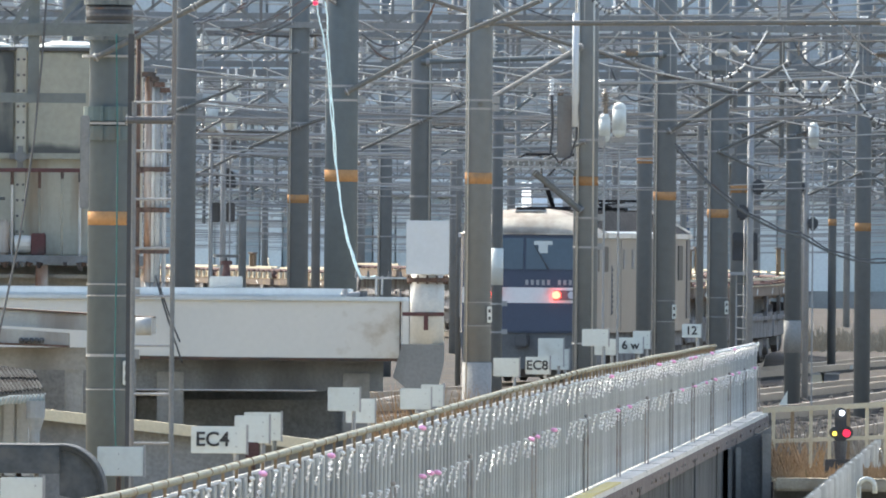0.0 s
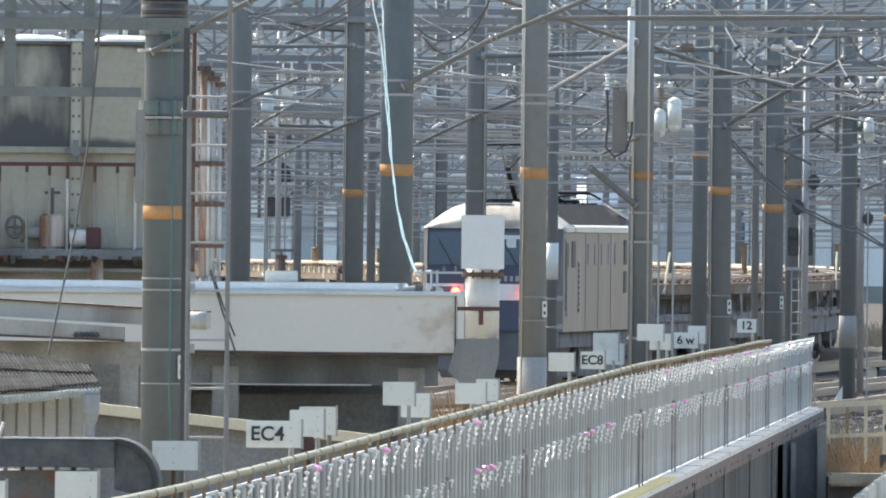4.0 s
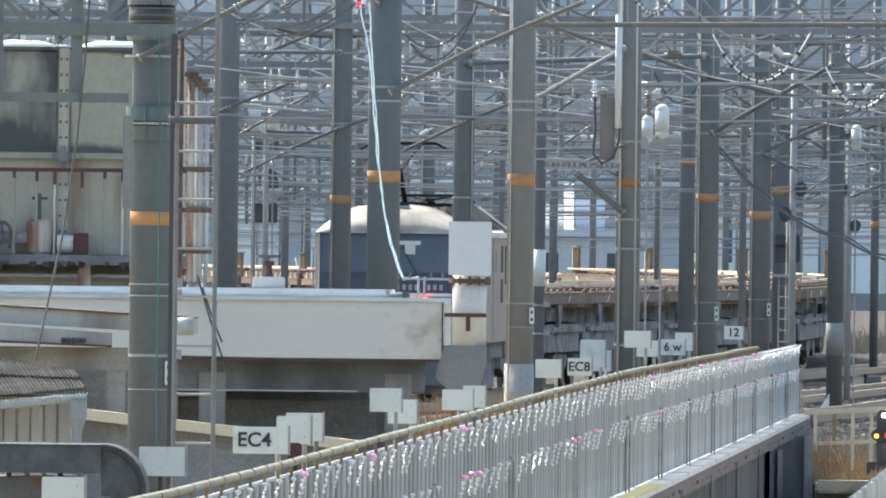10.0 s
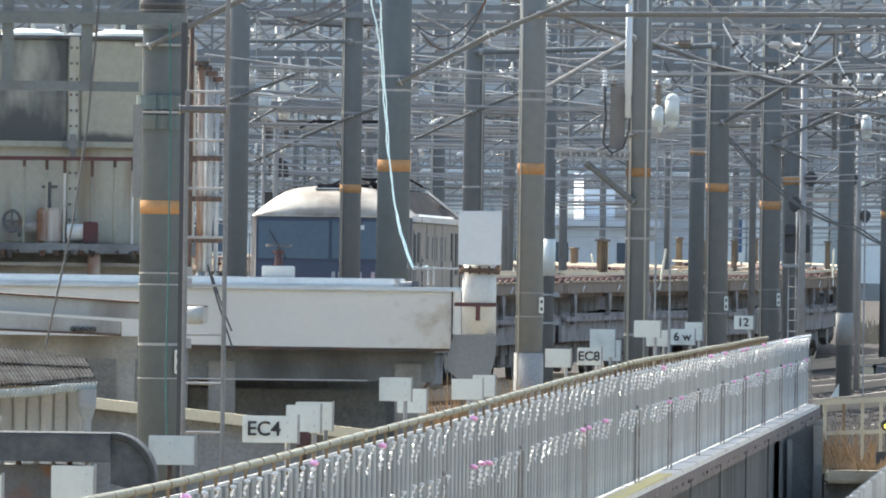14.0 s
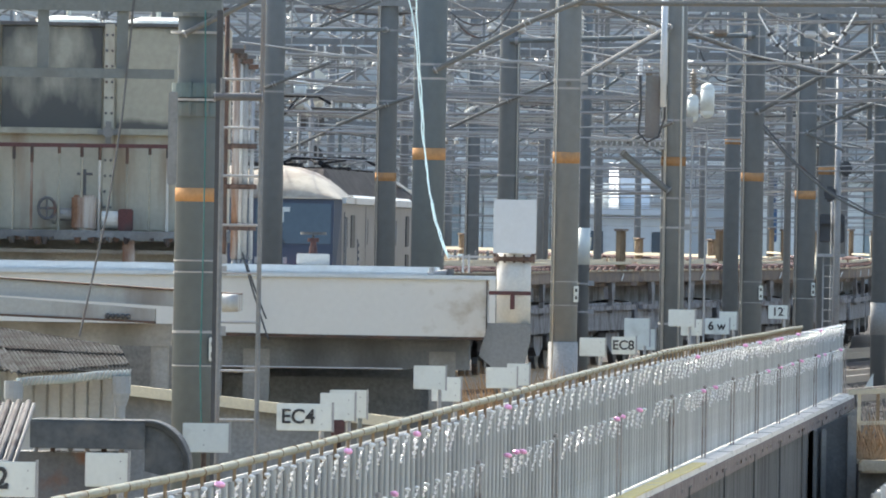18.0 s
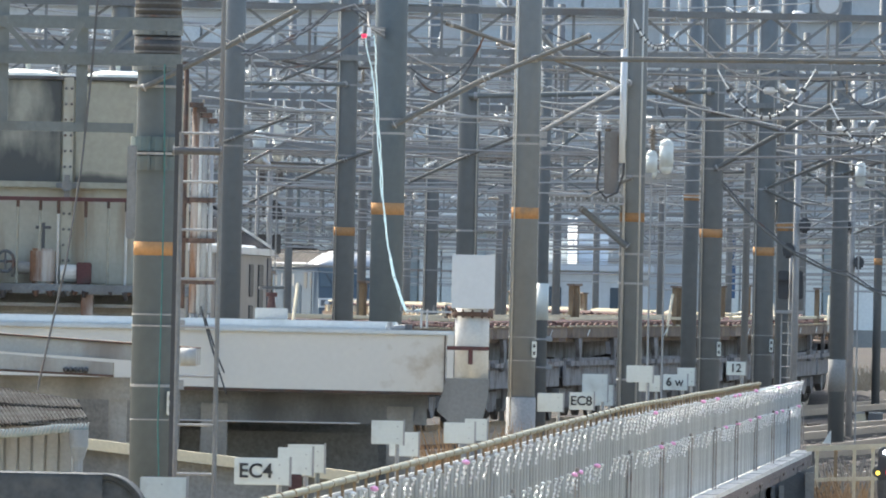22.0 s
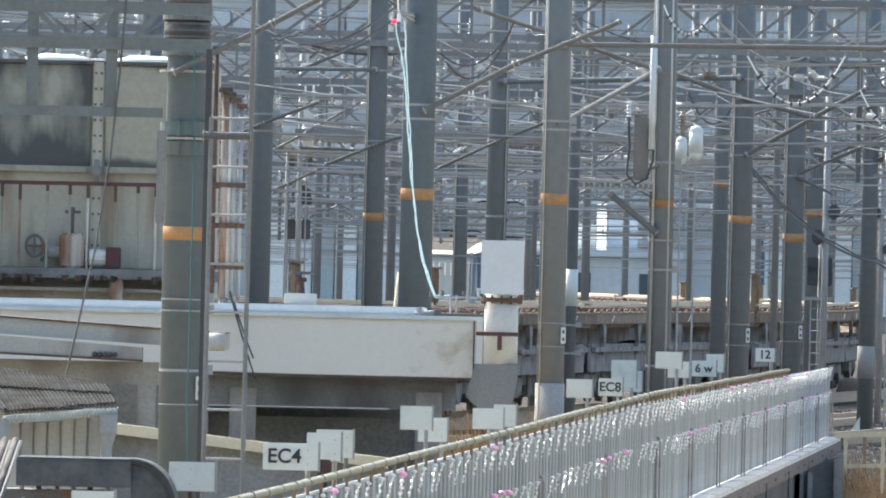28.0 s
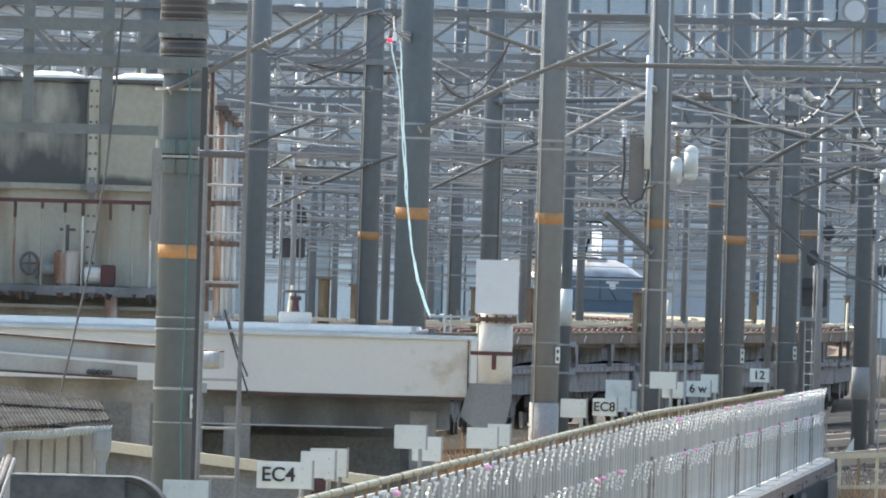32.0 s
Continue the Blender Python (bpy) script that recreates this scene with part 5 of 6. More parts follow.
for a, c in (((-3.736, 153.70, 4.591), (-3.939, 153.70, 4.260)), ((-4.455, 153.70, 4.585), (-4.144, 153.70, 4.259)), ((-5.328, 153.70, 4.577), (-4.966, 153.70, 4.252)), ((-3.274, 153.70, 4.595), (-3.580, 153.70, 4.264))):
    bm = B()
    bar(bm, a, c, 0.03, 0.05)
    part("diagonal", bm, M["green_steel"], gg)
for z in (4.266, 4.595, 3.345, 3.525):
    bm = B()
    rod(bm, (-3.096, 156.11, z - 0.065), (-3.096, 156.11, z + 0.065), 0.232, None, 20)
    for e in (-0.06, 0.1):
        box(bm, -3.096 + e - 0.012, -3.096 + e + 0.012, 155.86, 155.9, z - 0.07, z + 0.07)
    part("pole_collar", bm, M["teal_clamp"] if z < 4 else M["green_steel"], gg)
for z0, z1 in ((4.335, 4.525), (4.665, 5.15)):
    bm = B()
    rod(bm, (-3.096, 156.11, z0), (-3.096, 156.11, z1), 0.214, None, 20)
    part("dark_sleeve", bm, M["black"], gg, "", True)
    for i in range(int((z1 - z0) / 0.06)):
        bm = B()
        rod(bm, (-3.096, 156.11, z0 + 0.03 + i * 0.06), (-3.096, 156.11, z0 + 0.05 + i * 0.06), 0.219, None, 20)
        part("sleeve_rib", bm, M["dark_steel"], gg)
for z in (3.435, 4.055):
    bm = B()
    rod(bm, (-3.096, 156.11, z - 0.012), (-3.096, 156.11, z + 0.012), 0.250, None, 20)
    part("collar_flange", bm, M["galv"], gg)
bm = B()
box(bm, -3.313, -3.230, 154.10, 154.10 + 0.15, 2.636, 3.485, 0.01)
part("side_channel", bm, M["pole_steel"], gg)
bm = B()
tube(bm, [(-2.976, 153.30, 4.221), (-2.957, 153.30, 3.197), (-2.958, 153.30, 2.071), (-2.969, 153.30, 0.944), (-2.943, 153.30, 0.279)], 0.007, 6)
part("teal_cable", bm, M["teal"], gg, "thin teal cable")
bm = B()
box(bm, -2.864, -2.808, 153.10, 153.10 + 0.2, LOW, 4.219)
part("dark_duct", bm, M["black"], gg, "dark cable duct")
# number board seen at the far end of the gantry
nb = thing("number_board", (-5.055, 154.02, 4.472), "small white board with the black number 5", "sign")
bm = B()
box(bm, -0.156, 0.156, 0, 0.06, -0.177, 0.177, 0.005)
part("board", bm, M["can"], nb)
letters("number", "5", 0.182, M["ink"], nb, pose(-0.02, -0.006, -0.03, 90, 0, 0))
bm = B()
tube(bm, [(-4.951, 154.02, 4.319), (-4.933, 154.02, 4.062), (-5.024, 154.02, 3.855), (-5.203, 154.02, 3.751), (-5.383, 154.02, 3.672)], 0.019, 8)
single("black_hose", bm, M["black"], "black hose hanging from the gantry", "hose", "", "", True)
bm = B()
rod(bm, (-7.402, 224.15, LOW), (-7.422, 224.15, 4.505), 0.090, None, 14)
single("riser_pipe", bm, M["cream_light"], "white riser pipe streaked with orange rust", "pipe", "riser pipes", "", True)
# loose wire over the tank
bm = B()
tube(bm, [(-3.604, 154.04, 4.948), (-3.663, 154.04, 4.021), (-3.733, 154.04, 3.249), (-3.854, 154.04, 2.373), (-4.003, 154.04, 1.652), (-4.087, 154.04, 1.239)], 0.01, 6)
single("loose_wire", bm, M["dark_steel"], "thin dark wire hanging past the tank", "wire")
for a, c in (((-3.43, 201.9, 2.09), (-3.10, 201.9, 1.05)), ((-3.37, 201.95, 1.95), (-3.13, 201.95, 1.30))):
    bm = B()
    tube(bm, sag(a, c, 0.03, 6), 0.012, 6)
    single("loose_wire", bm, M["black"], "thin black wire from the pipes to the shelter", "wire")

# ---- low slab roof left of the stout pole ----
sl = thing("slab_canopy", (0, 0, 0), "low concrete canopy slab on a column, with a pale edge", "canopy")
d = 182.12
bm = B()
strip(bm, [(-7.319, 1.642), (-3.131, 1.433), (-3.131, 1.610), (-7.319, 1.825)], "y", d, d + 3)
part("slab", bm, M["slab"], sl)
bm = B()
strip(bm, [(-7.319, 1.411), (-4.019, 1.305), (-4.019, 1.439), (-7.319, 1.636)], "y", d - 0.12, d + 0.4)
part("fascia_strip", bm, M["slab"], sl)
bm = B()
box(bm, -7.313, -3.846, d + 0.3, d + 0.6, 1.040, 1.283)
part("beam", bm, M["concrete"], sl)
for za, zb_ in (((1.411), (1.305)),):
    bm = B()
    strip(bm, [(-7.319, za - 0.02), (-4.019, zb_ - 0.02), (-4.019, zb_ + 0.004), (-7.319, za + 0.004)], "y", d - 0.14, d + 0.4)
    part("drip_edge", bm, M["rust"], sl)
bm = B()
strip(bm, [(-7.319, 1.819), (-3.131, 1.604), (-3.131, 1.622), (-7.319, 1.837)], "y", d - 0.03, d + 3)
part("roof_lip", bm, M["rust"], sl)
bm = B()
box(bm, -4.069, -3.875, d + 0.33, d + 0.57, LOW, 1.135, 0.01)
part("column", bm, M["concrete"], sl)
bm = B()
rod(bm, (-3.266, 180.12, 1.522), (-3.097, 180.12, 1.523), 0.096, None, 16)
part("pipe_end", bm, M["siding"], sl, "dull pale pipe end", True)
for i in range(5):
    bm = B()
    bmesh.ops.create_uvsphere(bm, u_segments=8, v_segments=5, radius=0.030, matrix=Matrix.Translation((-4.529 + i * 0.055, d - 0.14, 1.357)))
    part("bolt_cap", bm, M["black"], sl)
bm = B()
strip(bm, [(-7.472, LOW), (-3.369, LOW), (-3.369, 1.125), (-7.472, 1.091)], "y", 186.13, 186.13 + 0.2)
part("back_wall", bm, M["concrete_dark"], sl)
# platform edge band
bm = B()
bar(bm, (-6.219, 172.12, 0.855), (-1.271, 172.12, 0.345), 0.3, 0.109)
single("platform_edge", bm, M["edge_cream"], "cream sloping kerb of a ramp behind the signs", "kerb", "", "structure")
bm = B()
strip(bm, [(-6.219, LOW), (-1.275, LOW), (-1.270, 0.293), (-6.219, 0.803)], "y", 172.12 + 0.05, 172.12 + 0.3)
single("ramp_wall", bm, M["concrete_dark"], "dark brown wall under the ramp kerb", "wall", "", "structure")

# ---- tiled shed ----
sd_ = thing("small_shed", (0, 0, 0), "small pale shed with an old dark sheet roof and gutter", "shed")
d = 138.09
sx0, sx1 = -5.126, -3.373
bm = B()
box(bm, sx0, sx1, d, d + 3.0, LOW, 1.012)
part("wall", bm, M["siding"], sd_)
x = sx0
while x < sx1 - 0.08:
    bm = B()
    box(bm, x + 0.008, x + 0.10, d - 0.02, d, LOW, 1.012, 0.004)
    part("siding_board", bm, M["siding"], sd_)
    x += 0.11
E0, E1, R0, R1 = Vector((-4.129, 137.2, 0.985)), Vector((-3.235, 137.5, 1.075)), Vector((-4.545, 142.5, 1.324)), Vector((-3.401, 141.0, 1.175))
L0, RL = Vector((-5.75, 141.3, 1.43)), Vector((-5.85, 144.2, 1.505))


def sheet(a, b, c, e, n, rows):
    """Corrugated roofing between the eave a-b and the ridge e-c, as n waves in overlapping rows."""
    for r in range(rows):
        f0, f1 = r / rows, min(1.0, (r + 1.06) / rows)
        for i in range(n):
            u0, u1 = i / n, (i + 1) / n
            mid = (u0 + u1) / 2
            up = Vector((0, 0, 0.02 * r + rnd.uniform(0, 0.004)))
            bm = B()
            lo, hi = [], []
            for u, z in ((u0, 0.0), ((u0 + mid) / 2, 0.021), ((u1 + mid) / 2, 0.021), (u1, 0.0)):
                p, q = a.lerp(b, u), e.lerp(c, u)
                lo.append(p.lerp(q, f0) + up + Vector((0, 0, z)))
                hi.append(p.lerp(q, f1) + up + Vector((0, 0, z)))
            va, vb = [bm.verts.new(v) for v in lo], [bm.verts.new(v) for v in hi]
            vc, vd = [bm.verts.new(v - Vector((0, 0, 0.012))) for v in lo], [bm.verts.new(v - Vector((0, 0, 0.012))) for v in hi]
            for k in range(3):
                bm.faces.new((va[k], va[k + 1], vb[k + 1], vb[k]))
                bm.faces.new((vc[k + 1], vc[k], vd[k], vd[k + 1]))
                bm.faces.new((va[k + 1], va[k], vc[k], vc[k + 1]))
            part("roof_sheet", bm, M["tile"], sd_)


sheet(E0, E1, R1, R0, 30, 2)
sheet(L0, E0, R0, RL, 26, 2)
for a, c in ((E0, R0), (R0, R1), (R0, RL)):
    bm = B()
    tube(bm, [a.lerp(c, i / 8) + Vector((0, 0, 0.03)) for i in range(9)], 0.014, 8)
    part("ridge_cap", bm, M["tile"], sd_)
bm = B()
tube(bm, [(-4.14 + 0.0908 * i, 137.18 + 0.027 * i, 0.925 + 0.0088 * i + 0.006 * math.sin(i * 1.1)) for i in range(11)], 0.036, 10)
part("gutter", bm, M["gutter"], sd_)
for i in range(30):
    bm = B()
    u = (i + 0.5) / 30
    rod(bm, (-4.14 + 0.908 * u, 137.16 + 0.27 * u, 0.895 + 0.09 * u), (-4.115 + 0.908 * u, 137.14 + 0.27 * u, 0.962 + 0.09 * u), 0.008, None, 6)
    part("gutter_clip", bm, M["siding"], sd_)
for hx, hy, hz in ((-4.165, 137.2, 0.90), (-3.30, 137.4, 0.95)):
    bm = B()
    rod(bm, (hx, hy, hz - 0.2), (hx, hy, hz - 0.1), 0.045, 0.075, 12)
    rod(bm, (hx, hy, hz - 0.1), (hx, hy, hz + 0.04), 0.078, None, 12)
    rod(bm, (hx, hy, LOW), (hx, hy, hz - 0.2), 0.04, None, 10)
    part("rain_hopper", bm, M["can"], sd_)
bm = B()
rod(bm, (-3.383, d - 0.1, LOW), (-3.320, d - 0.25, 1.005), 0.03, None, 10)
part("downpipe", bm, M["siding"], sd_)
bm = B()
box(bm, -4.398, -4.306, d - 0.06, d, LOW, 0.964, 0.006)
part("corner_post", bm, M["white"], sd_)

# barrel-topped dark cover beside the shed
bc = thing("barrel_cover", (0, 0, 0), "dark ribbed barrel-topped cover over pipework", "cover")
d = 128.09
bm = B()
cx, cz, rr = -2.890, 0.362, 0.334
arc = [(cx + rr * math.cos(a * math.pi / 20), cz + rr * 1.05 * math.sin(a * math.pi / 20)) for a in range(-2, 11)]
outer = [*arc, (-3.760, cz + rr * 1.05)]
inner = [(u - (0.02 if i < 9 else 0), z - 0.03) for i, (u, z) in enumerate(outer)]
strip(bm, [*outer, *inner[::-1]], "y", d, d + 1.6)
part("shell", bm, M["tarp"], bc)
bm = B()
strip(bm, [(cx, cz - 0.03)] + [(cx + (rr - 0.03) * math.cos(a * math.pi / 20), cz + (rr - 0.03) * 1.05 * math.sin(a * math.pi / 20)) for a in range(-2, 11)], "y", d + 0.03, d + 0.06)
part("end_cap", bm, M["tarp"], bc)
for k in range(12):
    bm = B()
    tube(bm, [(cx + rr * (1 - 0.06 * k) * math.cos(a * math.pi / 20), d - 0.012 + 0.02 * k, cz + rr * (1 - 0.06 * k) * 1.04 * math.sin(a * math.pi / 20)) for a in range(-2, 11)], 0.011, 6)
    part("rib", bm, M["tarp"], bc)
bm = B()
box(bm, -3.760, cx, d - 0.02, d + 0.02, cz + rr * 0.4, cz + rr * 1.0, 0.005)
part("front_flap", bm, M["tarp"], bc)
for k in range(6):
    bm = B()
    x = -3.724 + k * 0.13
    rod(bm, (x, d + 0.25, LOW), (x, d + 0.25, cz + rr * 0.8), 0.02, None, 8)
    part("inner_pipe", bm, M["rust"] if k % 3 == 1 else M["galv"], bc)
bm = B()
box(bm, -3.980, -3.081, d + 0.2, d + 1.3, LOW, 0.466)
part("pipe_stand", bm, M["dark_steel"], bc)
# corrugated lean-to
lt = thing("lean_to", (0, 0, 0), "lean-to with a pale corrugated roof", "lean-to")
d = 120.08
for i in range(12):
    x = -4.52 + i * 0.0725
    bm = B()
    rod(bm, (x, d, 0.325), (x + 0.120, d + 2.2, 0.886), 0.022, None, 10)
    part("roof_rib", bm, M["old_iron"], lt, "", True)
    # black rods between the ribs, added to paint the shade there
    bm = B()
    rod(bm, (x + 0.036, d - 0.01, 0.308), (x + 0.156, d + 2.19, 0.869), 0.017, None, 8)
    part("roof_shade", bm, M["black"], lt, "", True)
bm = B()
box(bm, -4.333, -3.691, d + 0.1, d + 1.1, LOW, 0.485)
part("body", bm, M["concrete_dark"], lt)


# ---- signs behind the fence ----
def sign(x0, x1, y, z0, z1, text="", label="", post=M["galv"], offs=0.8):
    w, h = x1 - x0, z1 - z0
    s = thing("stop_sign", ((x0 + x1) / 2, y, LOW if y < 236.16 else YARD), label or "blank white board on a thin post", "sign", "stop boards beside the track")
    zb = LOW if y < 236.16 else YARD
    bm = B()
    box(bm, -w / 2, w / 2, 0, 0.018, z0 - zb, z1 - zb, 0.006)
    part("board", bm, M["white"], s)
    for k in (offs,):
        bm = B()
        rod(bm, (w * (k - 0.5), 0.045, 0), (w * (k - 0.5), 0.045, z1 - zb), 0.022, None, 8)
        part("post", bm, post, s)
    bm = B()
    box(bm, w / 2 - 0.012, w / 2 + 0.008, -0.008, 0.03, z0 - zb - 0.01, z1 - zb + 0.015)
    part("edge_frame", bm, M["galv"], s)
    for zz_ in (0.25, 0.75):
        bm = B()
        rod(bm, (w * (offs - 0.5), -0.008, z0 - zb + h * zz_), (w * (offs - 0.5), 0, z0 - zb + h * zz_), 0.006, None, 8)
        part("bolt", bm, M["galv"], s)
    if text:
        letters("lettering", text, h * (0.74 if len(text) == 3 else 0.86), M["ink"], s, pose(-w * {"EC4": 0.12, "2": 0.26}.get(text, 0.03), -0.01, (z0 + z1) / 2 - zb, 90, 0, 0))
    return s


sign(-2.162, -1.674, 146.10, 0.492, 0.726, "EC4", "white stop board lettered EC4 in black")
bm = B()
box(bm, -0.06, 0.06, -0.05, 0.05, 0, 0.2, 0.01)
rod(bm, (0, 0, -1.0), (0, 0, 0.0), 0.03, None, 8)
ob = single("cable_box", bm, M["maroon"], "small dark maroon cable box on a stub post", "box")
ob.location = (-1.71, 153.2, 0.33)
bm = B()
rod(bm, (0, 0, LOW - 0.45), (0, 0, 0), 0.03, None, 8)
part("stub_post", bm, M["dark_steel"], ob)
sign(-1.885, -1.561, 154.10, 0.513, 0.765)
sign(-1.868, -1.510, 160.11, 0.488, 0.755, "", "", M["green_steel"])
sign(-2.849, -2.456, 140.09, 0.354, 0.597, "", "", M["rust"], 0.45)
sign(-3.234, -2.911, 124.08, 0.261, 0.510, "", "blank white board on a bracket post")
sign(-3.803, -3.470, 120.08, 0.227, 0.480, "2", "white stop board with the black number 2")
sign(-1.241, -0.884, 184.12, 0.611, 0.869)
sign(-1.077, -0.740, 190.13, 0.439, 0.712)
sign(-0.478, -0.115, 194.13, 0.570, 0.810)
sign(-0.242, 0.028, 197.13, 0.585, 0.842)
sign(0.680, 1.031, 224.15, 0.817, 1.064)
sign(1.116, 1.448, 226.15, 0.841, 1.075, "EC8", "white stop board lettered EC8 in black")
sign(1.383, 1.758, 244.16, 0.885, 1.284)
sign(1.585, 1.885, 250.17, 0.803, 1.113)
sign(1.961, 2.341, 237.36, 1.194, 1.432)
sign(2.142, 2.452, 237.96, 1.067, 1.297)
sign(2.590, 2.954, 248.17, 1.061, 1.293, "6 w", "white stop board lettered 6 w in black")
sign(2.864, 3.136, 254.17, 1.111, 1.383)
sign(3.573, 3.868, 252.17, 1.292, 1.494, "12", "small white board with the black number 12")

# ---- signal masts with round lamps and pole boxes ----
def lamp_mast(x, y, w, zs, label="thin mast with round black signal heads", big=1.0):
    t = thing("signal_mast", (x, y, YARD), label, "signal", "signal masts")
    zs = [z - YARD for z in zs]
    bm = B()
    rod(bm, (0, 0, 0), (0, 0, zs[0] + 2.5), w / 2, w / 2 * 0.8, 12)
    part("mast", bm, M["galv"], t, "", True)
    for i, z in enumerate(zs):
        s = (-1) ** i * 0.14 * (1.0 if big == 1.0 else 0.8)
        bm = B()
        box(bm, s - 0.09 * big, s + 0.09 * big, -0.1, 0.06, z - 0.15 * big, z + 0.12 * big, 0.04)
        rod(bm, (s, -0.14, z), (s, -0.1, z), 0.11 * big, None, 16)
        part("signal_head", bm, M["black"], t)
        bm = B()
        rod(bm, (0, 0, z - 0.02), (s, 0, z - 0.02), 0.025, None, 8)
        part("bracket", bm, M["galv"], t)
    return t


sm = thing("signal_mast", (-4.325, 332.0, YARD), "pale signal mast with a white screen and dark heads", "signal", "signal masts")
zs = lambda z: z - YARD
bm = B()
rod(bm, (0, 0, 0), (0, 0, zs(6.95)), 0.062, 0.05, 12)
part("mast", bm, M["galv"], sm, "", True)
bm = B()
strip(bm, [(-0.27, zs(5.0)), (-0.1, zs(4.93)), (0.1, zs(4.93)), (0.24, zs(5.05)), (0.30, zs(5.5)), (0.27, zs(5.72)), (0.15, zs(5.84)), (-0.12, zs(5.84)), (-0.26, zs(5.7))], "y", 0.12, 0.16)
part("screen", bm, M["white"], sm, "long pale rounded screen")
for a, c, z0, z1 in ((-0.24, -0.1, 4.68, 4.97), (0.1, 0.25, 4.7, 4.96)):
    bm = B()
    box(bm, a, c, 0.1, 0.24, zs(z0), zs(z1), 0.02)
    part("signal_head", bm, M["old_iron"], sm)
bm = B()
strip(bm, [(0.05, zs(3.98)), (0.25, zs(3.98)), (0.25, zs(4.12)), (0.2, zs(4.28)), (0.11, zs(4.36)), (0.05, zs(4.36))], "y", 0.08, 0.26)
part("signal_head", bm, M["black"], sm)
bm = B()
box(bm, -0.15, -0.09, 0.08, 0.2, zs(4.0), zs(4.24), 0.015)
part("lamp_box", bm, M["old_iron"], sm)
for a, c in ((-0.25, -0.05), (0.06, 0.235)):
    bm = B()
    box(bm, a, c, 0.08, 0.28, zs(3.3), zs(3.69), 0.02)
    part("signal_head", bm, M["old_iron"], sm)
for z in (2.9, 3.27, 3.72, 4.42, 4.9):
    bm = B()
    bar(bm, (-0.22, 0.03, zs(z)), (0.2, 0.03, zs(z)), 0.03, 0.03)
    part("bracket", bm, M["galv"], sm)
for x in (-0.24,):
    bm = B()
    rod(bm, (x, 0.3, 0), (x, 0.3, zs(5.1)), 0.045, None, 10)
    part("side_tube", bm, M["pole_steel"], sm, "", True)
lamp_mast(5.447, 300.20, 0.130, (3.881, 3.430))
sm = thing("signal_mast", (5.410, 304.21, YARD), "grey signal mast with two black heads, platform and ladder", "signal", "signal masts")
k = 0.010
zs = lambda z: z - YARD
for x in (-11, 14):
    bm = B()
    box(bm, (x - 10) * k, (x + 10) * k, -0.2, -0.08, zs(2.566), zs(3.074), 0.02)
    part("signal_head", bm, M["black"], sm)
    bm = B()
    box(bm, (x - 7) * k, (x + 7) * k, -0.34, -0.2, zs(2.891), zs(2.932), 0.004)
    part("hood", bm, M["black"], sm)
bm = B()
rod(bm, (3 * k, 0, 0), (3 * k, 0, zs(3.349)), 4 * k, None, 12)
part("mast", bm, M["pole_steel"], sm, "", True)
bm = B()
box(bm, -25 * k, 27 * k, -0.25, 0.15, zs(2.302), zs(2.363), 0.006)
part("platform", bm, M["galv"], sm)
for x in (-25, 27):
    bm = B()
    rod(bm, (x * k, -0.2, zs(2.333)), (x * k, -0.2, zs(2.891)), 0.012, None, 6)
    part("guard_rail", bm, M["galv"], sm)
for x in (-13, 9):
    bm = B()
    rod(bm, (x * k, -0.1, 0), (x * k, -0.1, zs(2.333)), 0.016, None, 6)
    part("ladder_upright", bm, M["galv"], sm)
for i in range(13):
    bm = B()
    rod(bm, (-13 * k, -0.1, 0.25 + i * 0.2), (9 * k, -0.1, 0.25 + i * 0.2), 0.01, None, 6)
    part("rung", bm, M["galv"], sm)
lamp_mast(7.513, 350.24, 0.140, (5.166, 4.230, 3.469))
for x, y, h in ((-4.529, 330.0, 0.662), (-4.180, 331.0, 0.531), (2.338, 246.17, 0.42), (2.56, 247.17, 0.52), (6.998, 320.22, 0.492)):
    zc = (4.347 if x < 2.4 else 4.475) if x > 0 and y < 260 else (5.373 if x < 0 else 4.989)
    t = thing("pole_transformer", (x, y, zc), "white rounded transformer can high among the poles", "transformer", "transformer cans")
    r = h * 0.2
    bm = B()
    rod(bm, (0, 0, -h / 2 + r), (0, 0, h / 2 - r), r, None, 14)
    bmesh.ops.create_uvsphere(bm, u_segments=14, v_segments=8, radius=r, matrix=Matrix.Translation((0, 0, h / 2 - r)))
    bmesh.ops.create_uvsphere(bm, u_segments=14, v_segments=8, radius=r, matrix=Matrix.Translation((0, 0, -h / 2 + r)))
    part("can", bm, M["white"], t, "", True)
    bm = B()
    bar(bm, (-0.3, 0.1, -h / 2 - 0.03), (0.3, 0.1, -h / 2 - 0.03), 0.06, 0.05)
    part("shelf", bm, M["galv"], t)
    bm = B()
    rod(bm, (0, 0.16, (YARD if y > 236.16 else LOW) - zc), (0, 0.16, h / 2), 0.016, None, 10)
    part("post", bm, M["galv"], t)
bm = B()
for i in range(5):
    rod(bm, (0, 0, i * 0.045), (0, 0, i * 0.045 + 0.028), 0.072, 0.05, 14)
rod(bm, (0, 0, -0.15), (0, 0, 0.26), 0.03, None, 8)
ob = single("bushing_stack", bm, M["porcelain_brown"], "cream-brown ribbed porcelain stack on a transformer can", "insulator", "", "", True)
ob.location = (2.349, 246.17, 4.66)
bx = thing("switch_box", (1.688, 238.16, 4.275), "grey switch box with a looped black cable on a pole", "switch box")
k = 0.008
bm = B()
box(bm, -12 * k, 14 * k, -0.15, 0.1, -55 * k, 55 * k, 0.015)
part("body", bm, M["pole_steel"], bx)
bm = B()
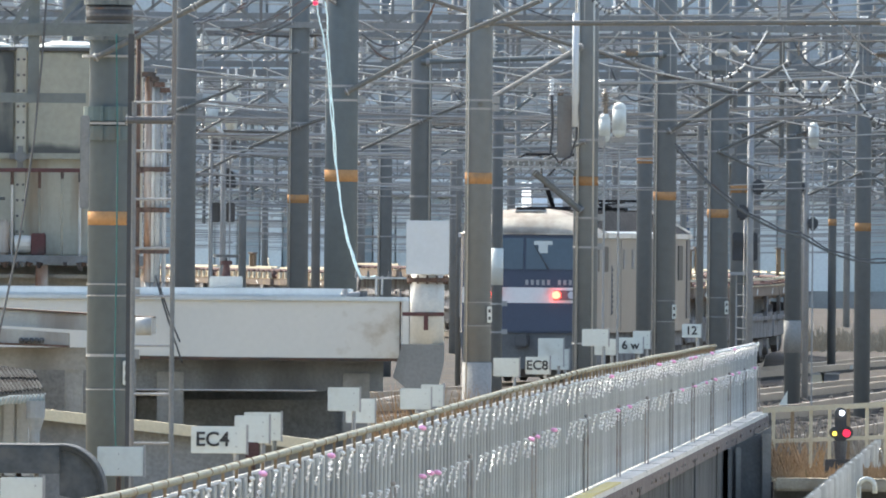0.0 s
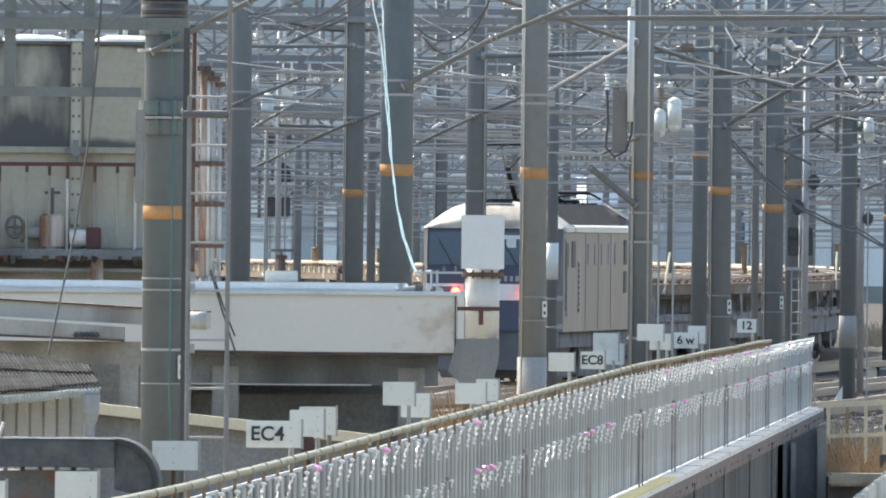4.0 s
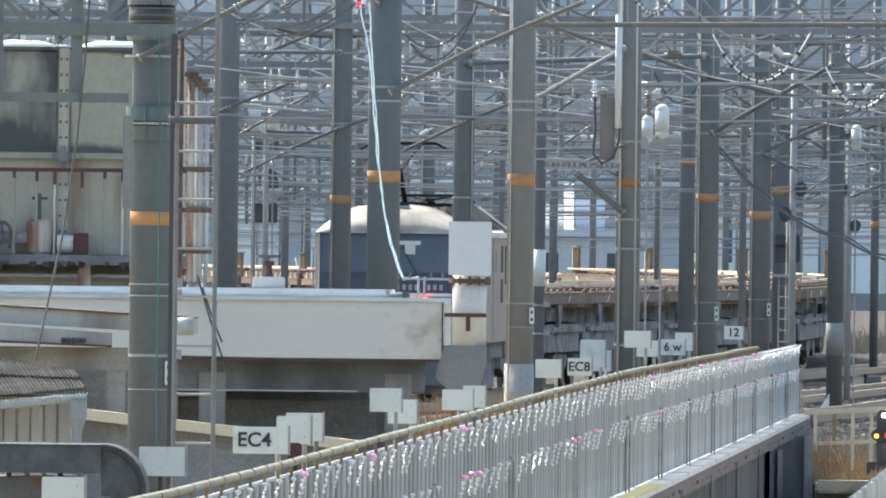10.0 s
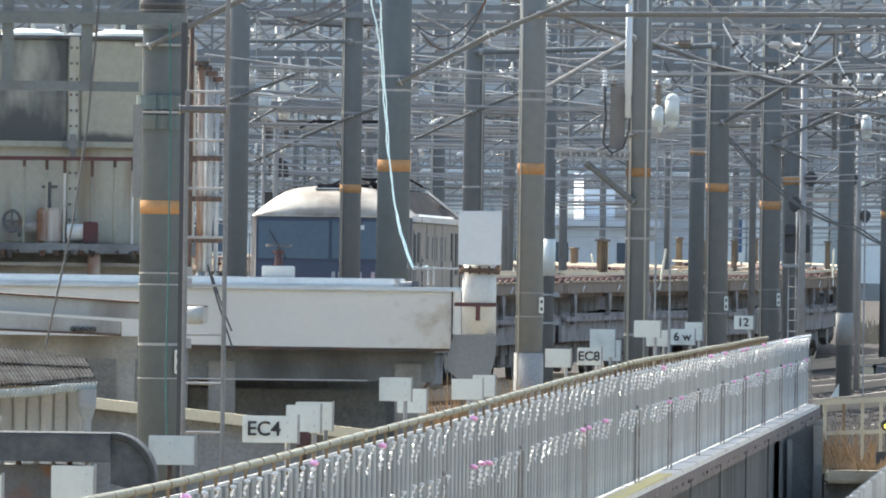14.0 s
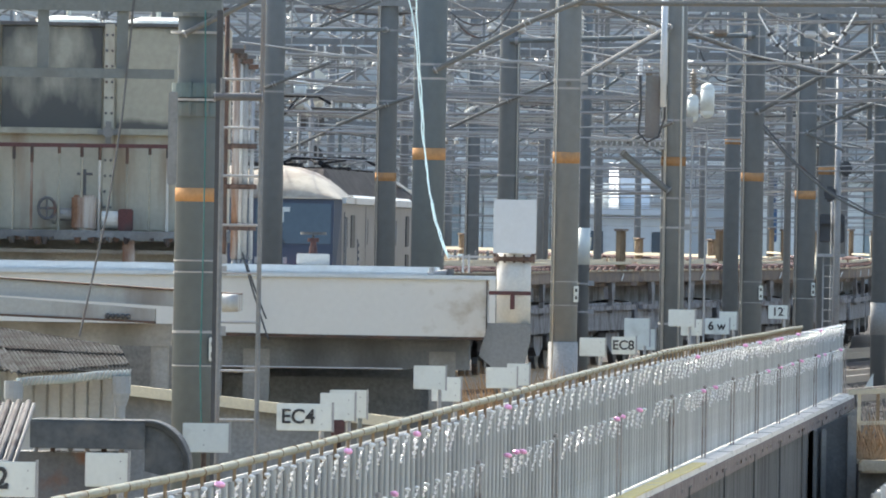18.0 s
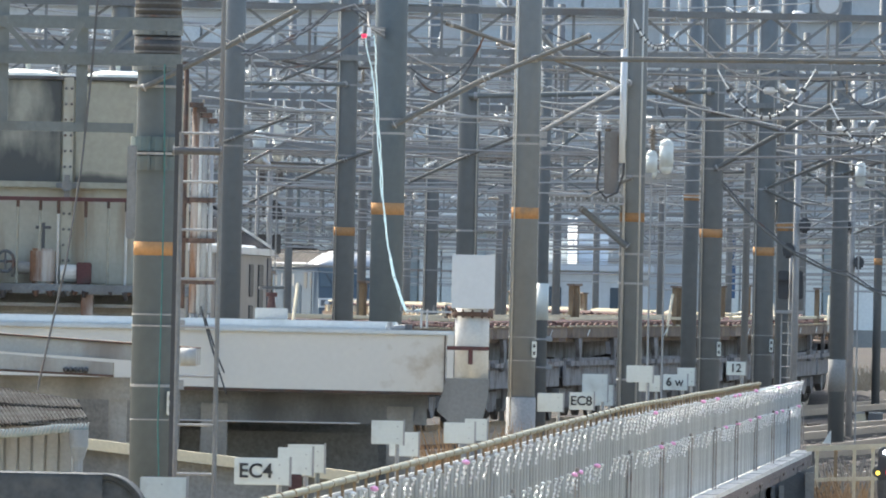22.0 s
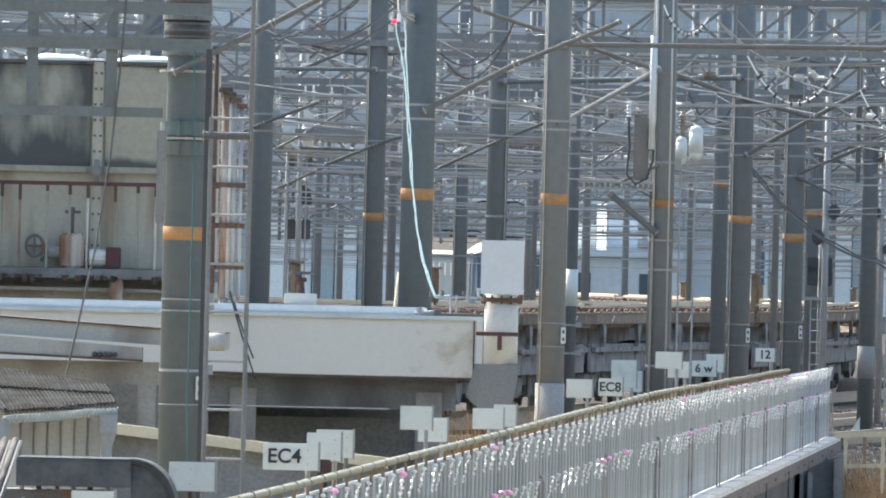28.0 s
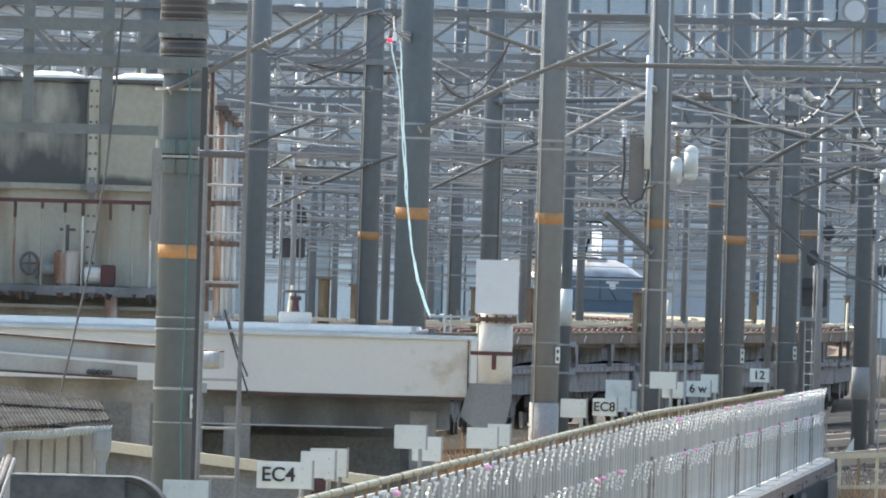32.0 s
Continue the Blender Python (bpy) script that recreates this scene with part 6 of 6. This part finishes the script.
tube(bm, [(-22 * k, -0.2, 55 * k), (-20 * k, -0.2, 0), (-24 * k, -0.2, -45 * k), (-8 * k, -0.2, -62 * k), (12 * k, -0.2, -52 * k), (22 * k, -0.2, -20 * k), (24 * k, -0.2, 40 * k)], 0.018, 8)
part("looped_cable", bm, M["black"], bx)
bm = B()
rod(bm, (19 * k, -0.22, 0), (19 * k, -0.22, 200 * k), 5.5 * k, None, 12)
part("white_conduit", bm, M["white_grey"], bx, "pale conduit", True)
bm = B()
for i in range(5):
    rod(bm, (-22 * k, -0.2, (56 + 6 * i) * k), (-22 * k, -0.2, (60 + 6 * i) * k), 5 * k, 3 * k, 10)
part("bushing", bm, M["porcelain"], bx)
fl = thing("round_floodlight", (4.982, 252.07, 6.860), "round grey floodlight hung from a beam", "lamp")
bm = B()
rod(bm, (0, -0.1, 0), (0, 0.12, 0), 0.202, 0.118, 24)
part("housing", bm, M["galv"], fl)
bm = B()
rod(bm, (0, -0.11, 0), (0, -0.1, 0), 0.152, None, 24)
part("glass", bm, M["white_grey"], fl)
bm = B()
rod(bm, (0, 0.08, -0.9), (0, 0.08, 0.4), 0.025, None, 8)
part("hanger", bm, M["galv"], fl)

# ---- locomotives ----
def loco(name, side, face, skin, label):
    """Front on the y=0 plane facing -y; the body reaches back along +y; origin on the rail top under the front."""
    lc = thing(name, (0, 0, 0), label, "locomotive")
    L, W = 17.0, 1.44
    bm = B()
    strip(bm, [(-W, 1.08), (W, 1.08), (W, 3.12), (W - 0.1, 3.24), (-W + 0.1, 3.24), (-W, 3.12)], "y", 0.55, L - 0.55)
    part("body", bm, side, lc)
    for nm, y0, y1 in (("front_cab", 0.0, 0.55), ("rear_cab", L, L - 0.55)):
        bm = B()
        sgn = 1 if y1 > y0 else -1
        prof = [(-W + 0.12, 1.08), (W - 0.12, 1.08), (W - 0.12, 3.2), (-W + 0.12, 3.2)]
        r0 = [bm.verts.new((x, y0 + sgn * 0.0 + (0.28 * sgn if z > 2.3 else 0), z)) for x, z in prof]
        r1 = [bm.verts.new((x * W / (W - 0.12), y1, z)) for x, z in prof]
        for i in range(4):
            j = (i + 1) % 4
            bm.faces.new((r0[i], r0[j], r1[j], r1[i]))
        bm.faces.new(r0)
        bm.faces.new(r1)
        bmesh.ops.recalc_face_normals(bm, faces=bm.faces)
        part(nm, bm, face, lc)
    # face bands, proud of the cab
    slope = lambda z: 0.28 * max(0.0, (z - 1.08)) / 2.12
    def band(nm, z0, z1, x0, x1, material, proud=0.02, depth=0.05):
        bm = B()
        vs = []
        for z in (z0, z1):
            for x in (x0, x1):
                vs.append((x, slope(z) - proud, z))
                vs.append((x, slope(z) - proud + depth, z))
        v = [bm.verts.new(c) for c in vs]
        for f in ((0, 2, 6, 4), (1, 5, 7, 3), (0, 4, 5, 1), (2, 3, 7, 6), (4, 6, 7, 5), (0, 1, 3, 2)):
            bm.faces.new([v[i] for i in f])
        bmesh.ops.recalc_face_normals(bm, faces=bm.faces)
        return part(nm, bm, material, lc)
    band("navy_band", 1.12, 1.72, -W + 0.11, W - 0.11, face)
    band("white_band", 1.725, 2.06, -W + 0.11, W - 0.11, M["loco_white"], 0.03)
    band("navy_panel", 2.065, 2.40, -W + 0.11, W - 0.11, face)
    band("window_surround", 2.405, 3.2, -W + 0.11, W - 0.11, face)
    for a, c in ((-W + 0.15, -0.03), (0.03, W - 0.15)):
        band("windscreen", 2.45, 3.12, a, c, M["glass"], 0.035, 0.03)
        bm = B()
        rod(bm, (a + 0.5, slope(2.5) - 0.06, 2.45), (a + 0.2, slope(3.0) - 0.06, 2.95), 0.012, None, 6)
        part("wiper", bm, M["black"], lc)
    band("cab_notice", 2.98, 3.06, 0.2, 0.6, M["white"], 0.045, 0.01)
    band("cab_notice", 2.80, 2.98, 0.3, 0.5, M["white"], 0.047, 0.01)
    for i in range(9):
        if i != 5 and name == "freight_locomotive":
            band("number_mark", 2.115, 2.225, 0.03 + i * 0.118, 0.095 + i * 0.118, M["galv"], 0.032, 0.01)
    for s in (-1, 1):
        band("lamp_case", 1.79, 2.0, s * 0.95 - 0.3 if s > 0 else -1.25, 1.25 if s > 0 else -0.65, M["skirt"], 0.045, 0.03)
        bm = B()
        rod(bm, (s * 0.72, -0.03, 1.9), (s * 0.72, 0.06, 1.9), 0.085, None, 18)
        part("red_lamp", bm, M["lamp_red"] if name == "freight_locomotive" else M["glass"], lc)
        bm = B()
        rod(bm, (s * 1.05, 0.0, 1.9), (s * 1.05, 0.06, 1.9), 0.08, None, 18)
        part("head_lamp", bm, M["white_grey"], lc)
    # cab roofs: a flat crown with sloping shoulders, falling to the brow in front and to the gutter behind
    half = [(1.0, 0.0), (0.975, 0.12), (0.89, 0.34), (0.77, 0.58), (0.63, 0.79), (0.46, 0.93), (0.24, 0.99)]
    crown = [(-u, v) for u, v in half] + [(0.0, 1.01)] + [(u, v) for u, v in reversed(half)]
    for end in (0, 1):
        bm = B()
        rings = []
        for u, rise, w in ((0.22, 0.03, 0.96), (0.34, 0.17, 0.99), (0.52, 0.31, 1.0), (0.78, 0.43, 1.0), (1.1, 0.51, 1.0), (1.5, 0.545, 1.0), (2.0, 0.53, 1.0), (2.45, 0.44, 1.0), (2.9, 0.24, 1.0), (3.2, 0.04, 1.0)):
            y = u if not end else L - u
            rings.append([bm.verts.new((W * w * x, y, 3.2 + (rise + 0.015) * v)) for x, v in crown])
        for ra, rb_ in zip(rings, rings[1:]):
            for i in range(len(crown) - 1):
                bm.faces.new((ra[i], ra[i + 1], rb_[i + 1], rb_[i]))
        bm.faces.new(rings[0])
        bm.faces.new(rings[-1])
        bmesh.ops.recalc_face_normals(bm, faces=bm.faces)
        front = not end
        part("cab_roof", bm, (M["loco_roof"] if name == "freight_locomotive" else M["blue_roof"]) if front else M["roof_dark"], lc, "crowned white roof stained with soot" if front else "dark sloping roof end", True)
    bm = B()
    strip(bm, [(-W, 3.24), (W, 3.24), (W - 0.04, 3.28), (-W + 0.04, 3.28)], "y", 2.9, L - 2.9)
    part("roof_deck", bm, M["loco_white"], lc)
    bm = B()
    for y0, y1, za, zb in ((2.3, 3.0, 3.5, 3.72), (3.0, 13.6, 3.72, 3.72), (13.6, 15.9, 3.72, 3.36)):
        vs = [bm.verts.new((sx * wx, y, z)) for y, zt in ((y0, za), (y1, zb)) for sx, wx, z in ((-1, 1.26, 3.28), (1, 1.26, 3.28), (1, 0.92, zt), (-1, 0.92, zt))]
        for f in ((0, 1, 2, 3), (7, 6, 5, 4), (0, 4, 5, 1), (1, 5, 6, 2), (2, 6, 7, 3), (3, 7, 4, 0)):
            bm.faces.new([vs[k] for k in f])
    bmesh.ops.recalc_face_normals(bm, faces=bm.faces)
    part("roof_housing", bm, M["roof_dark"], lc)
    for k in range(6):
        bm = B()
        y = 3.4 + k * 1.7
        box(bm, -0.86, 0.86, y, y + 1.2, 3.722, 3.75, 0.01)
        part("roof_grille", bm, M["roof_dark"], lc)
    for s in (-1, 1):
        bm = B()
        bar(bm, (s * 0.94, 13.5, 3.74), (s * 1.4, L - 0.35, 3.27), 0.05, 0.05)
        part("roof_edge_strip", bm, M["loco_white"], lc)
    for yp, up in ((3.9, 1.0), (L - 3.9, 0.12)):
        knee, head = 3.8 + 0.62 * up, 3.8 + 1.12 * up
        bm = B()
        bar(bm, (-0.45, yp, 3.78), (0.45, yp, 3.78), 0.5, 0.06)
        rod(bm, (0.05, yp + 0.3, 3.8), (0.02, yp - 1.0, knee), 0.05, None, 8)
        rod(bm, (-0.02, yp - 1.0, knee), (-0.3, yp + 0.7, head), 0.022, None, 8)
        rod(bm, (0.06, yp - 1.0, knee), (0.3, yp + 0.7, head), 0.022, None, 8)
        rod(bm, (-0.62, yp + 0.7, head + 0.03), (0.62, yp + 0.7, head + 0.03), 0.03, None, 8)
        for e in (-1, 1):
            rod(bm, (e * 0.62, yp + 0.7, head + 0.03), (e * 0.86, yp + 0.7, head - 0.1), 0.022, None, 8)
        part("pantograph", bm, M["pantograph"], lc)
    bm = B()
    box(bm, -0.30, 0.32, 0.95, 1.2, 3.725, 3.79, 0.01)
    rod(bm, (0.12, 0.98, 3.60), (0.12, 0.98, 3.74), 0.05, None, 8)
    part("horn_cover", bm, M["roof_dark"], lc)
    bm = B()
    box(bm, -0.33, 0.33, 0.9, 1.25, 3.70, 3.725)
    part("horn_base", bm, M["loco_white"], lc)
    # sides
    for s in (-1, 1):
        for y in (0.95,):
            bm = B()
            box(bm, s * W - 0.012, s * W + 0.012, y, y + 0.62, 1.5, 3.0, 0.01)
            part("cab_door", bm, skin, lc)
            bm = B()
            box(bm, s * W - 0.02, s * W + 0.02, y + 0.12, y + 0.5, 2.4, 2.92, 0.01)
            part("door_window", bm, M["black"], lc)
        for y in (2.2,):
            bm = B()
            box(bm, s * W - 0.015, s * W + 0.015, y, y + 0.7, 2.4, 2.95, 0.01)
            part("cab_window", bm, M["black"], lc)
        bm = B()
        box(bm, s * W - 0.006, s * W + 0.012, 3.5, 4.7, 1.45, 2.55, 0.008)
        part("louvre_panel", bm, skin, lc)
        for i in range(9):
            bm = B()
            box(bm, s * W + (0 if s > 0 else -0.03), s * W + (0.03 if s > 0 else 0), 3.55, 4.65, 1.5 + i * 0.115, 1.555 + i * 0.115)
            part("louvre", bm, skin, lc)
        # pale patches painted where the side shows bright reflections
        for y in (5.4, 6.8, 8.2, 9.6, 11.0):
            bm = B()
            box(bm, s * W - 0.01, s * W + 0.014, y, y + 0.3, 2.45, 2.9, 0.012)
            part("side_glint", bm, M["galv"], lc, "pale rounded patch painted for a glint")
        # rear cab: navy corner, tall door window and two slit windows
        bm = B()
        box(bm, s * W - 0.01, s * W + 0.016, L - 1.15, L - 0.56, 1.35, 3.1, 0.006)
        part("corner_panel", bm, face, lc, "navy corner panel")
        for nm, y, w, z0, z1 in (("tall_window", 14.4, 0.75, 2.2, 2.98), ("slit_window", 12.95, 0.6, 2.45, 2.98), ("slit_window", 12.95, 0.6, 1.85, 2.32)):
            bm = B()
            box(bm, s * W - 0.015, s * W + 0.018, y, y + w, z0, z1, 0.012)
            part(nm, bm, M["black"], lc)
        for y in (5.0, 7.6, 10.2):
            bm = B()
            box(bm, s * W - 0.004, s * W + 0.008, y, y + 0.05, 1.12, 3.1)
            part("panel_seam", bm, skin, lc)
        bm = B()
        box(bm, s * (W + 0.02) - 0.045, s * (W + 0.02) + 0.045, 0.6, L - 0.6, 3.13, 3.235)
        part("gutter", bm, M["loco_white"], lc)
        bm = B()
        rod(bm, (s * (W + 0.05), 0.8, 1.4), (s * (W + 0.05), 0.8, 2.9), 0.015, None, 6)
        part("hand_bar", bm, M["galv"], lc)
    bm = B()
    strip(bm, [(-W + 0.15, 0.3), (W - 0.15, 0.3), (W - 0.06, 1.08), (-W + 0.06, 1.08)], "y", 0.05, 0.35)
    part("skirt", bm, M["skirt"], lc)
    bm = B()
    box(bm, -0.14, 0.14, -0.35, 0.1, 0.78, 1.05, 0.03)
    part("coupler", bm, M["dark_steel"], lc)
    bm = B()
    box(bm, -W + 0.15, W - 0.15, 0.5, L - 0.5, 0.75, 1.08)
    part("underframe", bm, M["under"], lc)
    for yb in (2.9, 8.5, 14.1):
        bm = B()
        box(bm, -1.15, 1.15, yb - 1.9, yb + 1.9, 0.12, 0.82, 0.04)
        bg = part("bogie", bm, M["under"], lc)
        for dy in (-1.2, 1.2):
            bm = B()
            for s in (-0.56, 0.56):
                rod(bm, (s - 0.06, yb + dy, 0.56), (s + 0.06, yb + dy, 0.56), 0.54, None, 20)
            rod(bm, (-0.6, yb + dy, 0.56), (0.6, yb + dy, 0.56), 0.08, None, 8)
            w = part("wheelset", bm, M["dark_steel"], bg)
    return lc


loco_a = loco("freight_locomotive", M["loco_grey"], M["navy"], M["loco_grey"], "navy and white electric freight locomotive with red lamps lit")
loco_b = loco("blue_locomotive", M["blue"], M["blue"], M["blue"], "blue electric locomotive with a domed white roof")


def wagon(label, lift):
    """Low flat wagon; front at y=0, reaching back along +y."""
    w = thing("flat_wagon", (0, 0, 0), label, "wagon", "low flat wagons")
    L, W = 14.3, 1.3
    bm = B()
    for s in (-0.55, 0.55):
        strip(bm, [(0.4, 1.0), (3.6, 0.95), (4.4, 0.62), (9.9, 0.62), (10.7, 0.95), (L - 0.4, 1.0), (L - 0.4, 1.36), (0.4, 1.36)], "x", s - 0.09, s + 0.09)
    part("underframe", bm, M["under"], w)
    bm = B()
    box(bm, -W + 0.1, W - 0.1, 0.3, L - 0.3, 1.3, 1.38)
    part("deck", bm, M["wagon"], w)
    for y in (4.6, 6.8, 8.6):
        bm = B()
        box(bm, -0.8, 0.8, y, y + 1.1, 0.3, 0.9, 0.05)
        part("brake_gear", bm, M["under"], w)
    for s in (-1, 1):
        bm = B()
        box(bm, s * W - 0.06, s * W + 0.06, 0.15, L - 0.15, 1.38, 1.59, 0.012)
        part("side_sill", bm, M["wagon"], w)
        bm = B()
        box(bm, s * W - 0.07, s * W + 0.07, 0.15, L - 0.15, 1.592, 1.615)
        part("sill_lip", bm, M["ochre"], w)
        bm = B()
        box(bm, s * (W - 0.11) - 0.03, s * (W - 0.11) + 0.03, 0.3, L - 0.3, 0.78, 1.36, 0.012)
        part("side_girder", bm, M["under"], w)
        for y in (2.0, 9.2):
            bm = B()
            strip(bm, [(y + 0.12, 0.74), (y + 0.32, 0.74), (y + 0.36, 1.0), (y + 0.62, 1.38), (y - 0.18, 1.38), (y + 0.08, 1.0)], "x", s * W - 0.065, s * W + 0.02)
            part("gusset", bm, M["under"], w)
        bm = B()
        box(bm, s * W - 0.06, s * W + 0.02, 0.4, L - 0.4, 0.8, 0.9)
        part("tie_bar", bm, M["under"], w)
        for y in (3.0, 10.4):
            bm = B()
            rod(bm, (s * (W + 0.08), y, 1.42), (s * (W + 0.08), y + 0.45, 1.55), 0.01, None, 6)
            part("white_handle", bm, M["white"], w, "small white handle")
        bm = B()
        box(bm, s * 1.2 - 0.05, s * 1.2 + 0.05, 0.7, L - 0.7, 1.95, 2.01, 0.01)
        part("top_rail", bm, M["edge_cream"], w)
    for x in (-0.9, -0.3, 0.3, 0.9):
        bm = B()
        rod(bm, (x, 0.8, 1.68), (x, L - 0.8, 1.68), 0.08, None, 8)
        rod(bm, (x, 0.8, 1.87), (x, L - 0.8, 1.87), 0.06, None, 8)
        part("rail_load", bm, M["maroon"], w)
    for i in range(11):
        y = 0.95 + i * 1.22
        for s in (-1, 1):
            bm = B()
            bmesh.ops.create_uvsphere(bm, u_segments=10, v_segments=6, radius=0.13, matrix=Matrix.Translation((s * 1.14, y, 1.77)) @ Matrix.Diagonal((0.6, 1.9, 1, 1)))
            part("roller_boss", bm, M["maroon"], w, "", True)
            for k in (0.3, 0.72):
                bm = B()
                strip(bm, [(y + k, 1.60), (y + k + 0.30, 1.60), (y + k + 0.21, 1.84), (y + k + 0.09, 1.84)], "x", s * 1.2 - 0.07, s * 1.2 + 0.07)
                part("chock", bm, M["edge_cream"] if k < 0.5 else M["ochre"], w)
    for yb in (2.2, L - 2.2):
        bm = B()
        for s in (-0.95, 0.95):
            strip(bm, [(yb - 1.25, 0.5), (yb - 0.4, 0.32), (yb + 0.4, 0.32), (yb + 1.25, 0.5), (yb + 1.25, 0.72), (yb - 1.25, 0.72)], "x", s - 0.08, s + 0.08)
        box(bm, -0.95, 0.95, yb - 0.2, yb + 0.2, 0.4, 0.95)
        bg = part("bogie", bm, M["under"], w)
        for dy in (-0.85, 0.85):
            bm = B()
            for s in (-0.56, 0.56):
                rod(bm, (s - 0.06, yb + dy, 0.46), (s + 0.06, yb + dy, 0.46), 0.43, None, 18)
            rod(bm, (-0.56, yb + dy, 0.46), (0.56, yb + dy, 0.46), 0.07, None, 8)
            part("wheelset", bm, M["dark_steel"], bg)
    bm = B()
    box(bm, -0.12, 0.12, -0.25, 0.2, 0.75, 1.0, 0.03)
    part("coupler", bm, M["dark_steel"], w)
    if lift:
        for s in (-0.7, 0.7):
            bm = B()
            strip(bm, [(0.5, 1.0), (4.2, 0.55), (10.1, 0.55), (L - 0.5, 1.0), (L - 0.5, 1.32), (0.5, 1.32)], "x", s - 0.07, s + 0.07)
            part("side_girder", bm, M["under"], w)
        for o in w.children:
            if o.name.split(".")[0] in ("deck", "side_sill", "sill_lip", "gusset", "tie_bar", "white_handle", "underframe"):
                o.location.z = lift
            elif o.name.split(".")[0] in ("top_rail", "rail_load", "roller_boss", "chock"):
                o.location.z = lift * 0.5
    return w


def stanchions(w, y, lift):
    """A cluster of ochre posts under a cap beam, with a white edge strip."""
    base = 1.6 + lift
    for s in (-1.15, 1.15):
        for k in range(4):
            bm = B()
            box(bm, s - 0.05, s + 0.05, y + k * 0.32, y + k * 0.32 + 0.1, base - 0.2, base + 0.85, 0.01)
            part("stanchion_post", bm, M["ochre"], w)
        bm = B()
        box(bm, s - 0.02, s + 0.02, y + 0.08, y + 1.0, base - 0.15, base + 0.7)
        part("dark_board", bm, M["under"], w)
        bm = B()
        box(bm, s - 0.03, s + 0.03, y + 1.2, y + 1.27, base - 0.1, base + 0.8)
        part("edge_strip", bm, M["edge_cream"], w)
        bm = B()
        box(bm, s - 0.09, s + 0.09, y - 0.05, y + 1.25, base + 0.85, base + 0.9, 0.01)
        part("cap_beam", bm, M["wagon"], w)


first = wagon("low brown flat wagon loaded with long rusty rails", 0.4)
lower = wagon("low brown flat wagon loaded with long rusty rails", 0.0)
train = [first] + [copy_thing(first, pose(0, 0, 0)) for i in range(12)] + [lower] + [copy_thing(lower, pose(0, 0, 0)) for i in range(7)]
for k, w in enumerate(train):
    up = 0.4 if k < 13 else 0.0
    if k % 3 == 0:
        stanchions(w, (0.5, 11.8, 6.2)[k // 3 % 3], up)
        bm = B()
        rod(bm, (1.36, 3.4, 1.4 + up), (1.36, 4.4, 2.3 + up), 0.03, None, 8)
        part("leaning_stake", bm, M["edge_cream"], w, "pale leaning stake")
        tagged(w, "brown flat wagon with rails and an ochre stanchion frame", "wagon", "low flat wagons")


# ---- what moves ----
# the train's way over the track's two bends, from far to near: x, y
WAY = [(-35.0, 716.0), (-27.85, 692.7), (-15.79, 653.2), (-10.33, 626.7), (-6.15, 600.0), (-2.2, 574.8), (1.42, 549.8), (2.75, 541.0), (6.2, 517.0), (8.0, 495.0), (8.5, 475.0), (8.0, 450.0), (7.45, 425.0), (6.4, 402.0), (4.2, 381.0), (1.734, 364.25), (0.704, 354.24), (-1.003, 339.23), (-1.492, 332.22), (-1.851, 323.22), (-2.550, 307.21), (-3.349, 296.20), (-4.600, 280.19), (-5.516, 269.18), (-6.393, 259.17), (-10.97, 239.2), (-17, 225), (-24, 210)]
WAY = [Vector((x, y, ground_z(y) + 0.19)) for x, y in WAY]
START = 15
tr = thing("track", (0, 0, 0), "railway track with worn steel rails, bending through the yard", "track", "tracks of the yard", "structure")
for s in (-0.535, 0.535):
    bm = B()
    for p, q in zip(WAY, WAY[1:]):
        if q.y > 190:
            bar(bm, p + Vector((s, 0, -0.08)), q + Vector((s, 0, -0.08)), 0.07, 0.15)
    part("rail", bm, M["railsteel"], tr)


def way(s):
    """The point s metres down the way from the train's first place."""
    lens = [(q - p).length for p, q in zip(WAY, WAY[1:])]
    d = s + sum(lens[:START])
    for p, q, l in zip(WAY, WAY[1:], lens):
        if d <= l or q is WAY[-1]:
            return p.lerp(q, d / l)
        d -= l


def reach(i):
    return sum((q - p).length for p, q in zip(WAY[START:], WAY[START + 1:START + i + 1]))


RUN = [(0, 0.0), (2, reach(1)), (6, reach(2)), (8, reach(3)), (10, reach(4)), (13, reach(5)), (15, reach(6)), (18, reach(7)), (20, reach(8)), (22, reach(9)), (26, reach(10)), (29, reach(11)), (32.5, reach(12))]


def ran(t):
    for (a, s), (b, e) in zip(RUN, RUN[1:]):
        if t <= b:
            return s + (e - s) * (t - a) / (b - a)
    return RUN[-1][1]


def standing(front, back):
    """The pose of a vehicle whose front and back stand at these points."""
    d = back - front
    return pose(front.x, front.y, front.z, math.degrees(math.atan2(d.z, d.length)), 0, math.degrees(math.atan2(-d.x, d.y)))


def motions():
    times = [i * 0.5 for i in range(65)]
    walk(loco_a, [(t, standing(way(ran(t)), way(ran(t) - 17.0))) for t in times])
    for i, w in enumerate(train):
        walk(w, [(t, standing(way(ran(t) - 17.8 - 14.97 * i), way(ran(t) - 17.8 - 14.97 * i - 14.3))) for t in times])
    walk(loco_b, [(t, standing(way(ran(t) - 332.4), way(ran(t) - 349.4))) for t in times])


motions()
